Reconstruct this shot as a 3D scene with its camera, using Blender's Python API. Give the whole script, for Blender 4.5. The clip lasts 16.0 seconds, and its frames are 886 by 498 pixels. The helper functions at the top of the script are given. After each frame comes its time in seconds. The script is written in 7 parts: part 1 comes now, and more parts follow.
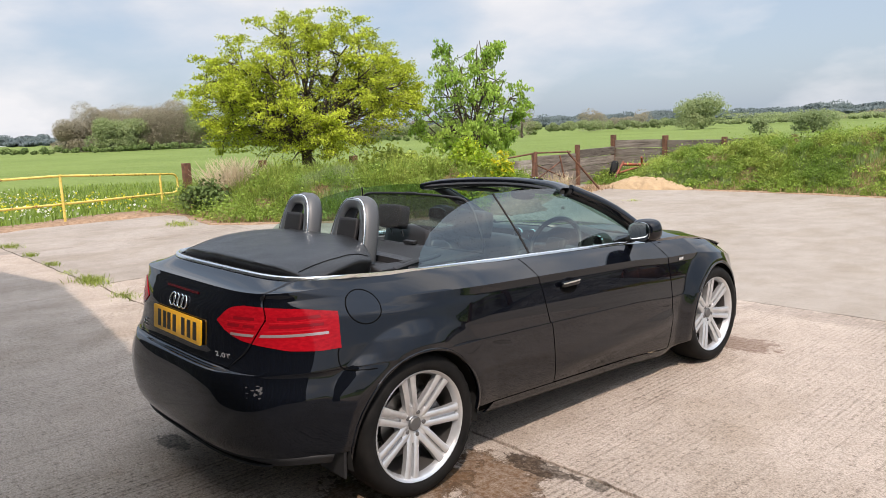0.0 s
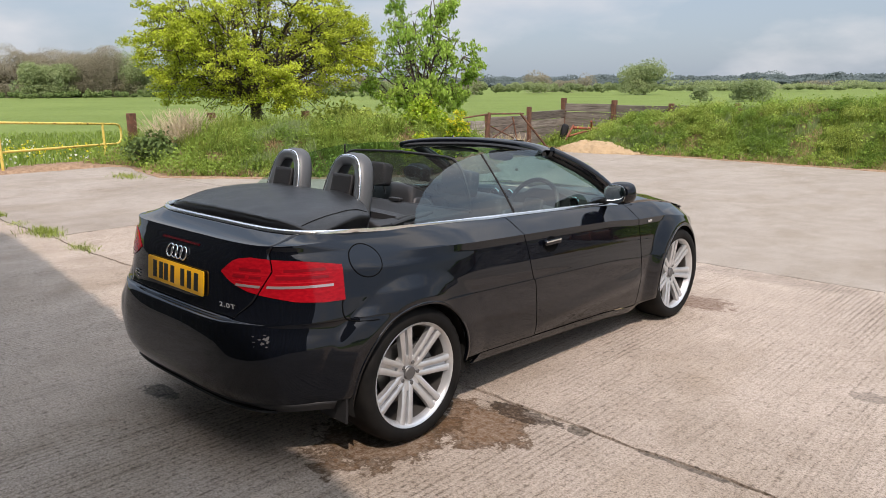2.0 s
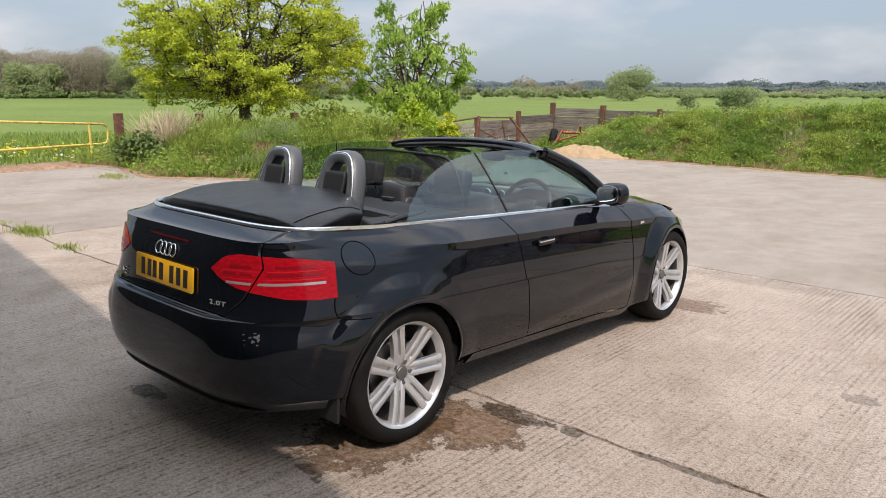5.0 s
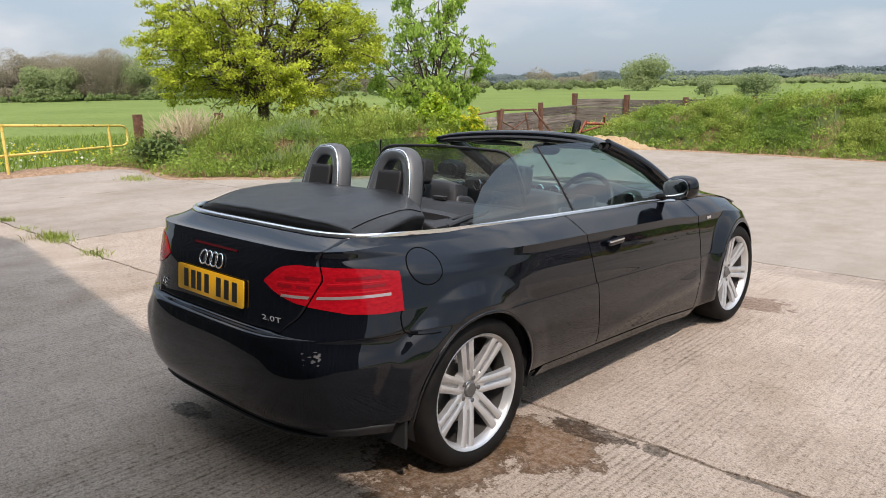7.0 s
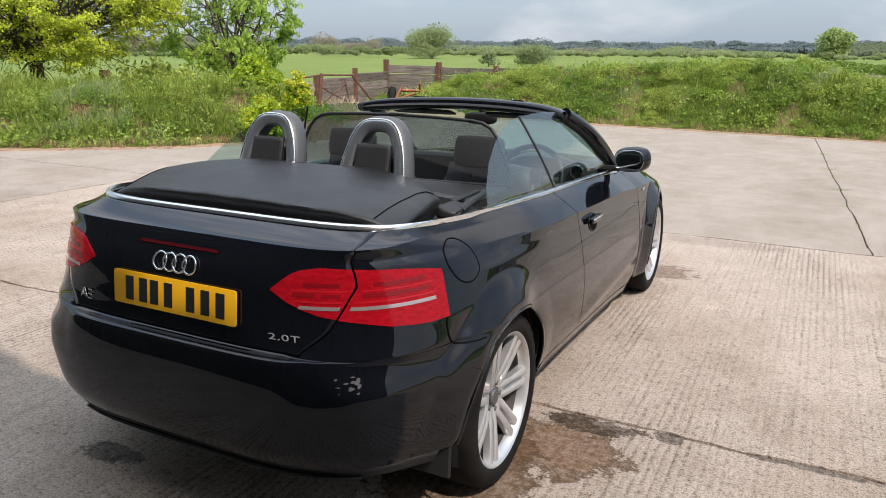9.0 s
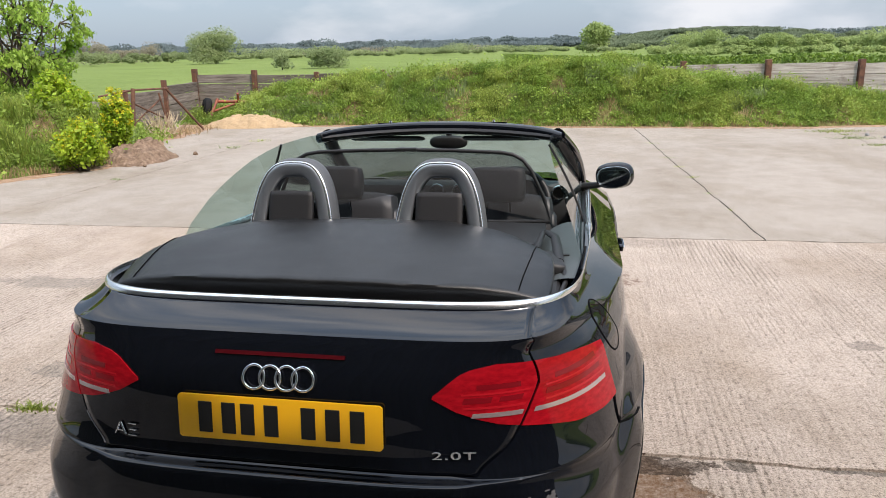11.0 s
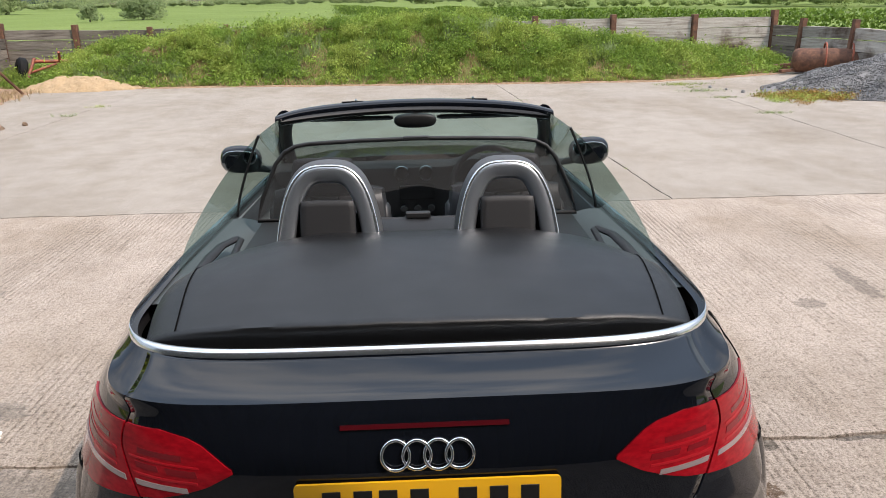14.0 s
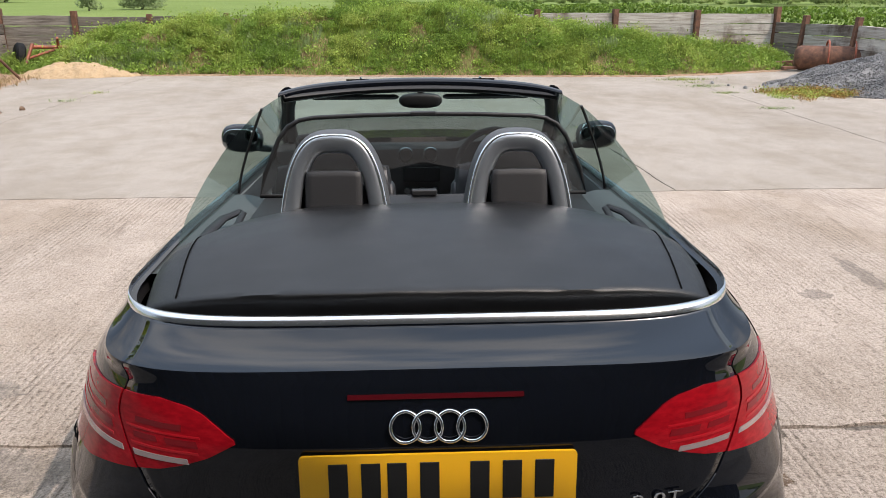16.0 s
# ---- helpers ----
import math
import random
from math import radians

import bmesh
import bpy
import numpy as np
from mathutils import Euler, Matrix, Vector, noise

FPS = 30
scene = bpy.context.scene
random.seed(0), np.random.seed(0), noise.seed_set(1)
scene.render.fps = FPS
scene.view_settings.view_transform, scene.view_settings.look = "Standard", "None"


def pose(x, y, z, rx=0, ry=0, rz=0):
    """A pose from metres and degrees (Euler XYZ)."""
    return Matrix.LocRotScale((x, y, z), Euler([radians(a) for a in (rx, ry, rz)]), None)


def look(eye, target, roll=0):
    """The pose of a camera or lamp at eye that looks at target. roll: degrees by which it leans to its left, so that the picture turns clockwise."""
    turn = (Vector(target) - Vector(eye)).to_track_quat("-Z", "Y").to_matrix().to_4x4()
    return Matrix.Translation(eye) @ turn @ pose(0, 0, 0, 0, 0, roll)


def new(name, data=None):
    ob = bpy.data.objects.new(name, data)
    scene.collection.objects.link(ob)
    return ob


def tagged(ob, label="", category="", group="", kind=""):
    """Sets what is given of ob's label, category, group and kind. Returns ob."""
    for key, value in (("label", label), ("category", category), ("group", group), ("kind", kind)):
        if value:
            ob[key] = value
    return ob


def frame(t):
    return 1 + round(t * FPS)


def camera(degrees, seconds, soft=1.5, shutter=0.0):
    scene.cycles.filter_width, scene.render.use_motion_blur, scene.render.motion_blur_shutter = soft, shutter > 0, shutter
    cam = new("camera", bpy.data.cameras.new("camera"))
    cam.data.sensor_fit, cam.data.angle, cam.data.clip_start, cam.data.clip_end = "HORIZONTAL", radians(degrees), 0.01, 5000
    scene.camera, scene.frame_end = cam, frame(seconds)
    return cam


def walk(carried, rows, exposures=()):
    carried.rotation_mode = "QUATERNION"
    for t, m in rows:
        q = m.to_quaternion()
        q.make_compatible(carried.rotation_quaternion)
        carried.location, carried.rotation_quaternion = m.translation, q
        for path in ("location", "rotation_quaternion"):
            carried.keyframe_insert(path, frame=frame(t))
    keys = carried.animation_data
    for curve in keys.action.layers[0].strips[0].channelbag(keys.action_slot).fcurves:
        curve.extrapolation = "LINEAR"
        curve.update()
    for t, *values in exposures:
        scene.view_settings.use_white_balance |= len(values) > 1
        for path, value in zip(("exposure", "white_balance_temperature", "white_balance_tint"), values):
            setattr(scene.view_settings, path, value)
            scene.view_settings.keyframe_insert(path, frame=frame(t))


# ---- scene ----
cam = camera(62.6, 16.0, soft=0.85)

PATH = [
    (0, (3.189, -1.927, 1.576), (1.72, -0.606, 1.265), -2.2),
    (0.5, (3.125, -2.097, 1.553), (1.724, -0.716, 1.197), -1.9),
    (1, (3.109, -2.155, 1.571), (1.756, -0.748, 1.134), -0.8),
    (1.5, (3.112, -2.183, 1.59), (1.763, -0.779, 1.133), -0.4),
    (2, (3.108, -2.189, 1.592), (1.763, -0.77, 1.168), -0.3),
    (2.5, (3.107, -2.181, 1.588), (1.78, -0.746, 1.165), -0.2),
    (3, (3.111, -2.195, 1.581), (1.775, -0.765, 1.166), -0.2),
    (5.5, (3.032, -2.181, 1.553), (1.713, -0.735, 1.141), 0.3),
    (6, (2.961, -2.107, 1.546), (1.625, -0.681, 1.119), -0.7),
    (6.5, (2.838, -2.043, 1.544), (1.466, -0.648, 1.132), 0.4),
    (7, (2.705, -2.123, 1.544), (1.355, -0.711, 1.117), -1.1),
    (7.5, (2.553, -2.191, 1.533), (1.258, -0.735, 1.082), -0.7),
    (8, (2.328, -2.177, 1.525), (1.124, -0.647, 1.069), 0.3),
    (8.5, (2.059, -2.197, 1.524), (0.966, -0.598, 1.027), 1.2),
    (8.7, (1.931, -2.247, 1.519), (0.928, -0.592, 1.015), 1.0),
    (10.8, (0.782, -2.214, 1.618), (0.384, -0.332, 1.073), -1.3),
    (11, (0.707, -2.17, 1.626), (0.335, -0.275, 1.107), -1.4),
    (11.5, (0.521, -2.108, 1.644), (0.138, -0.205, 1.163), -1.3),
    (12, (0.27, -2.115, 1.655), (0.062, -0.186, 1.171), -2.5),
    (12.5, (0.109, -2.074, 1.654), (-0.031, -0.152, 1.118), -1.0),
    (13, (0.014, -1.961, 1.664), (-0.083, -0.044, 1.103), -1.6),
    (13.5, (-0.033, -1.906, 1.676), (-0.011, 0.001, 1.073), -1.5),
    (14, (-0.001, -1.879, 1.717), (0.065, 0.012, 1.07), -1.1),
    (14.5, (0.005, -1.889, 1.728), (0.06, -0.001, 1.071), -1.0),
    (15, (-0.012, -1.885, 1.716), (0.058, -0.003, 1.045), -0.1),
    (15.5, (-0.014, -1.869, 1.699), (0.054, 0.01, 1.018), -0.1),
    (16, (-0.033, -1.841, 1.642), (0.041, 0.046, 0.983), -0.2),
]
# the camera's own exposure, brighter at first, and its slightly warm balance
EXPOSURES = [(0, 0.21, 6900, 14), (0.5, 0.04, 6900, 14.5), (3, 0.02, 6900, 14.5), (5.5, 0.02, 6900, 14), (6.5, 0.06, 6850, 13.5), (8, 0.11, 6850, 13), (8.6, 0.15, 6800, 12.5), (11, 0.19, 6700, 12.5), (11.5, 0.22, 6600, 12), (12.5, 0.15, 6650, 12.5), (16, 0.16, 6700, 12.5)]
walk(cam, [(t, look(eye, target, roll)) for t, eye, target, roll in PATH], EXPOSURES)

# ---- daylight ----
SUN_DIR = Vector((0.66, -0.50, 1.0)).normalized()
world = bpy.data.worlds.new("sky")
scene.world = world
world.use_nodes = True
wn, wl = world.node_tree.nodes, world.node_tree.links
wn.clear()
w_out = wn.new("ShaderNodeOutputWorld")
w_bg = wn.new("ShaderNodeBackground")
w_bg.inputs["Strength"].default_value = 0.115
w_sky = wn.new("ShaderNodeTexSky")
w_sky.sky_type = "NISHITA"
w_sky.sun_disc = False
w_sky.sun_elevation = math.asin(SUN_DIR.z)
w_sky.sun_rotation = math.atan2(SUN_DIR.x, SUN_DIR.y)
w_sky.air_density, w_sky.dust_density, w_sky.ozone_density = 1.0, 2.5, 1.0
w_co = wn.new("ShaderNodeTexCoord")
w_map = wn.new("ShaderNodeMapping")
w_map.inputs["Scale"].default_value = (1.0, 1.0, 2.6)
w_map.inputs["Location"].default_value = (0.35, 0.1, 0.0)
w_n1 = wn.new("ShaderNodeTexNoise")
w_n1.inputs["Scale"].default_value, w_n1.inputs["Detail"].default_value, w_n1.inputs["Roughness"].default_value = 2.3, 7.0, 0.52
w_r1 = wn.new("ShaderNodeValToRGB")
w_r1.color_ramp.elements[0].position, w_r1.color_ramp.elements[1].position = 0.45, 0.61
w_n2 = wn.new("ShaderNodeTexNoise")
w_n2.inputs["Scale"].default_value, w_n2.inputs["Detail"].default_value = 4.5, 6.0
w_r2 = wn.new("ShaderNodeValToRGB")
w_r2.color_ramp.elements[0].position, w_r2.color_ramp.elements[1].position = 0.35, 0.65
w_r2.color_ramp.elements[0].color = (4.9, 5.6, 6.5, 1)
w_r2.color_ramp.elements[1].color = (6.5, 6.85, 7.3, 1)
w_haze = wn.new("ShaderNodeMix")
w_haze.data_type = "RGBA"
w_haze.inputs["Factor"].default_value = 0.58
w_haze.inputs["B"].default_value = (4.2, 5.4, 6.9, 1)
w_mix = wn.new("ShaderNodeMix")
w_mix.data_type = "RGBA"
wl.new(w_co.outputs["Generated"], w_map.inputs["Vector"])
wl.new(w_map.outputs[0], w_n1.inputs["Vector"])
wl.new(w_map.outputs[0], w_n2.inputs["Vector"])
wl.new(w_n1.outputs["Fac"], w_r1.inputs[0])
wl.new(w_n2.outputs["Fac"], w_r2.inputs[0])
wl.new(w_sky.outputs[0], w_haze.inputs["A"])
wl.new(w_haze.outputs["Result"], w_mix.inputs["A"])
wl.new(w_r1.outputs["Color"], w_mix.inputs["Factor"])
wl.new(w_r2.outputs["Color"], w_mix.inputs["B"])
# broken cloud overhead, out of view, is brightened to lift the deck's reflections
w_sep = wn.new("ShaderNodeSeparateXYZ")
w_el = wn.new("ShaderNodeMapRange")
w_el.interpolation_type = "SMOOTHSTEP"
w_el.inputs["From Min"].default_value, w_el.inputs["From Max"].default_value = 0.36, 0.74
w_el.inputs["To Min"].default_value, w_el.inputs["To Max"].default_value = 1.0, 2.5
w_sc = wn.new("ShaderNodeVectorMath")
w_sc.operation = "SCALE"
wl.new(w_co.outputs["Generated"], w_sep.inputs[0])
wl.new(w_sep.outputs["Z"], w_el.inputs["Value"])
wl.new(w_mix.outputs["Result"], w_sc.inputs[0])
wl.new(w_el.outputs["Result"], w_sc.inputs["Scale"])
wl.new(w_sc.outputs[0], w_bg.inputs["Color"])
wl.new(w_bg.outputs[0], w_out.inputs[0])

sun_data = bpy.data.lights.new("sun", "SUN")
sun_data.energy, sun_data.angle, sun_data.color = 3.7, radians(0.6), (1.0, 0.905, 0.83)
sun = new("sun", sun_data)
sun.matrix_world = look(SUN_DIR * 60, (0, 0, 0))

# ---- materials ----
def mat(name, base=(0.5, 0.5, 0.5), rough=0.5, metal=0.0, coat=0.0, spec=0.5):
    m = bpy.data.materials.new(name)
    m.use_nodes = True
    b = m.node_tree.nodes["Principled BSDF"]
    b.inputs["Base Color"].default_value = (*base, 1)
    b.inputs["Roughness"].default_value = rough
    b.inputs["Metallic"].default_value = metal
    b.inputs["Specular IOR Level"].default_value = spec
    if coat:
        b.inputs["Coat Weight"].default_value = coat
        b.inputs["Coat Roughness"].default_value = 0.02
    return m


def bsdf(m):
    return m.node_tree.nodes["Principled BSDF"]


def noise_node(m, scale, detail=4.0, rough=0.55, vec=None, stretch=None):
    n = m.node_tree.nodes.new("ShaderNodeTexNoise")
    n.inputs["Scale"].default_value, n.inputs["Detail"].default_value, n.inputs["Roughness"].default_value = scale, detail, rough
    if stretch:
        mp = m.node_tree.nodes.new("ShaderNodeMapping")
        mp.inputs["Scale"].default_value = stretch
        m.node_tree.links.new(coords(m), mp.inputs["Vector"])
        vec = mp.outputs[0]
    m.node_tree.links.new(vec or coords(m), n.inputs["Vector"])
    return n.outputs["Fac"]


def coords(m):
    for n in m.node_tree.nodes:
        if n.bl_idname == "ShaderNodeTexCoord":
            return n.outputs["Object"]
    return m.node_tree.nodes.new("ShaderNodeTexCoord").outputs["Object"]


def ramp(m, fac, stops):
    n = m.node_tree.nodes.new("ShaderNodeValToRGB")
    els = n.color_ramp.elements
    while len(els) < len(stops):
        els.new(0.5)
    for e, (p, c) in zip(els, stops):
        e.position = p
        e.color = (*c, 1) if len(c) == 3 else c
    m.node_tree.links.new(fac, n.inputs[0])
    return n.outputs["Color"]


def mixc(m, a, b, fac, mode="MIX"):
    n = m.node_tree.nodes.new("ShaderNodeMix")
    n.data_type, n.blend_type = "RGBA", mode
    for key, v in (("A", a), ("B", b), ("Factor", fac)):
        if isinstance(v, (int, float)):
            n.inputs[key].default_value = v
        elif isinstance(v, tuple):
            n.inputs[key].default_value = (*v, 1)
        else:
            m.node_tree.links.new(v, n.inputs[key])
    return n.outputs["Result"]


def maths(m, op, a, b=0.0, clamp=False):
    n = m.node_tree.nodes.new("ShaderNodeMath")
    n.operation, n.use_clamp = op, clamp
    for i, v in enumerate((a, b)):
        if isinstance(v, (int, float)):
            n.inputs[i].default_value = v
        else:
            m.node_tree.links.new(v, n.inputs[i])
    return n.outputs[0]


def put(m, key, out):
    m.node_tree.links.new(out, bsdf(m).inputs[key])


def bump(m, height, strength=0.3, dist=0.01):
    n = m.node_tree.nodes.new("ShaderNodeBump")
    n.inputs["Strength"].default_value, n.inputs["Distance"].default_value = strength, dist
    m.node_tree.links.new(height, n.inputs["Height"])
    put(m, "Normal", n.outputs[0])


def random_tint(m, col, amount=0.25, island=False):
    if island:
        r = m.node_tree.nodes.new("ShaderNodeNewGeometry").outputs["Random Per Island"]
    else:
        r = m.node_tree.nodes.new("ShaderNodeObjectInfo").outputs["Random"]
    v = maths(m, "ADD", maths(m, "MULTIPLY", r, 2 * amount), 1 - amount)
    n = m.node_tree.nodes.new("ShaderNodeVectorMath")
    n.operation = "SCALE"
    m.node_tree.links.new(col, n.inputs[0])
    m.node_tree.links.new(v, n.inputs["Scale"])
    return n.outputs[0]


# paint, trims and glass of the car
M_PAINT = mat("black_paint", (0.002, 0.0025, 0.0035), 0.9, 0.0, 1.0, 0.0)
bsdf(M_PAINT).inputs["Coat IOR"].default_value = 1.5
put(M_PAINT, "Base Color", ramp(M_PAINT, noise_node(M_PAINT, 900, 2), [(0.35, (0.0015, 0.002, 0.0033)), (0.75, (0.004, 0.005, 0.0085))]))
put(M_PAINT, "Coat Roughness", ramp(M_PAINT, noise_node(M_PAINT, 6, 6), [(0.3, (0.008,) * 3), (0.8, (0.03,) * 3)]))
M_PLASTIC = mat("black_plastic", (0.012, 0.012, 0.013), 0.55)
bump(M_PLASTIC, noise_node(M_PLASTIC, 700, 2), 0.15, 0.002)
M_GAP = mat("shut_line", (0.002, 0.002, 0.002), 0.9, spec=0.1)
M_CHROME = mat("satin_aluminium", (0.78, 0.79, 0.80), 0.24, 1.0)
M_HOOPSILVER = mat("hoop_silver", (0.40, 0.43, 0.46), 0.32, 0.9)
M_BADGE = mat("bright_chrome", (0.86, 0.87, 0.88), 0.10, 1.0)
M_FABRIC = mat("black_canvas", (0.011, 0.011, 0.012), 0.8, spec=0.5)
_w = noise_node(M_FABRIC, 4.0, 10, 0.72)
put(M_FABRIC, "Base Color", ramp(M_FABRIC, _w, [(0.34, (0.003, 0.0032, 0.0036)), (0.55, (0.008, 0.0084, 0.009)), (0.72, (0.018, 0.018, 0.0185))]))
put(M_FABRIC, "Roughness", ramp(M_FABRIC, noise_node(M_FABRIC, 3.5, 9, 0.7), [(0.32, (0.30,) * 3), (0.72, (0.44,) * 3)]))
bump(M_FABRIC, noise_node(M_FABRIC, 420, 4, 0.7), 0.3, 0.003)
M_LEATHER = mat("black_leather", (0.022, 0.0225, 0.025), 0.5)
bump(M_LEATHER, noise_node(M_LEATHER, 420, 3), 0.12, 0.002)
M_DASH = mat("dash_plastic", (0.055, 0.057, 0.059), 0.6)
M_SHELF = mat("grey_green_trim", (0.06, 0.072, 0.075), 0.6)
bump(M_SHELF, noise_node(M_SHELF, 600, 2), 0.15, 0.002)
bump(M_DASH, noise_node(M_DASH, 600, 2), 0.15, 0.002)
M_DOORTRIM = mat("grey_trim", (0.145, 0.17, 0.175), 0.6)
bump(M_DOORTRIM, noise_node(M_DOORTRIM, 500, 3), 0.2, 0.002)
M_HOOP = mat("grey_hoop_trim", (0.085, 0.088, 0.092), 0.45, 0.2)
bump(M_HOOP, noise_node(M_HOOP, 400, 3), 0.2, 0.002)
M_TYRE = mat("tyre_rubber", (0.014, 0.014, 0.014), 0.7, spec=0.15)
put(M_TYRE, "Base Color", ramp(M_TYRE, noise_node(M_TYRE, 9, 5), [(0.35, (0.005, 0.005, 0.005)), (0.8, (0.014, 0.013, 0.012))]))
M_RIM = mat("silver_alloy", (0.62, 0.63, 0.64), 0.34, 0.7, 0.2)
put(M_RIM, "Base Color", ramp(M_RIM, noise_node(M_RIM, 14, 6), [(0.3, (0.52, 0.53, 0.54)), (0.7, (0.62, 0.63, 0.64))]))
M_HUB = mat("dark_metal", (0.16, 0.16, 0.16), 0.5, 0.8)
M_DISC = mat("brake_disc", (0.22, 0.21, 0.20), 0.45, 0.9)


def clear_glass(name, tint, rough=0.0, shine=0.09):
    m = bpy.data.materials.new(name)
    m.use_nodes = True
    n, l = m.node_tree.nodes, m.node_tree.links
    n.clear()
    out, tr, gl, mx = (n.new(k) for k in ("ShaderNodeOutputMaterial", "ShaderNodeBsdfTransparent", "ShaderNodeBsdfGlossy", "ShaderNodeMixShader"))
    fr = n.new("ShaderNodeLayerWeight")
    fr.inputs["Blend"].default_value = 0.5
    pw = maths(m, "POWER", fr.outputs["Facing"], 4.0)
    fac = maths(m, "ADD", maths(m, "MULTIPLY", pw, 0.9 - shine), shine)
    tr.inputs["Color"].default_value = (*tint, 1)
    gl.inputs["Roughness"].default_value = rough
    l.new(fac, mx.inputs[0])
    l.new(tr.outputs[0], mx.inputs[1])
    l.new(gl.outputs[0], mx.inputs[2])
    l.new(mx.outputs[0], out.inputs[0])
    return m


M_GLASS = clear_glass("tinted_glass", (0.60, 0.80, 0.755), 0.0, 0.22)
M_MESH = clear_glass("deflector_mesh", (0.37, 0.38, 0.385), 0.6, 0.10)
for _x in M_MESH.node_tree.nodes:
    if _x.bl_idname == "ShaderNodeBsdfGlossy":
        _x.inputs["Color"].default_value = (0.20, 0.20, 0.20, 1)
M_LENS = mat("red_lens", (0.7, 0.006, 0.010), 0.10, 0.0, 0.0, 0.2)
put(M_LENS, "Base Color", ramp(M_LENS, noise_node(M_LENS, 70, 3, 0.6, stretch=(0.6, 0.6, 1.6)), [(0.34, (0.21, 0.003, 0.007)), (0.5, (0.26, 0.004, 0.009)), (0.68, (0.31, 0.006, 0.012))]))
M_LENSDARK = mat("dark_red_lens", (0.05, 0.002, 0.004), 0.12, 0.0, 0.5, 0.25)
M_LENSBAR = mat("lens_band", (0.16, 0.004, 0.008), 0.12, 0.0, 0.1, 0.3)
M_LENSGLOW = mat("bright_lens_band", (0.34, 0.008, 0.014), 0.12, 0.0, 0.1, 0.3)
M_SCUFF = mat("scuffed_paint", (0.045, 0.045, 0.047), 0.7)
M_LENSCLEAR = mat("clear_lens_strip", (0.46, 0.36, 0.36), 0.15, 0.6, 0.3)
M_PLATE = mat("yellow_plate", (0.80, 0.42, 0.010), 0.32, 0.0, 0.3)
M_INK = mat("plate_black", (0.008, 0.008, 0.008), 0.4)
M_MIRROR = mat("mirror", (0.36, 0.39, 0.39), 0.02, 1.0)
M_UNDER = mat("underside", (0.006, 0.006, 0.006), 0.9)


# concrete yard
def wave_node(m, scale, distort, stretch):
    n = m.node_tree.nodes.new("ShaderNodeTexWave")
    n.wave_type, n.bands_direction = "BANDS", "X"
    n.inputs["Scale"].default_value, n.inputs["Distortion"].default_value = scale, distort
    n.inputs["Detail"].default_value, n.inputs["Detail Scale"].default_value, n.inputs["Detail Roughness"].default_value = 4.0, 1.2, 0.7
    mp = m.node_tree.nodes.new("ShaderNodeMapping")
    mp.inputs["Scale"].default_value = stretch
    m.node_tree.links.new(coords(m), mp.inputs["Vector"])
    m.node_tree.links.new(mp.outputs[0], n.inputs["Vector"])
    return n.outputs["Fac"]


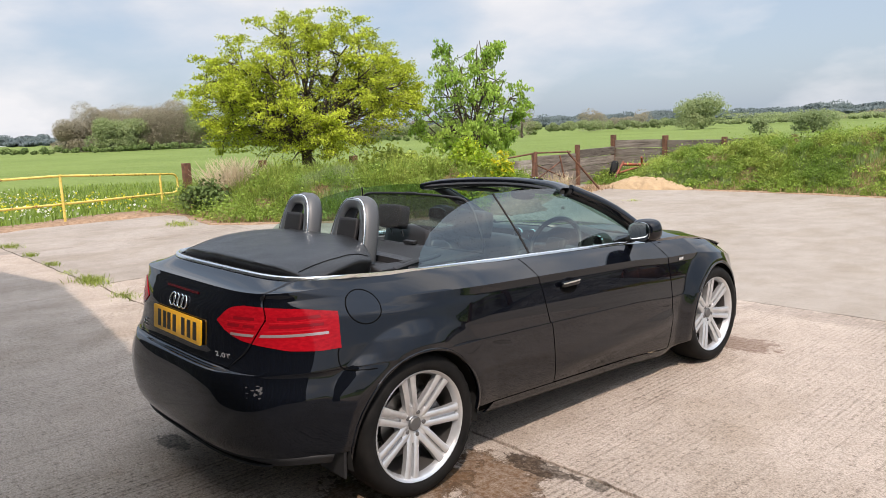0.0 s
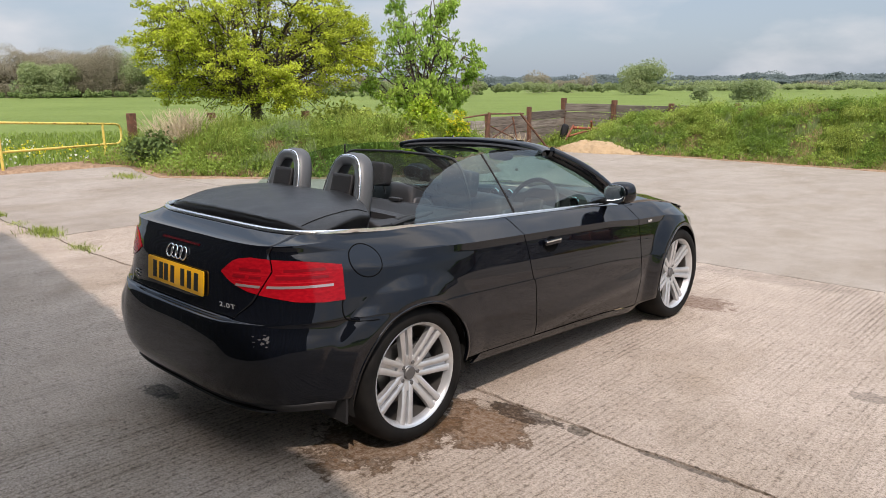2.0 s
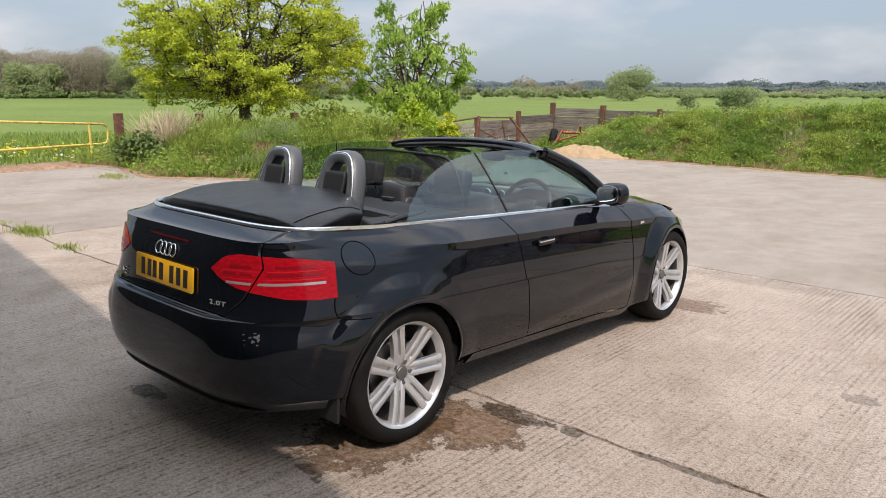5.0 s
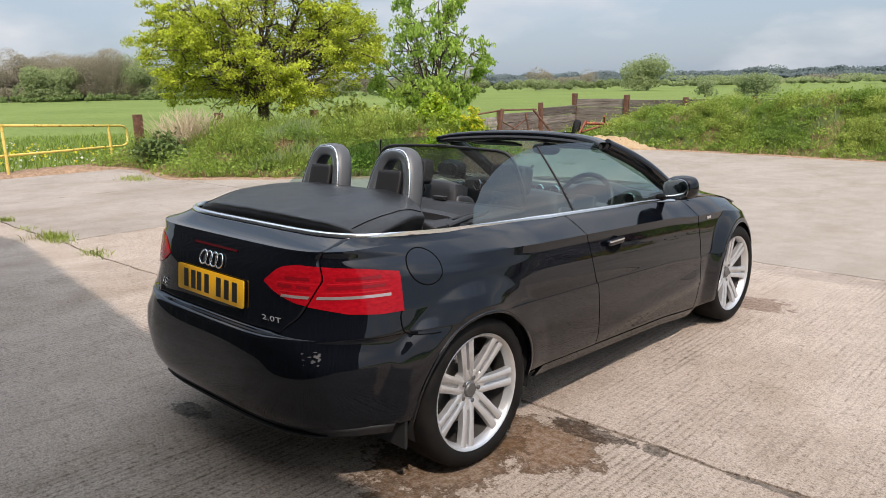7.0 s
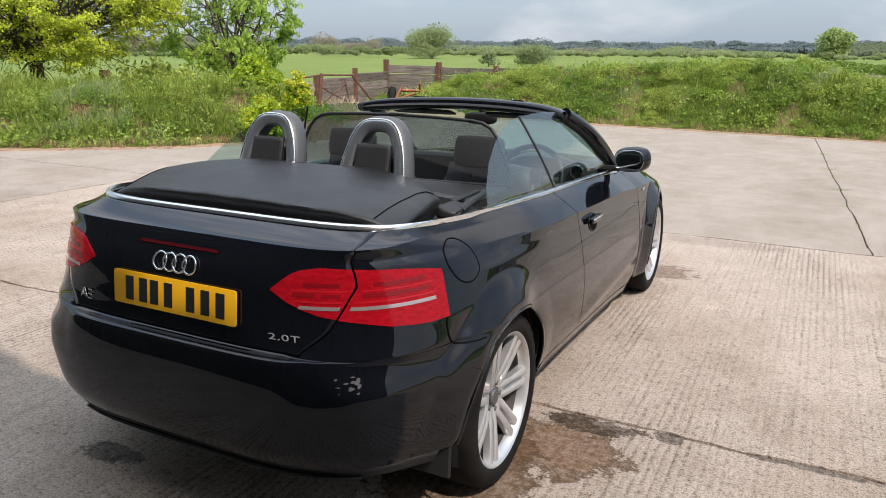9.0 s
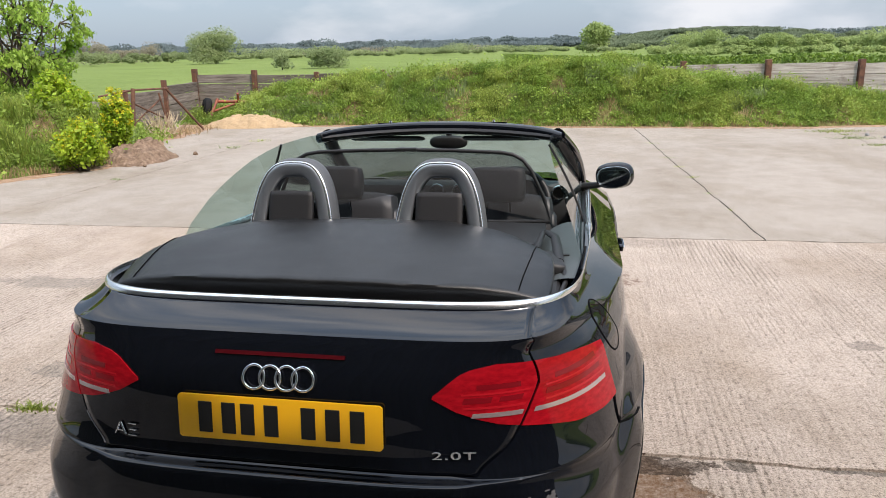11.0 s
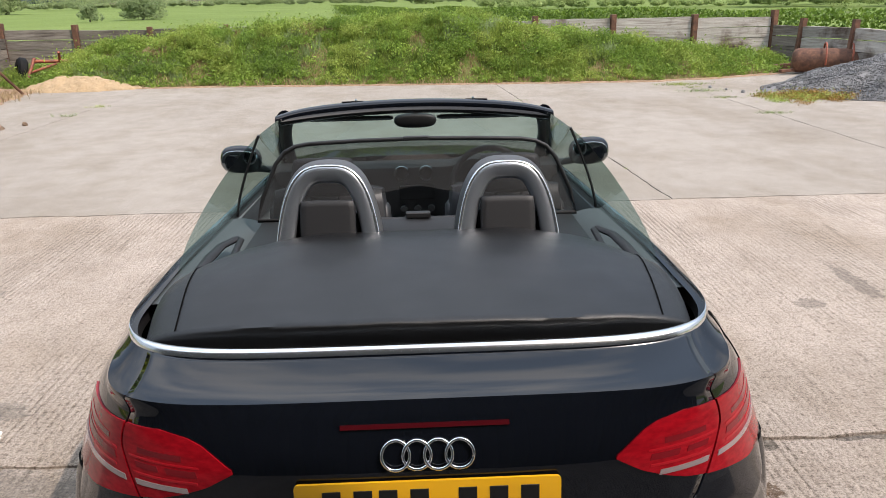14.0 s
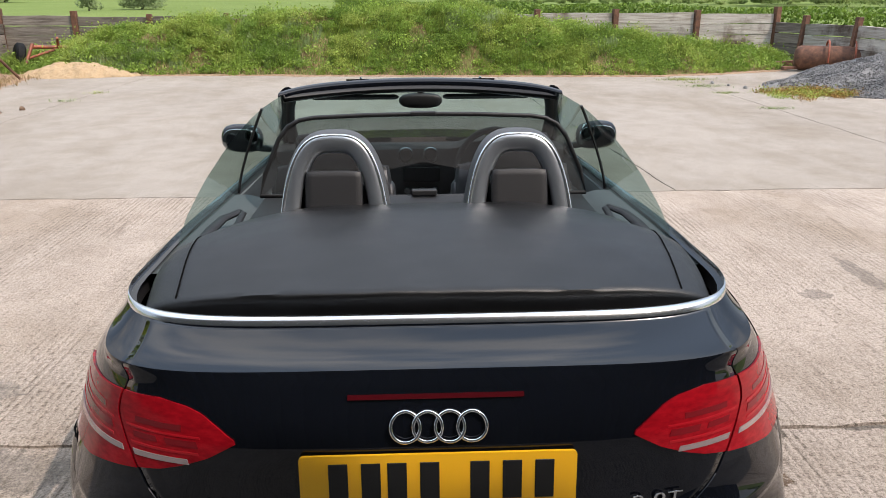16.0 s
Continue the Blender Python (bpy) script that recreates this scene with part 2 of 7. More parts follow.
def concrete(name, groove, base_a, base_b):
    m = mat(name, base_a, 0.85, spec=0.25)
    big = noise_node(m, 0.45, 6, 0.6)
    mid = noise_node(m, 3.2, 9, 0.66)
    fine = noise_node(m, 95.0, 5, 0.85)
    grit = noise_node(m, 30.0, 6, 0.8)
    pits = noise_node(m, 17.0, 4, 0.7)
    lines = maths(m, "ADD", maths(m, "MULTIPLY", wave_node(m, 8.5, 2.6, (1.0, 0.05, 1.0)), 0.40), maths(m, "MULTIPLY", noise_node(m, 1.0, 6, 0.68, stretch=(52.0, 1.0, 1.0)), 0.66))
    zone = ramp(m, noise_node(m, 0.8, 5, 0.65, stretch=(1.5, 0.5, 1.0)), [(0.42, (0.10,) * 3), (0.66, (1.0,) * 3)])
    c = ramp(m, big, [(0.3, base_a), (0.72, base_b)])
    c = mixc(m, c, ramp(m, mid, [(0.32, (0.80, 0.785, 0.76)), (0.60, (1.0, 1.0, 1.0))]), 0.75, "MULTIPLY")
    dirt = noise_node(m, 0.75, 9, 0.68, stretch=(1.0, 0.6, 1.0))
    c = mixc(m, c, ramp(m, dirt, [(0.46, (1.0, 1.0, 1.0)), (0.64, (0.80, 0.77, 0.72))]), 0.9, "MULTIPLY")
    c = mixc(m, c, ramp(m, fine, [(0.37, (0.30, 0.29, 0.275)), (0.49, (0.93, 0.93, 0.93)), (0.63, (1.30, 1.30, 1.30))]), 0.5 + 0.4 * groove, "MULTIPLY")
    c = mixc(m, c, ramp(m, grit, [(0.36, (0.42, 0.40, 0.37)), (0.47, (1.0, 1.0, 1.0))]), 0.35 + 0.4 * groove, "MULTIPLY")
    c = mixc(m, c, ramp(m, pits, [(0.28, (0.35, 0.33, 0.30)), (0.33, (1.0, 1.0, 1.0))]), 0.7, "MULTIPLY")
    rough_lines = maths(m, "ADD", lines, maths(m, "MULTIPLY", maths(m, "SUBTRACT", grit, 0.5), 1.3))
    # groove shading is put into the colour, since bump shows little out of sun
    lz = mixc(m, (1.0, 1.0, 1.0), ramp(m, rough_lines, [(0.26, (0.46, 0.44, 0.41)), (0.40, (0.92, 0.91, 0.90)), (0.50, (1.0, 1.0, 1.0)), (0.85, (1.10, 1.10, 1.10))]), zone)
    c = mixc(m, c, lz, groove * 0.95, "MULTIPLY")
    # long thin scores drawn by the brush, broken here and there
    score = noise_node(m, 1.0, 2, 0.5, stretch=(3.4, 0.10, 1.0))
    score = ramp(m, maths(m, "ADD", score, maths(m, "MULTIPLY", maths(m, "SUBTRACT", grit, 0.5), 0.012)), [(0.375, (1.0,) * 3), (0.385, (0.0,) * 3), (0.395, (1.0,) * 3), (0.470, (1.0,) * 3), (0.480, (0.0,) * 3), (0.490, (1.0,) * 3), (0.572, (1.0,) * 3), (0.582, (0.0,) * 3), (0.592, (1.0,) * 3)])
    here = ramp(m, noise_node(m, 1.3, 5, 0.7, stretch=(1.4, 0.5, 1.0)), [(0.47, (0.0,) * 3), (0.63, (1.0,) * 3)])
    c = mixc(m, c, mixc(m, (1.0, 1.0, 1.0), mixc(m, (0.52, 0.505, 0.48), (1.0, 1.0, 1.0), score), here), groove * 0.7, "MULTIPLY")
    sx = m.node_tree.nodes.new("ShaderNodeSeparateXYZ")
    m.node_tree.links.new(coords(m), sx.inputs[0])
    wob = maths(m, "MULTIPLY", maths(m, "SUBTRACT", noise_node(m, 5.5, 10, 0.78), 0.5), 1.9)
    mottle = ramp(m, grit, [(0.42, (1.0,) * 3), (0.60, (0.55,) * 3)])
    for cx, cy, rx, ry, col, amt in STAINS:
        dx = maths(m, "DIVIDE", maths(m, "SUBTRACT", sx.outputs[0], cx), rx)
        dy = maths(m, "DIVIDE", maths(m, "SUBTRACT", sx.outputs[1], cy), ry)
        d = maths(m, "SQRT", maths(m, "ADD", maths(m, "MULTIPLY", dx, dx), maths(m, "MULTIPLY", dy, dy)))
        d = maths(m, "ADD", d, maths(m, "MULTIPLY", wob, 1.7))
        k = maths(m, "MULTIPLY", maths(m, "SUBTRACT", 1.0, d), 9.0, True)
        c = mixc(m, c, col, maths(m, "MULTIPLY", maths(m, "MULTIPLY", k, mottle), amt))
        if amt < 0.9:
            continue
        rim = maths(m, "SUBTRACT", k, maths(m, "MULTIPLY", maths(m, "SUBTRACT", 0.86, d), 6.0, True), True)
        c = mixc(m, c, (0.035, 0.024, 0.015), maths(m, "MULTIPLY", rim, 0.55 * amt))
    put(m, "Base Color", c)
    h = maths(m, "ADD", maths(m, "MULTIPLY", maths(m, "MULTIPLY", rough_lines, zone), groove * 0.5), maths(m, "ADD", maths(m, "MULTIPLY", grit, 0.5), maths(m, "MULTIPLY", fine, 0.42)))
    bump(m, h, 0.4 + 0.5 * groove, 0.02)
    return m


STAINS = [
    (0.96, 0.32, 0.28, 0.27, (0.15, 0.078, 0.032), 0.9),
    (0.70, -0.05, 0.32, 0.40, (0.13, 0.070, 0.030), 0.9),
    (1.04, 0.55, 0.22, 0.07, (0.04, 0.026, 0.016), 0.92),
    (1.36, 0.600, 0.05, 0.055, (0.05, 0.042, 0.03), 0.85),
    (1.9, 0.62, 0.30, 0.030, (0.05, 0.042, 0.034), 0.8),
    (0.78, 3.05, 0.30, 0.20, (0.12, 0.060, 0.035), 0.7),
    (0.95, 4.15, 0.75, 0.16, (0.16, 0.135, 0.11), 0.35),
    (-1.72, 0.45, 0.42, 0.16, (0.12, 0.11, 0.095), 0.55),
    (2.27, 1.95, 0.10, 0.07, (0.14, 0.12, 0.10), 0.6),
    (2.72, 2.28, 0.07, 0.30, (0.13, 0.115, 0.10), 0.6),
    (-0.55, -0.55, 0.16, 0.07, (0.05, 0.045, 0.04), 0.85),
    (-3.2, 2.5, 0.5, 0.14, (0.16, 0.15, 0.13), 0.5),
    (-2.0, 1.05, 0.25, 0.09, (0.16, 0.15, 0.13), 0.55),
]
M_CONC_A = concrete("brushed_concrete", 1.0, (0.472, 0.396, 0.333), (0.56, 0.474, 0.402))
M_CONC_B = concrete("smooth_concrete", 0.10, (0.318, 0.279, 0.238), (0.374, 0.332, 0.286))
M_CONC_C = concrete("grey_concrete", 0.30, (0.325, 0.285, 0.247), (0.40, 0.352, 0.306))
M_SOIL = mat("bare_soil", (0.16, 0.10, 0.065), 0.95, spec=0.1)
_n = noise_node(M_SOIL, 14, 7, 0.7)
put(M_SOIL, "Base Color", ramp(M_SOIL, _n, [(0.3, (0.10, 0.068, 0.048)), (0.55, (0.22, 0.155, 0.11)), (0.75, (0.36, 0.27, 0.20))]))
bump(M_SOIL, _n, 0.8, 0.03)
M_DIRT = mat("dry_dirt", (0.36, 0.25, 0.17), 0.95, spec=0.1)
_n = noise_node(M_DIRT, 9, 7, 0.7)
put(M_DIRT, "Base Color", ramp(M_DIRT, _n, [(0.3, (0.17, 0.105, 0.066)), (0.55, (0.33, 0.225, 0.15)), (0.75, (0.47, 0.35, 0.25))]))
bump(M_DIRT, _n, 0.8, 0.03)
M_JOINT = mat("joint_dirt", (0.035, 0.03, 0.024), 0.95, spec=0.1)
_n = noise_node(M_JOINT, 7, 6, 0.7)
put(M_JOINT, "Base Color", ramp(M_JOINT, _n, [(0.36, (0.008, 0.007, 0.005)), (0.58, (0.03, 0.024, 0.016)), (0.78, (0.12, 0.10, 0.05))]))
bump(M_JOINT, _n, 0.8, 0.02)
M_SAND = mat("sand", (0.62, 0.43, 0.25), 0.95, spec=0.1)
_n = noise_node(M_SAND, 22, 8, 0.7)
put(M_SAND, "Base Color", ramp(M_SAND, _n, [(0.3, (0.33, 0.23, 0.135)), (0.7, (0.47, 0.35, 0.215))]))
bump(M_SAND, _n, 0.7, 0.03)


def leaf(name, dark, light, scale=0.9, rough=0.55, sub=0.42, vary=0.32):
    m = mat(name, light, rough, spec=0.3)
    c = ramp(m, noise_node(m, scale, 4), [(0.32, dark), (0.68, light)])
    c = random_tint(m, c, vary, True)
    put(m, "Base Color", c)
    if sub:
        n, l = m.node_tree.nodes, m.node_tree.links
        tr = n.new("ShaderNodeBsdfTranslucent")
        mx = n.new("ShaderNodeMixShader")
        mx.inputs[0].default_value = sub
        l.new(c, tr.inputs[0])
        l.new(bsdf(m).outputs[0], mx.inputs[1])
        l.new(tr.outputs[0], mx.inputs[2])
        l.new(mx.outputs[0], n["Material Output"].inputs[0])
    return m


M_FIELD = mat("field_grass", (0.10, 0.19, 0.03), 0.9, spec=0.1)
_c = ramp(M_FIELD, noise_node(M_FIELD, 0.06, 6, 0.6), [(0.3, (0.14, 0.195, 0.052)), (0.7, (0.20, 0.26, 0.078))])
_c = mixc(M_FIELD, _c, ramp(M_FIELD, noise_node(M_FIELD, 2.4, 6, 0.7), [(0.3, (0.55, 0.6, 0.45)), (0.62, (1, 1, 1))]), 0.7, "MULTIPLY")
put(M_FIELD, "Base Color", _c)
bump(M_FIELD, noise_node(M_FIELD, 8, 6, 0.7), 0.6, 0.1)
M_BANK = mat("bank_earth", (0.09, 0.10, 0.03), 0.95, spec=0.1)
put(M_BANK, "Base Color", ramp(M_BANK, noise_node(M_BANK, 2.6, 7, 0.65), [(0.32, (0.08, 0.13, 0.025)), (0.6, (0.14, 0.17, 0.045)), (0.78, (0.26, 0.18, 0.10))]))
M_GRASS = leaf("grass_blades", (0.13, 0.18, 0.026), (0.38, 0.45, 0.09), 1.5)
M_GRASS2 = leaf("lush_grass_blades", (0.09, 0.15, 0.024), (0.30, 0.40, 0.07), 1.7)
M_DRY = leaf("dry_grass", (0.28, 0.19, 0.1), (0.5, 0.38, 0.22), 1.2)
M_RUSTWEED = leaf("rust_weeds", (0.22, 0.12, 0.03), (0.42, 0.26, 0.07), 3.0)
M_PALE = leaf("pale_seed_grass", (0.22, 0.29, 0.11), (0.34, 0.41, 0.19), 1.2)
M_LEAF1 = leaf("yellow_green_leaf", (0.28, 0.345, 0.022), (0.51, 0.585, 0.06), 1.1, 0.5, 0.45, 0.42)
M_LEAF2 = leaf("mid_green_leaf", (0.21, 0.36, 0.045), (0.40, 0.55, 0.11), 0.8, 0.45, 0.5)
M_SHRUB = leaf("yellow_green_shrub_leaf", (0.20, 0.33, 0.022), (0.44, 0.56, 0.055), 2.5, 0.45, 0.5)
M_WEED = leaf("weed_leaf", (0.175, 0.265, 0.042), (0.30, 0.41, 0.075), 1.2, 0.6, 0.45, 0.32)
M_NETTLE = leaf("nettle_leaf", (0.135, 0.225, 0.034), (0.24, 0.36, 0.06), 1.3, 0.6, 0.45, 0.32)
M_CLEAVER = leaf("cleaver_leaf", (0.24, 0.315, 0.055), (0.40, 0.47, 0.11), 1.3, 0.6, 0.45, 0.32)
M_HEDGE = leaf("clipped_hedge_leaf", (0.10, 0.17, 0.025), (0.19, 0.28, 0.045), 1.5, 0.5, 0.35)
M_FLOWER = leaf("yellow_flowers", (0.45, 0.42, 0.02), (0.70, 0.62, 0.04), 3.0)
M_WHITEFL = leaf("white_flowers", (0.6, 0.6, 0.5), (0.8, 0.8, 0.7), 3.0)
M_BARK = mat("bark", (0.085, 0.065, 0.048), 0.9, spec=0.15)
put(M_BARK, "Base Color", ramp(M_BARK, noise_node(M_BARK, 12, 6), [(0.3, (0.04, 0.032, 0.025)), (0.7, (0.13, 0.105, 0.08))]))
M_TWIG = mat("dry_twig", (0.52, 0.43, 0.30), 0.9, spec=0.1)
# far_leaf and hill_leaf are paled, so some distance haze sits in the colour
M_FARLEAF = leaf("far_leaf", (0.22, 0.28, 0.13), (0.32, 0.38, 0.18), 0.12, 0.95, 0.5, 0.08)
M_FARHEDGE = leaf("far_hedge", (0.09, 0.14, 0.04), (0.16, 0.22, 0.07), 0.3, 0.85, 0.2, 0.12)
M_FARBARE = leaf("bare_far_wood", (0.235, 0.215, 0.155), (0.33, 0.30, 0.215), 0.15, 0.95, 0.45, 0.06)
M_FARMID = leaf("hill_leaf", (0.115, 0.15, 0.09), (0.15, 0.19, 0.11), 0.03, 0.9, 0.3, 0.08)
M_FARLIGHT = leaf("light_far_leaf", (0.23, 0.31, 0.10), (0.34, 0.42, 0.16), 0.08, 0.9, 0.3, 0.10)
# blue-grey leaf colour carries the haze over the distant woods
M_FARBLUE = leaf("haze_blue_wood", (0.12, 0.155, 0.16), (0.15, 0.19, 0.19), 0.02, 0.95, 0.3, 0.08)

# timber, rust, yellow paint
M_SLEEPER = mat("weathered_timber", (0.25, 0.22, 0.19), 0.9, spec=0.15)
_g = noise_node(M_SLEEPER, 1.0, 8, 0.7, stretch=(1.6, 1.6, 26.0))
_p = noise_node(M_SLEEPER, 1.4, 7, 0.62)
_c = ramp(M_SLEEPER, _g, [(0.3, (0.24, 0.205, 0.17)), (0.55, (0.46, 0.425, 0.38)), (0.75, (0.60, 0.57, 0.52))])
_c = mixc(M_SLEEPER, _c, ramp(M_SLEEPER, _p, [(0.36, (0.22, 0.15, 0.11)), (0.52, (1, 1, 1))]), 0.85, "MULTIPLY")
put(M_SLEEPER, "Base Color", random_tint(M_SLEEPER, _c, 0.3))
bump(M_SLEEPER, _g, 0.7, 0.02)
M_DARKSLEEPER = mat("dark_timber", (0.12, 0.10, 0.085), 0.9, spec=0.15)
_g = noise_node(M_DARKSLEEPER, 1.0, 8, 0.7, stretch=(1.6, 1.6, 22.0))
put(M_DARKSLEEPER, "Base Color", random_tint(M_DARKSLEEPER, ramp(M_DARKSLEEPER, _g, [(0.3, (0.075, 0.06, 0.05)), (0.7, (0.28, 0.245, 0.21))]), 0.3))
bump(M_DARKSLEEPER, _g, 0.7, 0.02)
M_RUST = mat("rusty_steel", (0.19, 0.075, 0.038), 0.8, 0.15)
_n = noise_node(M_RUST, 9, 7, 0.65)
put(M_RUST, "Base Color", ramp(M_RUST, _n, [(0.3, (0.07, 0.036, 0.026)), (0.55, (0.15, 0.070, 0.042)), (0.78, (0.26, 0.135, 0.08))]))
bump(M_RUST, _n, 0.4, 0.01)
M_ORANGE = mat("orange_implement", (0.50, 0.10, 0.03), 0.6)
put(M_ORANGE, "Base Color", ramp(M_ORANGE, noise_node(M_ORANGE, 8, 6), [(0.35, (0.12, 0.045, 0.03)), (0.6, (0.34, 0.085, 0.04))]))
M_YELLOW = mat("yellow_rail_paint", (0.70, 0.52, 0.10), 0.55)
_n = noise_node(M_YELLOW, 7, 7, 0.7)
put(M_YELLOW, "Base Color", ramp(M_YELLOW, _n, [(0.36, (0.26, 0.13, 0.05)), (0.44, (0.66, 0.49, 0.10)), (0.75, (0.78, 0.62, 0.22))]))
M_GRAVEL = mat("grey_gravel", (0.16, 0.165, 0.175), 0.85)
_c = ramp(M_GRAVEL, noise_node(M_GRAVEL, 3, 4), [(0.3, (0.085, 0.087, 0.09)), (0.7, (0.20, 0.195, 0.19))])
put(M_GRAVEL, "Base Color", random_tint(M_GRAVEL, _c, 0.55, True))
M_SHEET = mat("barn_cladding", (0.40, 0.41, 0.40), 0.7)
put(M_SHEET, "Base Color", ramp(M_SHEET, noise_node(M_SHEET, 1.2, 6), [(0.3, (0.035, 0.037, 0.035)), (0.7, (0.06, 0.062, 0.058))]))
M_PAPER = mat("white_paper", (0.75, 0.75, 0.73), 0.8)

# ---- building helpers ----
def mesh_ob(name, verts, faces, material, smooth=False):
    me = bpy.data.meshes.new(name)
    me.from_pydata([tuple(v) for v in verts], [], faces)
    me.materials.append(material)
    if smooth:
        me.polygons.foreach_set("use_smooth", [True] * len(me.polygons))
    me.update()
    return new(name, me)


def part(name, geo, material, parent, label="", smooth=False, kind=""):
    """One mesh under a thing or a part. geo: a bmesh, or (verts, faces)."""
    if isinstance(geo, tuple):
        ob = mesh_ob(name, geo[0], geo[1], material, smooth)
    else:
        me = bpy.data.meshes.new(name)
        geo.to_mesh(me)
        geo.free()
        me.materials.append(material)
        if smooth:
            me.polygons.foreach_set("use_smooth", [True] * len(me.polygons))
        ob = new(name, me)
    ob.parent = parent
    return tagged(ob, label, kind=kind)


def empty(name, label, category, group="", kind=""):
    return tagged(new(name), label, category, group, kind)


def bm_box(sx, sy, sz, m=None, bevel=0.0, seg=1):
    bm = bmesh.new()
    bmesh.ops.create_cube(bm, size=1.0, matrix=Matrix.Diagonal((sx, sy, sz, 1)))
    if bevel:
        bmesh.ops.bevel(bm, geom=bm.edges[:], offset=bevel, segments=seg, affect="EDGES", profile=0.5)
    if m is not None:
        bmesh.ops.transform(bm, matrix=m, verts=bm.verts[:])
    return bm


def bm_add(bm, other):
    me = bpy.data.meshes.new("tmp")
    other.to_mesh(me)
    other.free()
    bm.from_mesh(me)
    bpy.data.meshes.remove(me)
    return bm


def bm_cyl(r1, r2, h, seg=24, m=None, bevel=0.0, caps=True):
    bm = bmesh.new()
    bmesh.ops.create_cone(bm, cap_ends=caps, segments=seg, radius1=r1, radius2=r2, depth=h)
    if bevel:
        es = [e for e in bm.edges if len(e.link_faces) == 2 and any(len(f.verts) > 4 for f in e.link_faces)]
        bmesh.ops.bevel(bm, geom=es, offset=bevel, segments=2, affect="EDGES", profile=0.5)
    if m is not None:
        bmesh.ops.transform(bm, matrix=m, verts=bm.verts[:])
    return bm


def tube(points, radius, seg=8, closed=False, flat=1.0, up=None):
    """Verts and faces of a tube along points; radius: a number or one for each point; flat squeezes it along up."""
    pts = [Vector(p) for p in points]
    n = len(pts)
    verts, faces = [], []
    prev = None
    for i, p in enumerate(pts):
        a = pts[i - 1] if (i or closed) else p
        b = pts[(i + 1) % n] if (i < n - 1 or closed) else p
        d = (b - a).normalized()
        ref = Vector(up) if up else (prev if prev is not None else (Vector((0, 0, 1)) if abs(d.z) < 0.9 else Vector((1, 0, 0))))
        s = d.cross(ref)
        s = s.normalized() if s.length > 1e-6 else d.orthogonal().normalized()
        t = s.cross(d).normalized()
        prev = t
        r = radius[i] if isinstance(radius, (list, tuple)) else radius
        for k in range(seg):
            an = 2 * math.pi * k / seg
            verts.append(p + s * (r * math.cos(an)) + t * (r * flat * math.sin(an)))
    m = n if closed else n - 1
    for i in range(m):
        j = (i + 1) % n
        for k in range(seg):
            q = (k + 1) % seg
            faces.append((i * seg + k, i * seg + q, j * seg + q, j * seg + k))
    if not closed:
        faces.append(tuple(range(seg - 1, -1, -1)))
        faces.append(tuple((n - 1) * seg + k for k in range(seg)))
    return verts, faces


def join(*geos):
    verts, faces = [], []
    for v, f in geos:
        o = len(verts)
        verts += list(v)
        faces += [tuple(i + o for i in q) for q in f]
    return verts, faces


def grid(fn, us, vs, flip=False):
    verts = [fn(u, v) for v in vs for u in us]
    n = len(us)
    faces = []
    for j in range(len(vs) - 1):
        for i in range(n - 1):
            q = (j * n + i, j * n + i + 1, (j + 1) * n + i + 1, (j + 1) * n + i)
            faces.append(q[::-1] if flip else q)
    return verts, faces


def lin(a, b, n):
    return [a + (b - a) * i / (n - 1) for i in range(n)]


def sstep(a, b, x):
    t = min(1.0, max(0.0, (x - a) / (b - a)))
    return t * t * (3 - 2 * t)


def table(keys, x):
    """Smooth value at x from a short list of (x, value)."""
    if x <= keys[0][0]:
        return keys[0][1]
    for (a, va), (b, vb) in zip(keys, keys[1:]):
        if x <= b:
            return va + (vb - va) * (x - a) / (b - a)
    return keys[-1][1]


def fbm(x, y, z=0.0, o=4):
    return noise.fractal(Vector((x, y, z)), 1.0, 2.0, o)


# ---- ground and yard ----
def rise(x, y):
    """The fields climb gently away from the yard."""
    return 0.0058 * max(0.0, math.hypot(x, y) - 25)


def ground_z(x, y):
    yard = max(abs(x + 1.7) - 13.5, abs(y - 0.5) - 15.5)
    z = -0.10 + 0.05 * sstep(0.0, 3.0, yard)
    z += 0.05 * fbm(x * 0.08, y * 0.08) * sstep(2, 12, yard)
    return z + rise(x, y)


def build_ground():
    axis = [-2500, -1500, -900, -550, -350, -230, -150, -100, -70, -50, -38, -30, -25, -21, -18, -16, -14.5, -13, -11, -8, -4, 0, 4, 8, 10, 12, 14, 16, 18, 21, 25, 30, 38, 50, 70, 100, 150, 230, 350, 550, 900, 1500, 2500]
    v, f = grid(lambda x, y: (x, y, ground_z(x, y)), axis, axis)
    tagged(mesh_ob("ground", v, f, M_FIELD, True), "green meadow around the yard reaching the horizon", "ground", kind="structure")


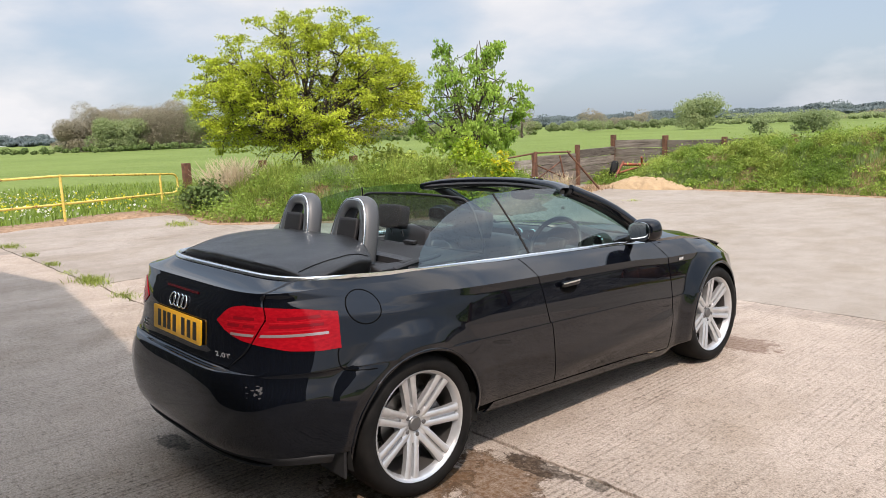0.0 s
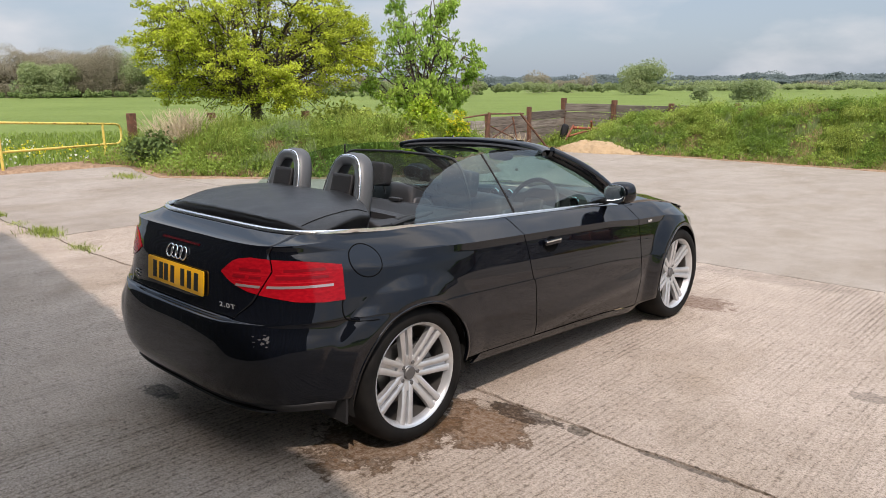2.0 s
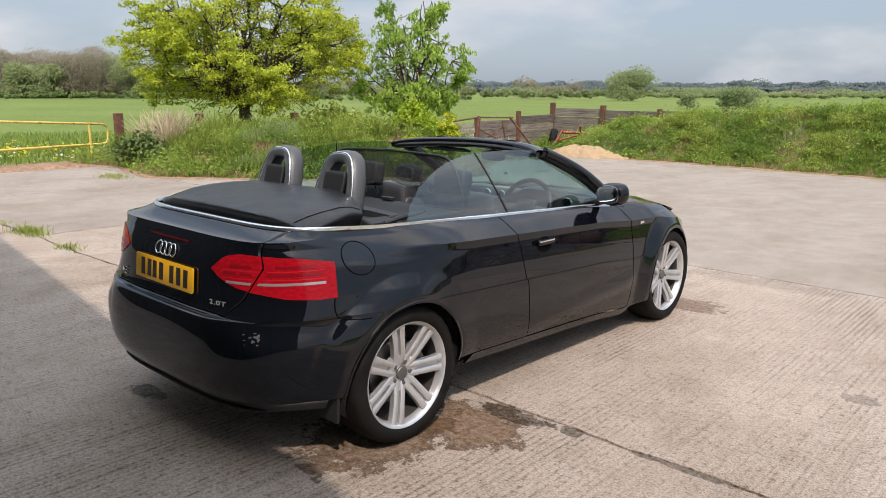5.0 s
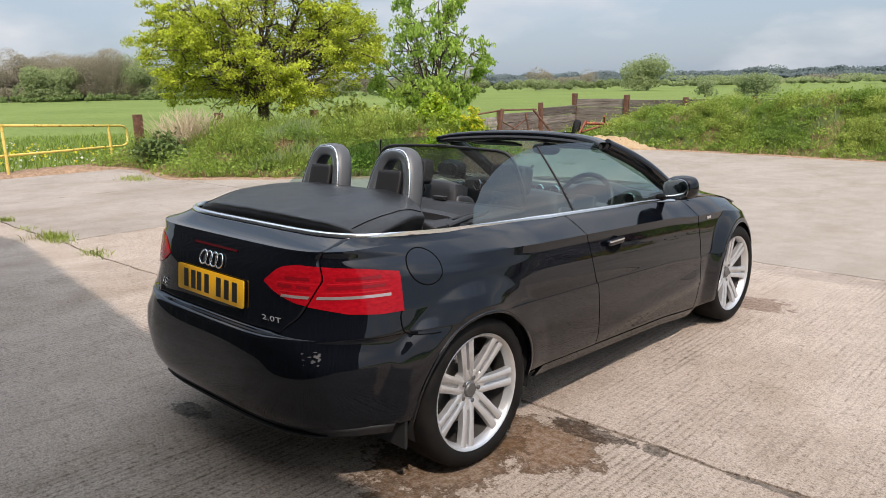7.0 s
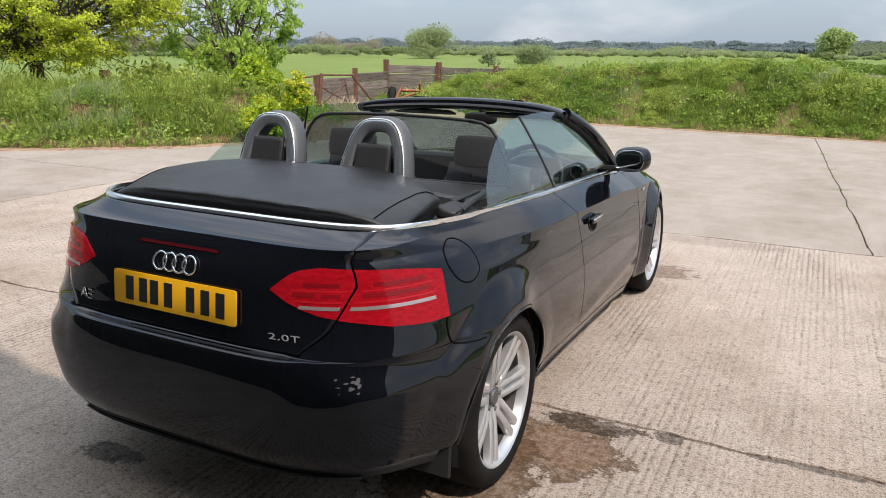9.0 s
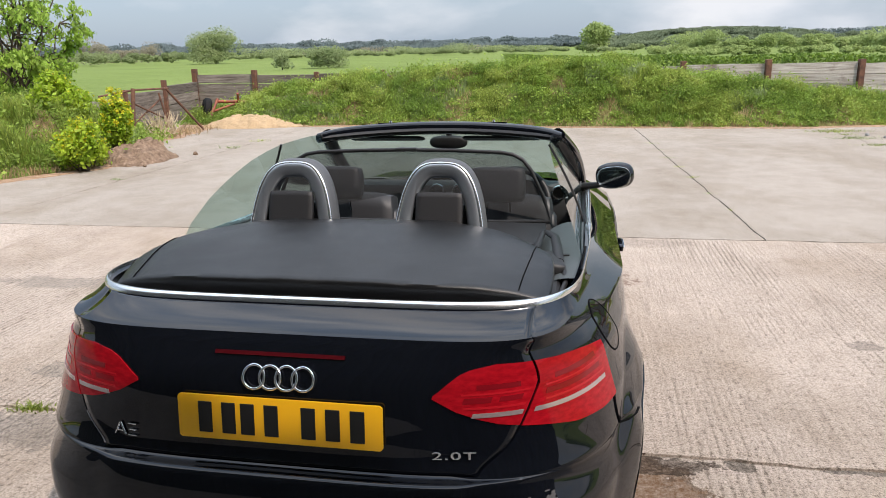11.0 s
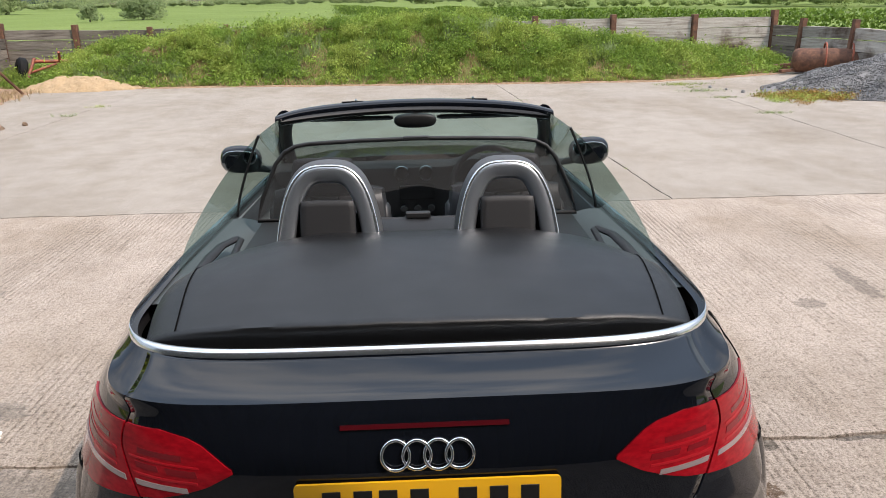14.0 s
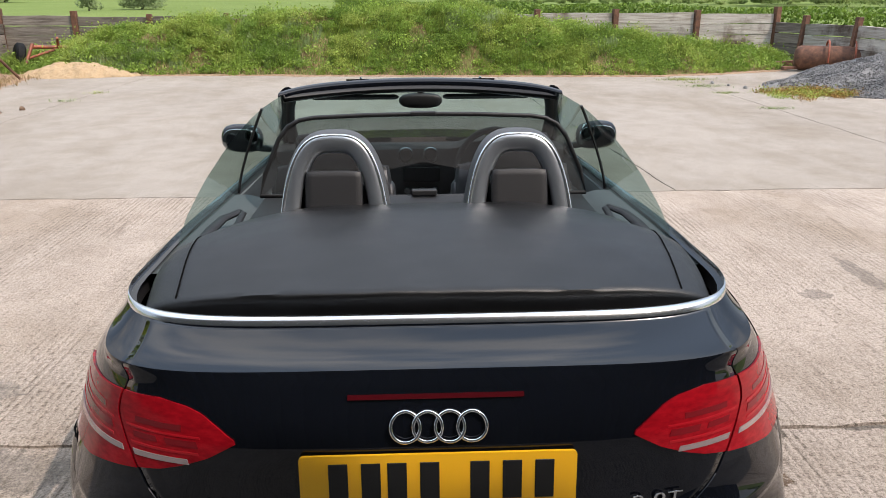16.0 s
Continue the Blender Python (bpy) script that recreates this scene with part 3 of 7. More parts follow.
def slab_geo(x0, x1, y0, y1, seed, thick=0.10):
    """A cast slab with slightly ragged, worn edges."""
    rng = random.Random(seed)
    step = 0.06
    edge = []
    for (ax, ay), (bx, by) in (((x0, y0), (x1, y0)), ((x1, y0), (x1, y1)), ((x1, y1), (x0, y1)), ((x0, y1), (x0, y0))):
        n = max(2, int(math.hypot(bx - ax, by - ay) / step))
        for i in range(n):
            edge.append((ax + (bx - ax) * i / n, ay + (by - ay) * i / n))
    cx, cy = (x0 + x1) / 2, (y0 + y1) / 2
    top, low, n = [], [], len(edge)
    for x, y in edge:
        k = (0.007 if y0 < 4.0 else 0.003) + (0.011 if y0 < 4.0 else 0.006) * max(0.0, fbm(x * 3.1 + seed, y * 3.1, seed)) + 0.006 * rng.random()
        sx, sy = (1 if x > cx else -1), (1 if y > cy else -1)
        dx = k * sx if min(abs(x - x0), abs(x - x1)) < 0.01 else 0
        dy = k * sy if min(abs(y - y0), abs(y - y1)) < 0.01 else 0
        # the joints wander a little, alike for both neighbours
        if min(abs(y - y0), abs(y - y1)) < 0.01:
            dy -= (0.030 if abs(y - 0.63) < 0.1 else 0.014) * fbm(x * 2.3, y * 0.7, 4.0)
        if min(abs(x - x0), abs(x - x1)) < 0.01:
            dx -= 0.016 * fbm(x * 0.7, y * 2.0, 6.0)
        top.append((x - dx, y - dy, 0.0 - 0.004 * rng.random()))
        low.append((x - dx * 0.5, y - dy * 0.5, -thick))
    if y0 > 4.0:
        # the long joint ahead of the car runs a little askew
        lean = lambda x, y: (0.05 - 0.056 * (y - 4.33)) * max(0.0, 1 - abs(x - 2.22) / 2.5)
        top = [(x + lean(x, y), y, z) for x, y, z in top]
        low = [(x + lean(x, y), y, z) for x, y, z in low]
    inner = [(x + (cx - x) * 0.02, y + (cy - y) * 0.02, 0.0) for x, y, _ in top]
    verts = inner + top + low
    faces = [tuple(range(n))]
    for i in range(n):
        j = (i + 1) % n
        faces.append((i, n + i, n + j, j))
        faces.append((n + i, 2 * n + i, 2 * n + j, n + j))
    return verts, faces


def build_yard():
    yard = empty("yard_pavement", "worn concrete farmyard cast in large slabs", "pavement", kind="structure")
    rows = [(-15.0, -11.0, [-13.3, -5.4, 3.0, 11.0], M_CONC_A), (-11.0, -7.0, [-13.3, -5.4, 3.0, 11.0], M_CONC_A),
            (-7.0, -3.2, [-13.3, -8.4, 4.6, 11.0], M_CONC_A), (-3.2, 0.63, [-13.3, -9.6, 4.6, 11.0], M_CONC_A),
            (0.63, 4.33, [-13.3, -9.5, -5.7, 4.35, 8.2, 11.0], M_CONC_A),
            (4.33, 15.4, [-13.3, -9.6, -5.7, 2.22, 5.42, 11.0], M_CONC_B)]
    k = 0
    for y0, y1, xs, m in rows:
        for a, b in zip(xs, xs[1:]):
            k += 1
            part("slab", slab_geo(a, b, y0, y1, k), M_CONC_C if b < -5 and -4 < y0 < 4 else m, yard)
    v, f = grid(lambda x, y: (x, y, (-0.034 if y < 4.6 else -0.010) + 0.004 * fbm(x * 4, y * 4)), lin(-13.25, 10.95, 60), lin(-14.9, 15.3, 70))
    part("joint_fill", (v, f), M_JOINT, yard, "dark dirt packed into the slab joints")


# ---- barn behind the camera, whose gable shades the yard ----
def build_barn():
    barn = empty("barn", "tall steel-clad barn with a low-pitched gable", "barn")
    apex_x, apex_z, pitch, y0, depth, half = -1.5, 7.08, 0.285, -3.15, 12.0, 8.5
    xs = lin(apex_x - half, apex_x + half, 161)

    def roofz(x):
        return apex_z - pitch * abs(x - apex_x)
    rib = lambda i: 0.03 if i % 4 in (0, 1) else 0.0
    verts, faces = [], []
    for i, x in enumerate(xs):
        verts += [(x, y0 - rib(i), -0.05), (x, y0 - rib(i), roofz(x))]
    n = len(verts)
    verts += [(x, y - 0.09, z) for x, y, z in verts]
    for i in range(len(xs) - 1):
        a = 2 * i
        faces += [(a, a + 2, a + 3, a + 1), (n + a, n + a + 1, n + a + 3, n + a + 2)]
    part("gable_wall", (verts, faces), M_SHEET, barn)
    for s in (-1, 1):
        x = apex_x + s * half
        part("side_wall", bm_box(0.12, depth, roofz(x) + 0.05, pose(x, y0 - depth / 2 - 0.1, roofz(x) / 2 - 0.025)), M_SHEET, barn)
        ang = math.atan(pitch) * s
        L = half / math.cos(ang) + 0.2
        m = pose(apex_x + s * half / 2, y0 - depth / 2 - 0.25, apex_z - pitch * half / 2 - 0.06, 0, math.degrees(ang), 0)
        part("roof", bm_box(L, depth + 0.3, 0.09, m), M_SHEET, barn)


# ---- sleeper walls ----
def post_at(wall, x, y, h, z0=-0.08, size=0.11, lean=0.0, material=None):
    part("post", bm_box(size, size * 1.15, h - z0, pose(x, y, (h + z0) / 2, 0, lean, random.uniform(-12, 12)), 0.008), material or M_RUST, wall)


def plank_run(wall, a, b, z_top, rows, material, sag=0.02, h=0.245, depth=0.12):
    ax, ay = a
    bx, by = b
    L = math.hypot(bx - ax, by - ay)
    ang = math.degrees(math.atan2(by - ay, bx - ax))
    z = z_top
    for r in range(rows):
        hh = h * random.uniform(0.94, 1.03)
        bm = bm_box(L - 0.015, depth * random.uniform(0.85, 1.1), hh - 0.012, None)
        bmesh.ops.subdivide_edges(bm, edges=[e for e in bm.edges if abs(e.verts[0].co.x - e.verts[1].co.x) > 0.1], cuts=7)
        for v in bm.verts:
            v.co.z += 0.016 * fbm(v.co.x * 1.7 + r * 5 + ax, v.co.z * 3, ay)
            v.co.y += 0.012 * fbm(v.co.x * 1.3 + r, 3.1, by)
        m = pose((ax + bx) / 2, (ay + by) / 2, z - hh / 2 + random.uniform(-sag, sag) * 0.4, random.uniform(-2, 2), random.uniform(-0.5, 0.5), ang)
        bmesh.ops.transform(bm, matrix=m, verts=bm.verts[:])
        part("plank", bm, material, wall)
        z -= hh


def build_walls():
    back = empty("wall_back", "wall of weathered railway sleepers slotted between rusty posts", "wall", kind="structure")
    line = lambda x: 17.45 - 0.045 * (x + 10.3)
    xs = [-10.2, -8.35, -6.5, -4.6, -2.8, -0.95, 0.9, 3.03, 4.95, 6.95, 8.9]
    for i, (a, b) in enumerate(zip(xs, xs[1:])):
        dark = i in (0, 1, 2)
        top = (1.20, 1.16, 1.18, 1.17, 1.17, 1.19, 1.20, 1.22, 1.21, 1.18)[i]
        plank_run(back, (a + 0.07, line(a) + 0.02), (b - 0.07, line(b) + 0.02), top, 5, M_DARKSLEEPER if dark else M_SLEEPER)
    for i, x in enumerate(xs):
        post_at(back, x, line(x) - 0.03, (1.36, 1.30, 1.22, 1.24, 1.2, 1.22, 1.24, 1.30, 1.30, 1.27, 1.34)[i], size=0.13)
    left = empty("wall_left", "low wall of grey sleepers leaning between rusty posts", "wall", kind="structure")
    pts = [(-10.2, 17.45), (-9.75, 14.9), (-9.2, 12.4), (-9.2, 10.2), (-10.8, 8.3)]
    for i, (a, b) in enumerate(zip(pts, pts[1:])):
        plank_run(left, (a[0] + 0.03, a[1] - 0.1), (b[0] + 0.03, b[1] + 0.1), (1.0, 0.92, 0.86, 0.8)[i], 4, M_DARKSLEEPER if i < 2 else M_SLEEPER)
    for (x, y), h in zip(pts[1:4], (1.14, 1.02, 1.0)):
        post_at(left, x + 0.08, y, h, size=0.11)
    right = empty("wall_right", "wall of grey sleepers between leaning rusty posts", "wall", kind="structure")
    pts = [(8.9, 16.6), (9.25, 15.75), (9.6, 14.2), (9.95, 12.3), (10.3, 10.4), (10.6, 8.5)]
    for i, (a, b) in enumerate(zip(pts, pts[1:])):
        plank_run(right, (a[0], a[1] - 0.05), (b[0], b[1] + 0.05), (0.98, 0.98, 0.97, 0.95, 0.95)[i], 4, M_DARKSLEEPER if i == 0 else M_SLEEPER)
    for (x, y) in pts[1:]:
        post_at(right, x - 0.06, y, 1.16, size=0.12, lean=4)
    fence = empty("wall_field", "broken line of sleepers and rusty posts beside the meadow", "wall", kind="structure")
    for x, y, h in ((-14.15, 5.4, 1.12), (-13.6, 7.15, 1.10), (-12.4, 9.1, 1.12)):
        post_at(fence, x, y, h, size=0.15)
    plank_run(fence, (-14.1, 5.5), (-13.6, 7.0), 0.55, 2, M_SLEEPER)
    plank_run(fence, (-13.5, 7.3), (-12.5, 8.95), 0.6, 2, M_SLEEPER)
    plank_run(fence, (-12.3, 9.2), (-10.85, 8.45), 0.7, 3, M_SLEEPER)


build_ground()
build_barn()
build_walls()

# ---- the car: front towards +y, rear axle above the origin ----
WHEELBASE, HUB_Z = 2.577, 0.318
DOOR_TOP, DOOR_LOW = (0.765, 2.01), (0.93, 2.03)
# rows from the belt down: (rear height, rear end y, rear corner length, drop below belt at the side, half width, trunk gap fraction)
ROWS = [
    (1.010, -0.470, 0.60, 0.000, 0.737, 0.860),
    (0.976, -0.618, 0.62, 0.028, 0.779, 0.862),
    (0.942, -0.640, 0.95, 0.086, 0.850, 0.800),
    (0.870, -0.672, 1.15, 0.150, 0.861, 0.748),
    (0.745, -0.686, 1.05, 0.245, 0.875, 0.655),
    (0.672, -0.700, 0.95, 0.320, 0.881, 0.565),
    (0.650, -0.745, 1.10, 0.350, 0.883, 0.580),
    (0.500, -0.766, 1.12, 0.490, 0.880, 0.580),
    (0.365, -0.752, 1.10, 0.610, 0.862, 0.580),
    (0.275, -0.695, 0.90, 0.712, 0.826, 0.580),
]
NR = len(ROWS)
CREASE = 2.0
TAPER = [(0, 0.65), (1, 1.4), (2, 1.7), (3, 0.6), (4, 0.35), (5, 0.45), (6, 0.4), (8, 0.2)]


def belt_z(y):
    return 0.986 - 0.050 * y - 0.018 * sstep(1.6, 2.1, y)


def front_top(y):
    return table([(2.0, 0.872), (2.4, 0.845), (2.75, 0.79), (3.1, 0.70), (3.3, 0.60), (3.45, 0.52)], y)


def row_value(v, k):
    """Column k of ROWS at the row position v, rounded between the rows."""
    i = min(NR - 2, max(0, int(v)))
    t = v - i
    a, b = ROWS[i][k], ROWS[i + 1][k]
    if k == 0 and i == 0:
        # the deck sweeps down and flattens towards the spoiler lip
        return a + (b - a) * (1 - (1 - t) ** 1.7)
    p = ROWS[i - 1][k] if i else a
    q = ROWS[i + 2][k] if i + 2 < NR else b
    ma, mb = (b - p) / 2, (q - a) / 2
    if (b - a) * (a - p) <= 0:
        ma = 0
    if (q - b) * (b - a) <= 0:
        mb = 0
    lim = 3 * abs(b - a)
    ma, mb = max(-lim, min(lim, ma)), max(-lim, min(lim, mb))
    if k < 2 and i <= 1:
        ma = b - a
    if k < 2 and i == 0:
        mb = b - a
    if k in (3, 4) and i == 1:
        mb = b - a
    if k in (3, 4) and i == 2:
        ma = b - a
    h = t * t * t - 2 * t * t + t
    return (2 * t ** 3 - 3 * t * t + 1) * a + h * ma + (3 * t * t - 2 * t ** 3) * b + (t ** 3 - t * t) * mb


def flare(y, z):
    """Blisters round the wheel arches: a flat lip, then a slope that ends in a clear edge."""
    d = 0.0
    for yc in (0.0, WHEELBASE):
        r = math.hypot(y - yc, z - HUB_Z)
        k = 1 - 0.75 * sstep(0.05, 0.65, (y - yc) / max(r, 0.01)) * (1 if yc == 0 else 0)
        d = max(d, k * 0.040 * max(0.0, 1 - max(0.0, r - 0.378) / 0.108) ** 1.1)
    return d


def shoulder(x, y, z):
    """Ledge round the bumper's corner that rises into the blister of the rear arch."""
    if y > -0.15 or x < 0.45:
        return 0.0
    zc = 0.575 + 0.075 * sstep(-0.42, -0.27, y)
    k = sstep(0.48, 0.72, x) * (1 - sstep(-0.30, -0.18, y))
    return 0.017 * k * (max(0.0, 1 - (z - zc) / 0.052) if z > zc else 1 - sstep(zc, zc - 0.20, z))


def body_point(c, v):
    """The skin at column c (0 rear centre, 1 trunk gap, 2 end of the corner, 3 door's rear edge, 4 door's front edge, 6 nose centre) and row v."""
    zr, yr, L, drop, w, g = (row_value(v, k) for k in range(6))
    # the ledge over the bumper dies away round the corners
    yr += sstep(0.85, 1.12, c) * table([(4, 0.0), (5, -0.013), (6, 0.018), (7, 0.0)], v)
    f = v / (NR - 1)
    yd = DOOR_TOP[0] + (DOOR_LOW[0] - DOOR_TOP[0]) * f
    ydf = DOOR_TOP[1] + (DOOR_LOW[1] - DOOR_TOP[1]) * f
    y1 = min(yr + L, 0.55)
    if c <= 2:
        # the plan is squarer at the lip of the deck than above and below it
        e = table([(0, 5.4), (1, 5.8), (1.6, 5.3), (2.4, 4.7), (3, 4.1)], v)
        if c <= 1:
            th = math.acos(min(1.0, (g * c) ** (e / 2)))
        else:
            th = math.acos(g ** (e / 2)) * (2 - c) ** 2
        fx, fy = max(0.0, math.cos(th)) ** (2 / e), max(0.0, math.sin(th)) ** (2 / e)
        x, y = w * fx, y1 - (y1 - yr) * fy
    elif c <= 3:
        x, y = w, y1 + (yd - y1) * (c - 2)
    elif c <= 4:
        x, y = w, yd + (ydf - yd) * (c - 3)
    else:
        yy = 1 - (1 - (c - 4) / 2) ** 1.5
        yf = 3.42 - 0.05 * abs(f - 0.5)
        y = ydf + (yf - ydf) * yy
        x = w * max(0.0, 1 - yy ** 3.2) ** 0.275
    x *= 1 - 0.075 * table(TAPER, v) * sstep(0.45, -0.45, y)
    side = belt_z(y) - drop
    if y > 1.95:
        top, low = front_top(y), 0.215
        s0, s1 = belt_z(1.95) - drop, belt_z(1.95)
        k = sstep(1.95, 2.25, y)
        s2 = low + (top - low) * max(0.0, (s0 - low) / (s1 - low))
        side = side * (1 - k) + s2 * k
    b = sstep(-0.50, -0.02, y)
    z = zr * (1 - b) + side * b
    if y > 1.9:
        x *= 1 - 0.03 * sstep(2.2, 3.3, y)
    k = sstep(-0.42, -0.10, y) * (1 - sstep(2.2, 2.9, y))
    if k and x > 0.5:
        x += 0.005 * k * (v / CREASE if v < CREASE else max(0.0, 1 - (v - CREASE) / 0.6))
    if z < belt_z(y) - 0.06 and x > 0.55:
        x += flare(y, z) * sstep(0.55, 0.75, x)
    out = shoulder(x, y, z)
    if out:
        d = math.hypot(x - 0.35, y)
        x, y = x + out * (x - 0.35) / d, y + out * y / d
    # a crease that climbs along the foot of the door
    if 0.8 < y < 2.1 and 0.25 < z < 0.6:
        zc = 0.345 + 0.05 * (y - 0.8)
        x += 0.010 * sstep(0.8, 1.2, y) * (1 - sstep(1.95, 2.1, y)) * (max(0.0, 1 - (z - zc) / 0.07) if z > zc else 1 - sstep(zc, zc - 0.08, z))
    return Vector((x, y, z))


def cut_arches(verts, faces, radius=0.350):
    """Opens the wheel arches: drops what lies in the circle and draws its rim onto the circle."""
    vs = [Vector(v) for v in verts]

    def inside(p):
        return any(math.hypot(p.y - yc, p.z - HUB_Z) < radius for yc in (0.0, WHEELBASE)) and abs(p.x) > 0.5
    flag = [inside(p) for p in vs]
    keep = [q for q in faces if not all(flag[i] for i in q)]
    for i in {i for q in keep for i in q if flag[i]}:
        p = vs[i]
        yc = 0.0 if p.y < 1.2 else WHEELBASE
        d = Vector((p.y - yc, p.z - HUB_Z))
        d = d.normalized() * radius if d.length > 1e-6 else Vector((0, radius))
        p.y, p.z = yc + d.x, HUB_Z + d.y
    return vs, keep


def turned(v, f, thick=0.018):
    """Gives a skin a rim turned in towards the inside of the car."""
    v = [Vector(p) for p in v]
    count = {}
    for q in f:
        for a, b in zip(q, q[1:] + q[:1]):
            count.setdefault((min(a, b), max(a, b)), []).append((a, b))
    rim = [e[0] for e in count.values() if len(e) == 1]
    ids = {}
    for a, b in rim:
        for i in (a, b):
            if i not in ids:
                ids[i] = len(v)
                p = v[i]
                to = Vector((0, max(-0.3, min(2.9, p.y)), p.z - 0.1)) - p
                v.append(p + (to.normalized() if to.length > 1e-4 else Vector((0, 1, 0))) * thick)
    return v, [q[::-1] for q in list(f) + [(b, a, ids[a], ids[b]) for a, b in rim]]


def panel(cs, vs_, mirror, arches=False):
    """A body panel between columns cs and rows vs_, with its edge turned inwards."""
    v, f = grid(lambda c, r: body_point(c, r), cs, vs_)
    if arches:
        v, f = cut_arches(v, f)
    if mirror:
        v = [Vector((-p[0], p[1], p[2])) for p in v]
        f = [q[::-1] for q in f]
    return turned(v, f)


def compact(v, f):
    """Drops the points that no face uses."""
    used = sorted({i for q in f for i in q})
    ids = {i: k for k, i in enumerate(used)}
    return [v[i] for i in used], [tuple(ids[i] for i in q) for q in f]


def soft(ob, angle=38):
    ob.data.polygons.foreach_set("use_smooth", [True] * len(ob.data.polygons))
    ob.data.set_sharp_from_angle(angle=radians(angle))
    return ob


def vspan(a, b, step=0.14):
    n = max(3, int(round((b - a) / step)) + 1)
    rows = lin(a, b, n)
    if a < 1 and b > 4.5:
        # a row of points on the shoulder crease
        i = min(range(n), key=lambda q: abs(rows[q] - CREASE))
        rows[i] = CREASE
    return rows


G = 0.0038


def build_body(car):
    # rear panels across the whole width: negative columns are mirrored
    def both(c0, c1, n, rows, name, label="", arches=False):
        cs = lin(-c1, c1, n)

        def fn(c, r):
            p = body_point(abs(c), r)
            if c < 0:
                p.x = -p.x
            return p
        v, f = grid(fn, cs, rows)
        if arches:
            v, f = cut_arches(v, f)
        ob = part(name, (v, [q[::-1] for q in f]), M_PAINT, car, label)
        sol = ob.modifiers.new("thickness", "SOLIDIFY")
        sol.thickness, sol.offset = 0.012, -1
        return soft(ob)
    lid = both(-1, 1 - G, 65, vspan(0.04, 1, 0.12) + vspan(1.03, 5, 0.14), "trunk_lid", "gloss black lid with a small spoiler lip")
    valance = both(0, 1.37, 60, vspan(8.42, 9, 0.15), "valance", "matt black lower valance", True)
    valance.data.materials[0] = M_PLASTIC
    # one skin round the tail, shared out between the bumper and the two quarter panels
    half = lin(0, 1 + G, 34) + lin(1 + G, 2, 76)[1:] + lin(2, 3 - G, 46)[1:]
    cs = [-c for c in half[:0:-1]] + half
    rows = vspan(0.04, 8.4, 0.088)
    for edge in (1.0, 5.07):
        rows[min(range(len(rows)), key=lambda q: abs(rows[q] - edge))] = edge

    def tail(c, r):
        p = body_point(abs(c), r)
        return Vector((-p.x if c < 0 else p.x, p.y, p.z))
    v, f = grid(tail, cs, rows)
    n = len(cs)
    share = {"rear_bumper": [], "quarter_right": [], "quarter_left": []}
    for q in f:
        c, r = cs[q[0] % n], rows[q[0] // n]
        c2 = cs[q[1] % n]
        if max(abs(c), abs(c2)) <= 1 + G + 1e-6 and r < 5.069:
            continue
        x, y, z = (sum(v[i][k] for i in q) / 4 for k in range(3))
        low = (y < -0.372 and z < 0.752) or (y < 0.0 and z < 0.652)
        share["rear_bumper" if low else "quarter_right" if x > 0 else "quarter_left"].append(q)
    for nm, fs in share.items():
        geo = turned(*compact(*cut_arches(v, fs)))
        soft(part("quarter_panel" if nm != "rear_bumper" else nm, geo, M_PAINT, car, "" if nm != "rear_bumper" else "gloss black bumper, scuffed at one corner"))
    for s in (False, True):
        k = -1 if s else 1
        line = [(-0.358, 0.752), (-0.368, 0.728), (-0.371, 0.695), (-0.366, 0.672), (-0.350, 0.659), (-0.315, 0.653), (-0.270, 0.650), (-0.232, 0.648)]
        pts = [skin_yz(y, z) for y, z in line]
        part("bumper_joint", tube([Vector((k * (p.x + 0.0014), p.y - 0.0006, p.z)) for p in pts], 0.0026, 6), M_GAP, car, "dark joint of bumper and wing")
        soft(part("door", panel(vspan(3 + G, 4 - G, 0.035), vspan(0.04, NR - 1.62, 0.09), s), M_PAINT, car))
        soft(part("sill", panel(vspan(2.30, 4.06, 0.05), vspan(NR - 1.56, NR - 1, 0.08), s, True), M_PAINT, car))
        soft(part("front_wing", panel(vspan(4 + G, 5.35, 0.018), vspan(0.04, NR - 1.2, 0.09), s, True), M_PAINT, car))
    # the slot along the bumper's foot, its lip, and scuffs on one corner
    xs = lin(-0.50, 0.64, 60)
    slot = grid(lambda x, t: skin_xz(x, 0.276 + (0.006 + 0.020 * sstep(-0.5, -0.1, x)) * t * (1 - 0.6 * sstep(0.55, 0.64, x))) + Vector((0, -0.003, 0)), xs, lin(0, 1, 3))
    part("slot", slot, M_GAP, car, "dark slot along the bumper's foot")
    part("lip", tube([skin_xz(x, 0.270) + Vector((0, -0.006, 0)) for x in xs], 0.0055, 6), M_PLASTIC, car)
    rr = random.Random(3)
    sc = []
    for i in range(16):
        x, z = 0.655 + rr.gauss(0, 0.026), 0.602 + rr.gauss(0, 0.014)
        w, h = rr.uniform(0.003, 0.010), rr.uniform(0.002, 0.007)
        ring = [skin_xz(x + w * math.cos(a) * rr.uniform(0.5, 1), z + h * math.sin(a) * rr.uniform(0.5, 1)) + Vector((0.0008, -0.0012, 0)) for a in lin(0, 2 * math.pi, 8)[:-1]]
        sc.append((ring, [tuple(range(7))]))
    part("scuff", join(*sc), M_SCUFF, car, "pale scrape marks on the bumper's corner")
    soft(part("front_bumper", front_skin(), M_PAINT, car))
    soft(part("bonnet", bonnet(), M_PAINT, car), 30)


def front_skin():
    cs = lin(5.36, 6, 26)
    a = grid(lambda c, r: body_point(c, r), cs, vspan(1.2, NR - 1, 0.2))
    b = ([Vector((-p.x, p.y, p.z)) for p in a[0]], [q[::-1] for q in a[1]])
    v, f = join(a, b)
    return v, [q[::-1] for q in f]


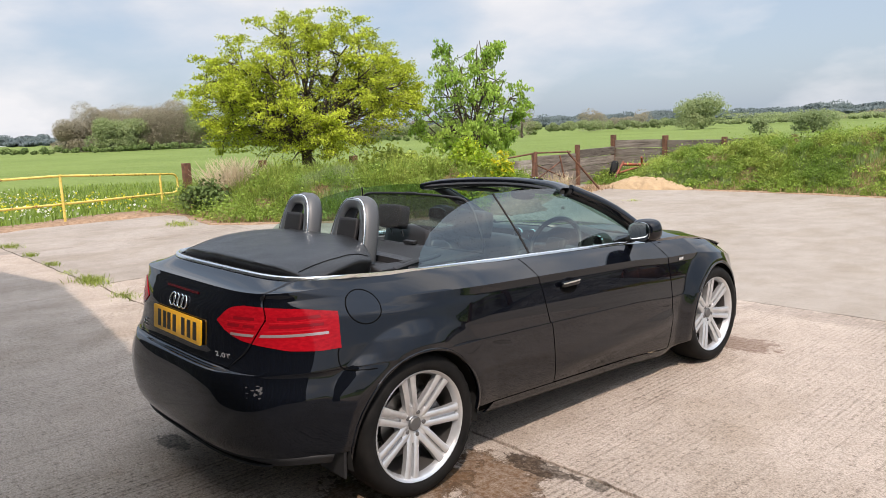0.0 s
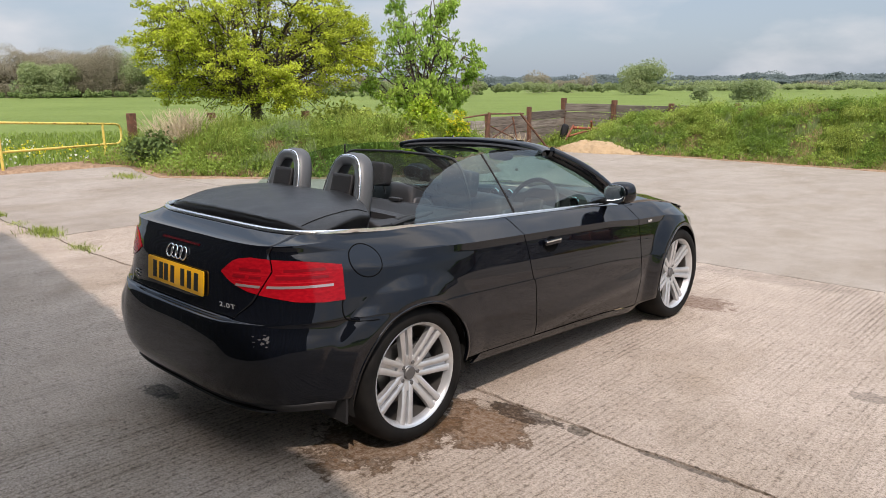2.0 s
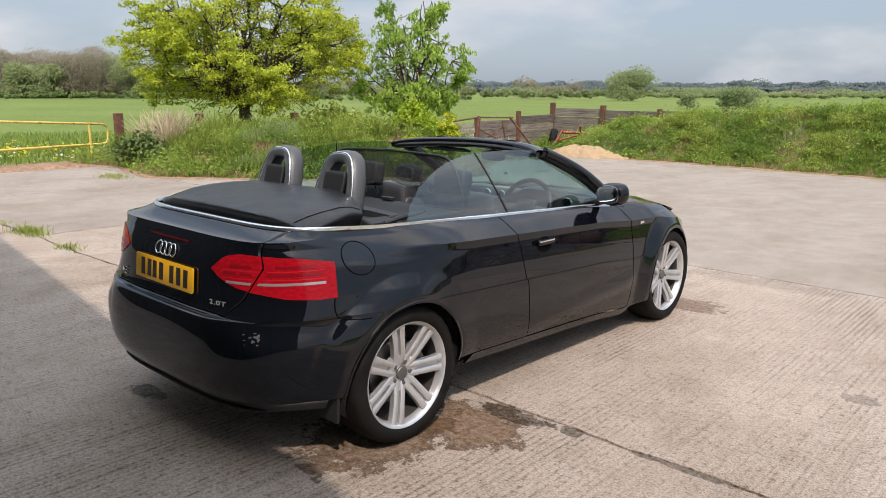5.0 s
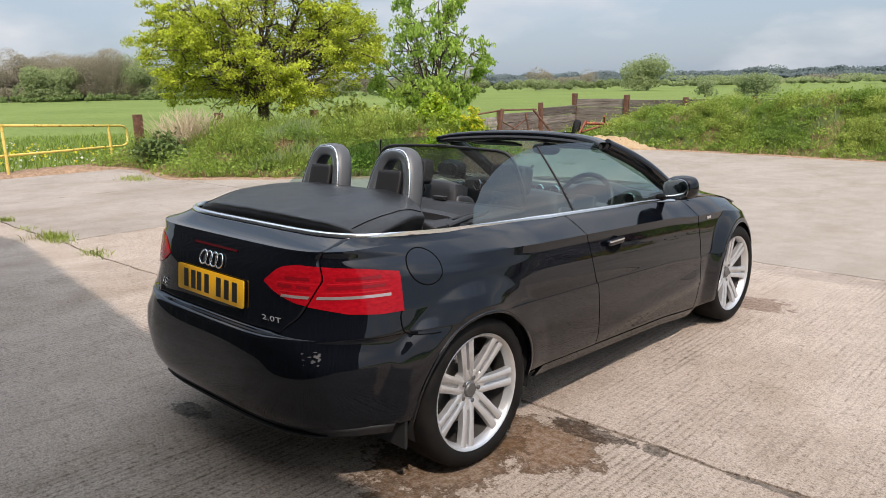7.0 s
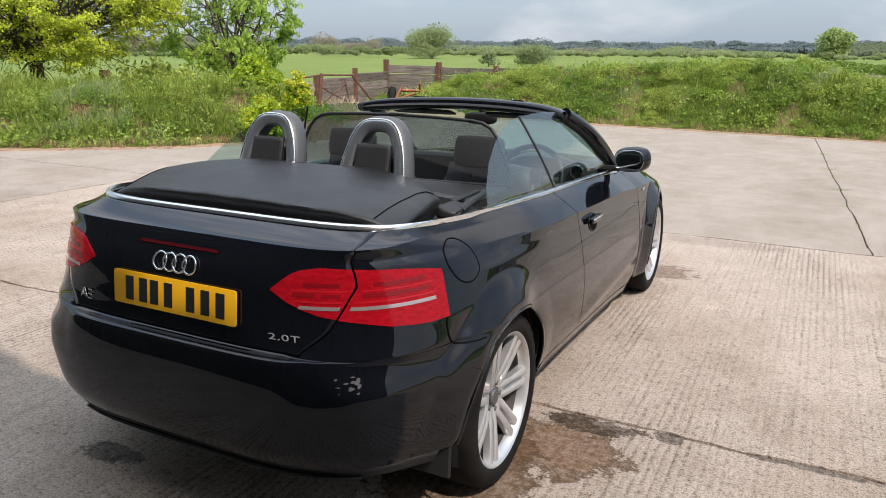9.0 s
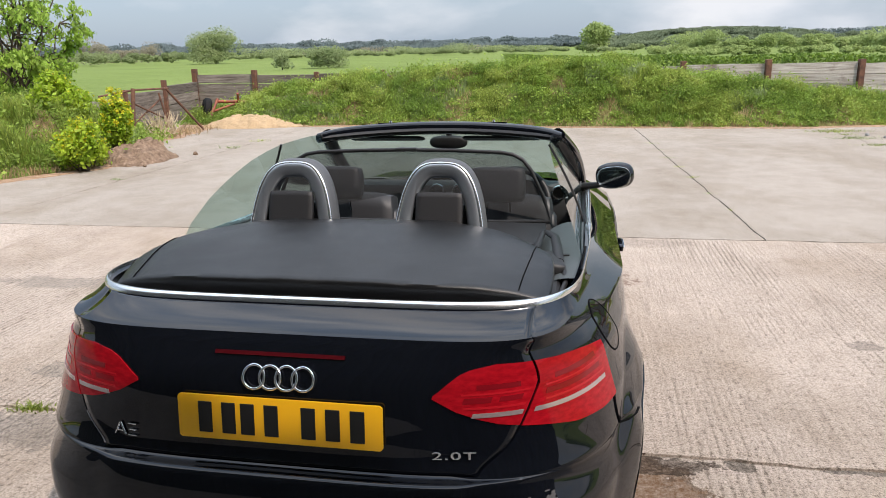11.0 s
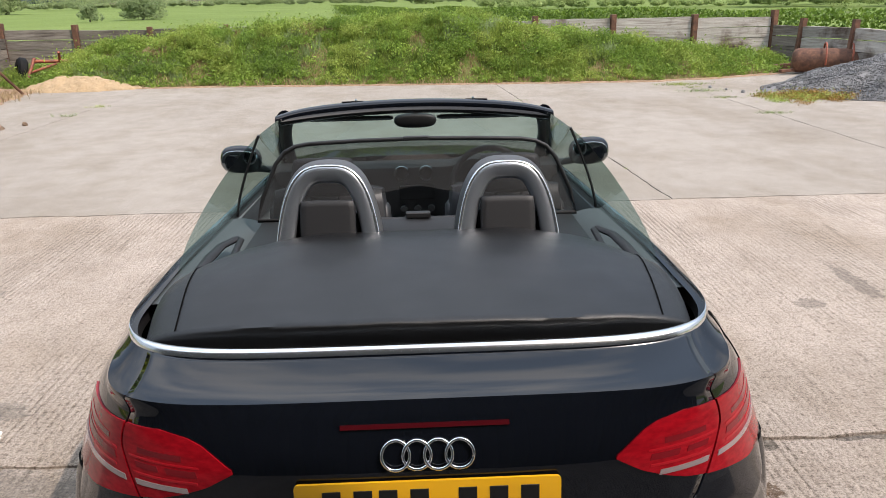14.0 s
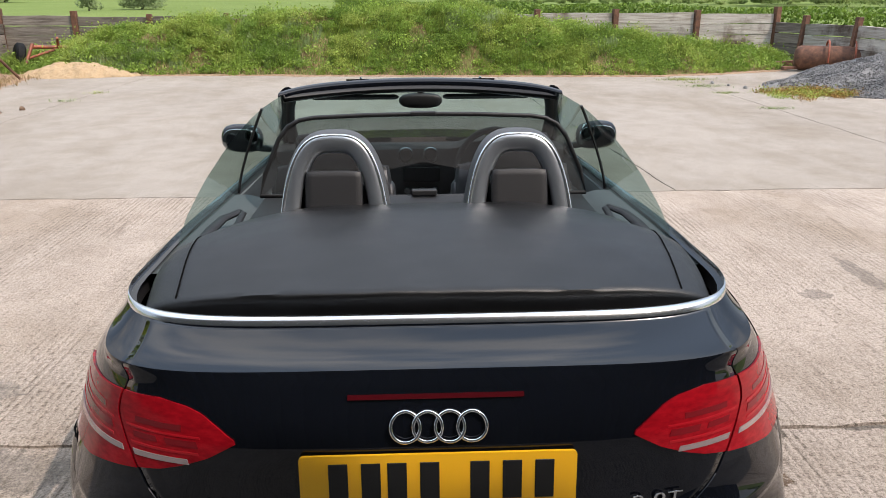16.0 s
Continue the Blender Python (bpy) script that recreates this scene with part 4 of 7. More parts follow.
def bonnet():
    def fn(u, t):
        y = 2.02 + (3.36 - 2.02) * t
        half = 0.735 - 0.10 * t - 0.25 * sstep(0.75, 1.0, t)
        x = half * u
        z = front_top(y) + 0.012 + 0.055 * (1 - abs(u) ** 2.6) * (1 - 0.5 * t) - 0.02 * sstep(0.85, 1.0, t)
        z += 0.008 * math.exp(-((abs(u) - 0.72) / 0.06) ** 2)
        return Vector((x, y + 0.10 * (1 - u * u) * t - 0.05 * (1 - t) * (1 - u * u), z))
    return grid(fn, lin(-1, 1, 41), lin(0, 1, 40))


def build_wheels(car):
    def tyre_geo():
        prof = [(0.240, -0.100), (0.250, -0.112), (0.285, -0.116), (0.309, -0.106), (0.320, -0.085), (0.3235, -0.05), (0.3235, 0.05), (0.320, 0.085), (0.309, 0.106), (0.285, 0.116), (0.268, 0.115), (0.256, 0.112), (0.244, 0.100)]
        seg = 72
        verts, faces = [], []
        for k in range(seg):
            a = 2 * math.pi * k / seg
            for i, (r, x) in enumerate(prof):
                rr = r
                if 3 <= i <= 9 and k % 2:
                    rr -= 0.004
                verts.append((x, rr * math.sin(a), rr * math.cos(a)))
        n = len(prof)
        for k in range(seg):
            q = (k + 1) % seg
            for i in range(n - 1):
                faces.append((k * n + i, k * n + i + 1, q * n + i + 1, q * n + i))
        return verts, faces

    def rim_barrel():
        prof = [(0.2245, 0.066), (0.228, 0.078), (0.233, 0.090), (0.238, 0.101), (0.247, 0.106), (0.252, 0.101), (0.251, 0.088), (0.242, 0.060)]
        seg = 72
        verts, faces = [], []
        n = len(prof)
        for k in range(seg):
            a = 2 * math.pi * k / seg
            verts += [(x, r * math.sin(a), r * math.cos(a)) for r, x in prof]
        for k in range(seg):
            q = (k + 1) % seg
            faces += [(k * n + i, q * n + i, q * n + i + 1, k * n + i + 1) for i in range(n - 1)]
        return verts, faces

    def spoke(angle, side):
        """One blade of a twin spoke, from the hub to the rim."""
        secs = [(0.040, 0.018, 0.013, 0.058), (0.075, 0.0205, 0.0132, 0.068), (0.12, 0.0212, 0.0134, 0.077), (0.17, 0.0222, 0.0140, 0.085), (0.215, 0.0240, 0.0160, 0.091), (0.239, 0.0265, 0.0190, 0.094)]
        verts, faces = [], []
        for r, off, half, x in secs:
            for (t, dx) in ((-half, -0.030), (-half, -0.004), (-half * 0.55, 0.0), (half * 0.55, 0.0), (half, -0.004), (half, -0.030)):
                p = Vector((x + dx, off * side + t, r))
                verts.append(Matrix.Rotation(angle, 3, "X") @ p)
        n = 6
        for i in range(len(secs) - 1):
            faces += [(i * n + k, i * n + (k + 1) % n, (i + 1) * n + (k + 1) % n, (i + 1) * n + k) for k in range(n)]
        return verts, faces

    def make(x, y, s, turn):
        w = new("wheel")
        w.parent = car
        w.matrix_local = pose(x, y, HUB_Z + 0.004, 0, 0, 0 if s > 0 else 180) @ pose(0, 0, 0, turn)
        tagged(w, "silver seven-twin-spoke alloy wheel with a low-profile tyre")
        ob = part("tyre", tyre_geo(), M_TYRE, w)
        soft(ob, 50)
        rim = soft(part("rim", rim_barrel(), M_RIM, w, "silver painted alloy"), 40)
        # the barrel's darker metal paints the shade behind the spokes
        soft(part("barrel", lathe([(0.150, -0.09), (0.215, -0.10), (0.225, 0.02), (0.2287, 0.0685)], 60), M_DISC, rim, "inner barrel in darker metal for the wheel's inside shade"), 40)
        for k in range(7):
            a = 2 * math.pi * k / 7
            web = bm_box(0.012, 0.026, 0.155, Matrix.Rotation(a, 4, "X") @ pose(0.054, 0, 0.150, 0, 9, 0))
            web = ([p.co.copy() for p in web.verts], [tuple(q.index for q in fc.verts) for fc in web.faces])
            soft(part("spoke", join(spoke(a, 1), spoke(a, -1), web), M_RIM, w), 35)
        hub = join(*[(lambda v, f: (v, f))(*lathe([(0.0, 0.056), (0.030, 0.056), (0.034, 0.052), (0.036, 0.052), (0.062, 0.062), (0.086, 0.062), (0.094, 0.03)], 40))])
        soft(part("hub", hub, M_RIM, w), 35)
        soft(part("centre_cap", lathe([(0.0, 0.068), (0.028, 0.067), (0.032, 0.063), (0.033, 0.055)], 32), M_HUB, w, "dark grey centre cap"), 35)
        for k in range(5):
            a = 2 * math.pi * (k + 0.5) / 5
            part("wheel_bolt", bm_cyl(0.0105, 0.0105, 0.012, 12, Matrix.Translation((0.058, 0.052 * math.sin(a), 0.052 * math.cos(a))) @ pose(0, 0, 0, 0, 90, 0), 0.003), M_HUB, w)
        part("brake_disc", bm_cyl(0.150, 0.150, 0.02, 48, pose(0.0, 0, 0, 0, 90, 0), 0.002), M_DISC, w)
        part("brake_caliper", bm_box(0.06, 0.07, 0.15, pose(0.01, 0.125, 0.03, 18, 0, 0), 0.012, 2), M_HUB, w)

    for x, y, s, turn in ((0.757, 0.0, 1, 12), (-0.757, 0.0, -1, 40), (0.760, WHEELBASE, 1, 3), (-0.760, WHEELBASE, -1, 25)):
        make(x, y, s, turn)


def lathe(prof, seg=32):
    """A body turned about the x axis from (radius, x) pairs."""
    verts, faces = [], []
    n = len(prof)
    for k in range(seg):
        a = 2 * math.pi * k / seg
        verts += [(x, r * math.sin(a), r * math.cos(a)) for r, x in prof]
    for k in range(seg):
        q = (k + 1) % seg
        faces += [(k * n + i, q * n + i, q * n + i + 1, k * n + i + 1) for i in range(n - 1)]
    return verts, faces



def skin_z(c, z):
    """The skin at column c and height z."""
    lo, hi = 0.0, NR - 1.0
    for _ in range(18):
        m = (lo + hi) / 2
        if body_point(c, m).z > z:
            lo = m
        else:
            hi = m
    return body_point(c, (lo + hi) / 2)


def skin_yz(y, z):
    """The side skin at y and z."""
    lo, hi = 1.0, 6.0
    for _ in range(18):
        m = (lo + hi) / 2
        if skin_z(m, z).y < y:
            lo = m
        else:
            hi = m
    return skin_z((lo + hi) / 2, z)


def skin_xz(x, z):
    """The rear skin at x and z."""
    lo, hi = 0.0, 2.0
    for _ in range(18):
        m = (lo + hi) / 2
        if skin_z(m, z).x < abs(x):
            lo = m
        else:
            hi = m
    p = skin_z((lo + hi) / 2, z)
    return Vector((x, p.y, p.z))


def shell(geo, offset, thick, mirror=False):
    """Moves a patch of skin outwards by offset and gives it a turned-in edge."""
    bm = bmesh.new()
    vs = [bm.verts.new(p) for p in geo[0]]
    for q in geo[1]:
        bm.faces.new([vs[i] for i in q])
    bm.normal_update()
    c = Vector((0, 1.0, 0.6))
    tot = sum((f.normal.dot(f.calc_center_median() - c) for f in bm.faces))
    if tot < 0:
        bmesh.ops.reverse_faces(bm, faces=bm.faces[:])
        bm.normal_update()
    for v in bm.verts:
        v.co += v.normal * offset
    rim = [e for e in bm.edges if len(e.link_faces) == 1]
    nrm = {v: v.normal.copy() for e in rim for v in e.verts}
    res = bmesh.ops.extrude_edge_only(bm, edges=rim)
    for v in res["geom"]:
        if isinstance(v, bmesh.types.BMVert):
            near = min(nrm, key=lambda w: (w.co - v.co).length_squared)
            v.co -= nrm[near] * thick
    if mirror:
        for v in bm.verts:
            v.co.x = -v.co.x
        bmesh.ops.reverse_faces(bm, faces=bm.faces[:])
    return bm


def pillow(sx, sy, sz, m, r=0.3, puff=0.0):
    """A stuffed, round-edged block."""
    bm = bmesh.new()
    bmesh.ops.create_cube(bm, size=1.0)
    bmesh.ops.subdivide_edges(bm, edges=bm.edges[:], cuts=7, use_grid_fill=True)
    for v in bm.verts:
        p = v.co * 2
        k = 4 if r < 0.9 else 2.5
        e = (abs(p.x) ** k + abs(p.y) ** k + abs(p.z) ** k) ** (1 / k)
        s = p * ((1 - r) + r / e)
        v.co = Vector((s.x * sx / 2, s.y * sy / 2, s.z * sz / 2))
        if puff:
            v.co += v.co.normalized() * puff * (1 - max(abs(p.x), abs(p.z)) ** 2)
    bmesh.ops.transform(bm, matrix=m, verts=bm.verts[:])
    return bm


def mirrored(geo):
    return [Vector((-p[0], p[1], p[2])) for p in geo[0]], [q[::-1] for q in geo[1]]


def build_trims(car):
    cs = [-c for c in vspan(0.02, 3.93, 0.05)[::-1]] + vspan(0.0, 3.93, 0.05)

    def edge(c, up, out):
        p = body_point(abs(c), 0)
        q = body_point(abs(c), 0.25)
        d = Vector((q.x - p.x, q.y - p.y, 0))
        d = d.normalized() if d.length > 1e-5 else Vector((0, -1, 0))
        p = p + d * out + Vector((0, 0, up))
        if c < 0:
            p.x = -p.x
        return p
    prof = [(-0.004, 0.012), (0.006, 0.010), (0.011, 0.002), (0.011, -0.008), (0.004, -0.016), (-0.006, -0.018)]
    verts = [edge(c, u, o) for c in cs for u, o in prof]
    n = len(prof)
    faces = [(i * n + k, i * n + (k + 1) % n, (i + 1) * n + (k + 1) % n, (i + 1) * n + k) for i in range(len(cs) - 1) for k in range(n)]
    ob = part("belt_trim", (verts, faces), M_CHROME, car, "satin aluminium strip round the belt line")
    soft(ob, 60)
    # gasket and ledge inside the strip
    v, f = grid(lambda c, k: edge(c, -0.012 - 0.06 * k * k, -0.015 - 0.075 * k), cs, lin(0, 1, 5))
    soft(part("inner_ledge", (v, f), M_PLASTIC, car))


def build_lamps(car):
    top_lid = [(0.615, 0.858), (0.66, 0.882), (0.715, 0.905), (0.77, 0.917), (0.87, 0.926), (1.0, 0.922)]
    low_lid = [(0.615, 0.853), (0.72, 0.822), (0.82, 0.802), (0.91, 0.788), (1.0, 0.780)]
    top_out = [(0.0, 0.922), (0.45, 0.910), (1.0, 0.886)]
    low_out = [(0.0, 0.778), (0.35, 0.754), (0.7, 0.746), (1.0, 0.747)]

    def level(z0, z1):
        return [(0.0, z1), (3.0, z1)], [(0.0, z0), (3.0, z0)]
    def patch(c0, c1, n, top, low, f0, f1, m):
        fs = lin(f0, f1, m)
        verts = []
        for f in fs:
            for c in lin(c0, c1, n):
                zt, zb = table(top, c), table(low, c)
                verts.append(skin_z(c, zb + (zt - zb) * f))
        faces = [(j * n + i, j * n + i + 1, (j + 1) * n + i + 1, (j + 1) * n + i) for j in range(m - 1) for i in range(n - 1)]
        return verts, faces
    def patch_out(a0, a1, n, top, low, m):
        """The lamp's part on the wing: a from 0 at the lid's gap to 1 at its forward end."""
        verts = []
        for f in lin(0, 1, m):
            for a in lin(a0, a1, n):
                zt, zb = table(top, a), table(low, a)
                z = zb + (zt - zb) * f
                ys = skin_z(1.0035, z).y
                ye = -0.352 + 0.022 * (z - 0.745) / 0.14
                verts.append(skin_yz(ys + (ye - ys) * a, z))
        return verts, [(j * n + i, j * n + i + 1, (j + 1) * n + i + 1, (j + 1) * n + i) for j in range(m - 1) for i in range(n - 1)]
    for s in (False, True):
        for nm in ("inner_lamp", "outer_lamp"):
            inner = nm == "inner_lamp"
            geo = patch(0.618, 0.996, 22, top_lid, low_lid, 0, 1, 10) if inner else patch_out(0.0, 1.0, 26, top_out, low_out, 12)
            lamp = soft(part(nm, shell(geo, 0.004, 0.014, s), M_LENS, car, "glossy red tail lamp"), 40)

            def band(name, z0, z1, a, b, out, m, label):
                tp, lw = level(z0, z1)
                g = patch(0.618 + 0.378 * a, 0.618 + 0.378 * b, 22, tp, lw, 0, 1, 3) if inner else patch_out(a, b, 26, tp, lw, 3)
                soft(part(name, shell(g, out, 0.002, s), m, lamp, label), 40)
            band("reverse_strip", 0.806, 0.8165, 0.46 if inner else 0.03, 0.97 if inner else 0.84, 0.0056, M_LENSCLEAR, "clear strip across the lamp")
            for z0, z1, a, b, m in ((0.826, 0.831, 0.34, 0.96, M_LENSGLOW), (0.840, 0.853, 0.32, 0.60, M_LENSBAR), (0.841, 0.852, 0.68, 0.90, M_LENSBAR), (0.858, 0.862, 0.28, 0.95, M_LENSGLOW), (0.870, 0.882, 0.42, 0.84, M_LENSBAR)):
                if not inner:
                    a, b = 0.06 + (a - 0.30) * 0.5, b * 0.92 - 0.06
                band("light_bar", z0, z1, a, b, 0.0050, m, "dark reflector band behind the red lens" if m == M_LENSBAR else "bright band behind the red lens")
    v, f = grid(lambda x, z: skin_xz(x, z) + Vector((0, -0.004, 0)), lin(-0.165, 0.165, 25), lin(0.931, 0.9395, 4))
    soft(part("high_brake_lamp", shell((v, f), 0.002, 0.008), M_LENSDARK, car, "slim dark red brake lamp"), 40)


def on_rear(x, z, out=0.006):
    return skin_xz(x, z) + Vector((0, -out, 0))


def build_rear_badges(car):
    y = skin_xz(0, 0.78).y
    tilt = math.degrees(math.atan2(skin_xz(0, 0.84).y - skin_xz(0, 0.72).y, 0.12))
    m = pose(0.003, y - 0.009, 0.781, 90 - tilt, 0, 0)
    bm = bm_box(0.520, 0.111, 0.006, None)
    bmesh.ops.bevel(bm, geom=[e for e in bm.edges if abs(e.verts[0].co.z - e.verts[1].co.z) > 0.004], offset=0.009, segments=4, affect="EDGES", profile=0.5)
    bmesh.ops.transform(bm, matrix=m, verts=bm.verts[:])
    plate = part("number_plate", bm, M_PLATE, car, "yellow rear plate with black bars")
    x = -0.213
    for i in range(7):
        wdt = 0.050
        if i == 4:
            x += 0.033
        if i == 2:
            x -= 0.012
            wdt = 0.050
        part("bar", bm_box(wdt - 0.014, 0.079, 0.0016, m @ pose(x + wdt / 2, 0, 0.0036), 0.0006), M_INK, plate)
        x += 0.061
    # four linked rings
    rings = bmesh.new()
    for k in range(4):
        pts = []
        for a in range(40):
            an = 2 * math.pi * a / 40
            px, pz = 0.004 + (k - 1.5) * 0.0415 + 0.0272 * math.cos(an), 0.885 + 0.0272 * math.sin(an)
            q = on_rear(px, pz, 0.006)
            pts.append(q + Vector((0, -0.0015 * (1 if (k % 2) == (an < math.pi) else 0), 0)))
        v, f = tube(pts, 0.0036, 8, True)
        b2 = bmesh.new()
        vs = [b2.verts.new(p) for p in v]
        for q in f:
            b2.faces.new([vs[i] for i in q])
        bm_add(rings, b2)
    soft(part("ring_badge", rings, M_BADGE, car, "four linked bright chrome rings"), 60)
    # model mark as plain chrome shapes on one side, engine size on the other
    mk = bmesh.new()
    for (x0, z0, x1, z1) in ((-0.452, 0.706, -0.437, 0.737), (-0.437, 0.737, -0.422, 0.706), (-0.446, 0.716, -0.428, 0.716), (-0.412, 0.737, -0.387, 0.737), (-0.410, 0.722, -0.387, 0.722), (-0.412, 0.707, -0.387, 0.707)):
        v, f = tube([on_rear(x0, z0, 0.004), on_rear(x1, z1, 0.004)], 0.0026, 6)
        b2 = bmesh.new()
        vs = [b2.verts.new(p) for p in v]
        for q in f:
            b2.faces.new([vs[i] for i in q])
        bm_add(mk, b2)
    soft(part("model_mark", mk, M_BADGE, car, "small chrome model mark"), 60)
    cu = bpy.data.curves.new("engine_mark", "FONT")
    cu.body, cu.size, cu.extrude, cu.bevel_depth, cu.align_x = "2.0T", 0.030, 0.0012, 0.0003, "CENTER"
    cu.space_character = 1.12
    tmp = new("tmp_text", cu)
    dg = bpy.context.evaluated_depsgraph_get()
    me = bpy.data.meshes.new_from_object(tmp.evaluated_get(dg))
    bpy.data.objects.remove(tmp)
    q = on_rear(0.428, 0.72, 0.005)
    slope = math.degrees(math.atan2(on_rear(0.473, 0.72).y - on_rear(0.383, 0.72).y, 0.09))
    me.transform(Matrix.Translation(q + Vector((0, 0, -0.012))) @ pose(0, 0, 0, 90, 0, slope) @ Matrix.Diagonal((1.75, 0.95, 1, 1)))
    me.materials.clear()
    me.materials.append(M_BADGE)
    ob = new("engine_mark", me)
    ob.parent = car
    tagged(ob, "small chrome engine mark reading 2.0T")


def build_side_details(car):
    for s in (1, -1):
        fuel = s > 0
        if fuel:
            ring = [skin_yz(-0.215 + 0.076 * math.cos(a), 0.886 + 0.066 * math.sin(a)) for a in [2 * math.pi * k / 40 for k in range(40)]]
            v, f = tube(ring, 0.0026, 6, True)
            flap = soft(part("fuel_flap", shell(grid(lambda r, a: skin_yz(-0.215 + 0.073 * r * math.cos(a), 0.886 + 0.063 * r * math.sin(a)), lin(0.02, 1, 8), lin(0, 2 * math.pi, 37)), 0.0012, 0.004), M_PAINT, car, "round black fuel flap"), 30)
            part("flap_gap", (v, f), M_GAP, flap)
        # door handle over a raised black disc that paints the recess's shade
        hy, hz = 1.03, 0.782
        base = skin_yz(hy, hz)
        cup = grid(lambda r, a: skin_yz(hy + 0.005 + 0.066 * r * math.cos(a), hz - 0.008 + 0.040 * r * math.sin(a)), lin(0.02, 1, 6), lin(0, 2 * math.pi, 33))
        soft(part("recess_shade_disc", shell(cup, 0.0012, 0.003, s < 0), M_GAP, car), 50)
        rim = [skin_yz(hy + 0.005 + 0.068 * math.cos(a), hz - 0.008 + 0.041 * math.sin(a)) for a in lin(0, 2 * math.pi, 37)[:-1]]
        soft(part("recess_rim", tube([Vector((s * (p.x + 0.001), p.y, p.z)) for p in rim], 0.0028, 6, True), M_PAINT, car), 60)
        bar = pillow(0.022, 0.150, 0.030, pose(base.x + 0.016, hy, hz + 0.010), 0.6)
        if s < 0:
            bmesh.ops.transform(bar, matrix=Matrix.Diagonal((-1, 1, 1, 1)), verts=bar.verts[:])
        hd = soft(part("door_handle", bar, M_PAINT, car), 50)
        st = pillow(0.006, 0.140, 0.008, pose(s * (base.x + 0.0275), hy, hz + 0.017), 0.5)
        part("chrome_strip", st, M_BADGE, hd)
        # side badge
        p = skin_yz(2.16, 0.755)
        part("side_badge", bm_box(0.004, 0.05, 0.016, pose(s * (p.x + 0.002), 2.16, 0.755), 0.001), M_BADGE, car)
        # mud flap and arch liners
        fl = bm_box(0.185, 0.014, 0.155, pose(s * 0.738, -0.378, 0.280, -3, 0, 0), 0.006)
        part("mud_flap", fl, M_PLASTIC, car, "black rubber mud flap")
        for yc in (0.0, WHEELBASE):
            v, f = grid(lambda a, x: (s * x, yc + 0.362 * math.cos(a), HUB_Z + 0.362 * math.sin(a)), lin(-0.25, math.pi + 0.25, 33), [0.44, 0.6, 0.72, 0.845])
            w, g = grid(lambda a, r: (s * 0.44, yc + r * math.cos(a), HUB_Z + r * math.sin(a)), lin(-0.25, math.pi + 0.25, 33), [0.0, 0.362])
            soft(part("arch_liner", join((v, f), (w, g)), M_UNDER, car))
            lip = [skin_arch(yc, a) for a in lin(-0.05, math.pi + 0.12, 40)]
            lip = [Vector((s * q.x, q.y, q.z)) for q in lip]
            soft(part("arch_lip", tube(lip, 0.009, 6), M_PAINT, car), 60)


def skin_arch(yc, a, r=0.352):
    y, z = yc + r * math.cos(a), HUB_Z + r * math.sin(a)
    z2 = max(z, 0.26)
    p = skin_yz(y, z2)
    return Vector((p.x - 0.004, y, z))


def build_underside(car):
    bm = bm_box(1.36, 3.4, 0.09, pose(0, 1.35, 0.265), 0.02)
    part("floor_pan", bm, M_UNDER, car)
    for s in (1, -1):
        v, f = grid(lambda y, z: (s * (0.735 + 0.02 * z), y, z), lin(0.47, 2.10, 8), lin(0.22, 0.86, 5))
        part("inner_side", (v, f), M_GAP, car)
    part("fuel_tank", bm_box(0.9, 0.36, 0.14, pose(0, -0.36, 0.40), 0.04, 2), M_UNDER, car)
    part("boot_box", bm_box(1.15, 0.55, 0.42, pose(0, -0.30, 0.72), 0.05), M_GAP, car)
    part("engine_bay", bm_box(0.84, 1.1, 0.36, pose(0, 2.62, 0.47), 0.03), M_UNDER, car)
    for x in (-0.37, -0.295):
        ex = join(tube([(x, -0.672, 0.278), (x, -0.50, 0.278)], 0.031, 20))
        soft(part("exhaust_tip", ex, M_HUB, car, "oval steel exhaust tip"), 40)
        part("bore", bm_cyl(0.026, 0.026, 0.004, 20, pose(x, -0.674, 0.278, 90)), M_GAP, car)


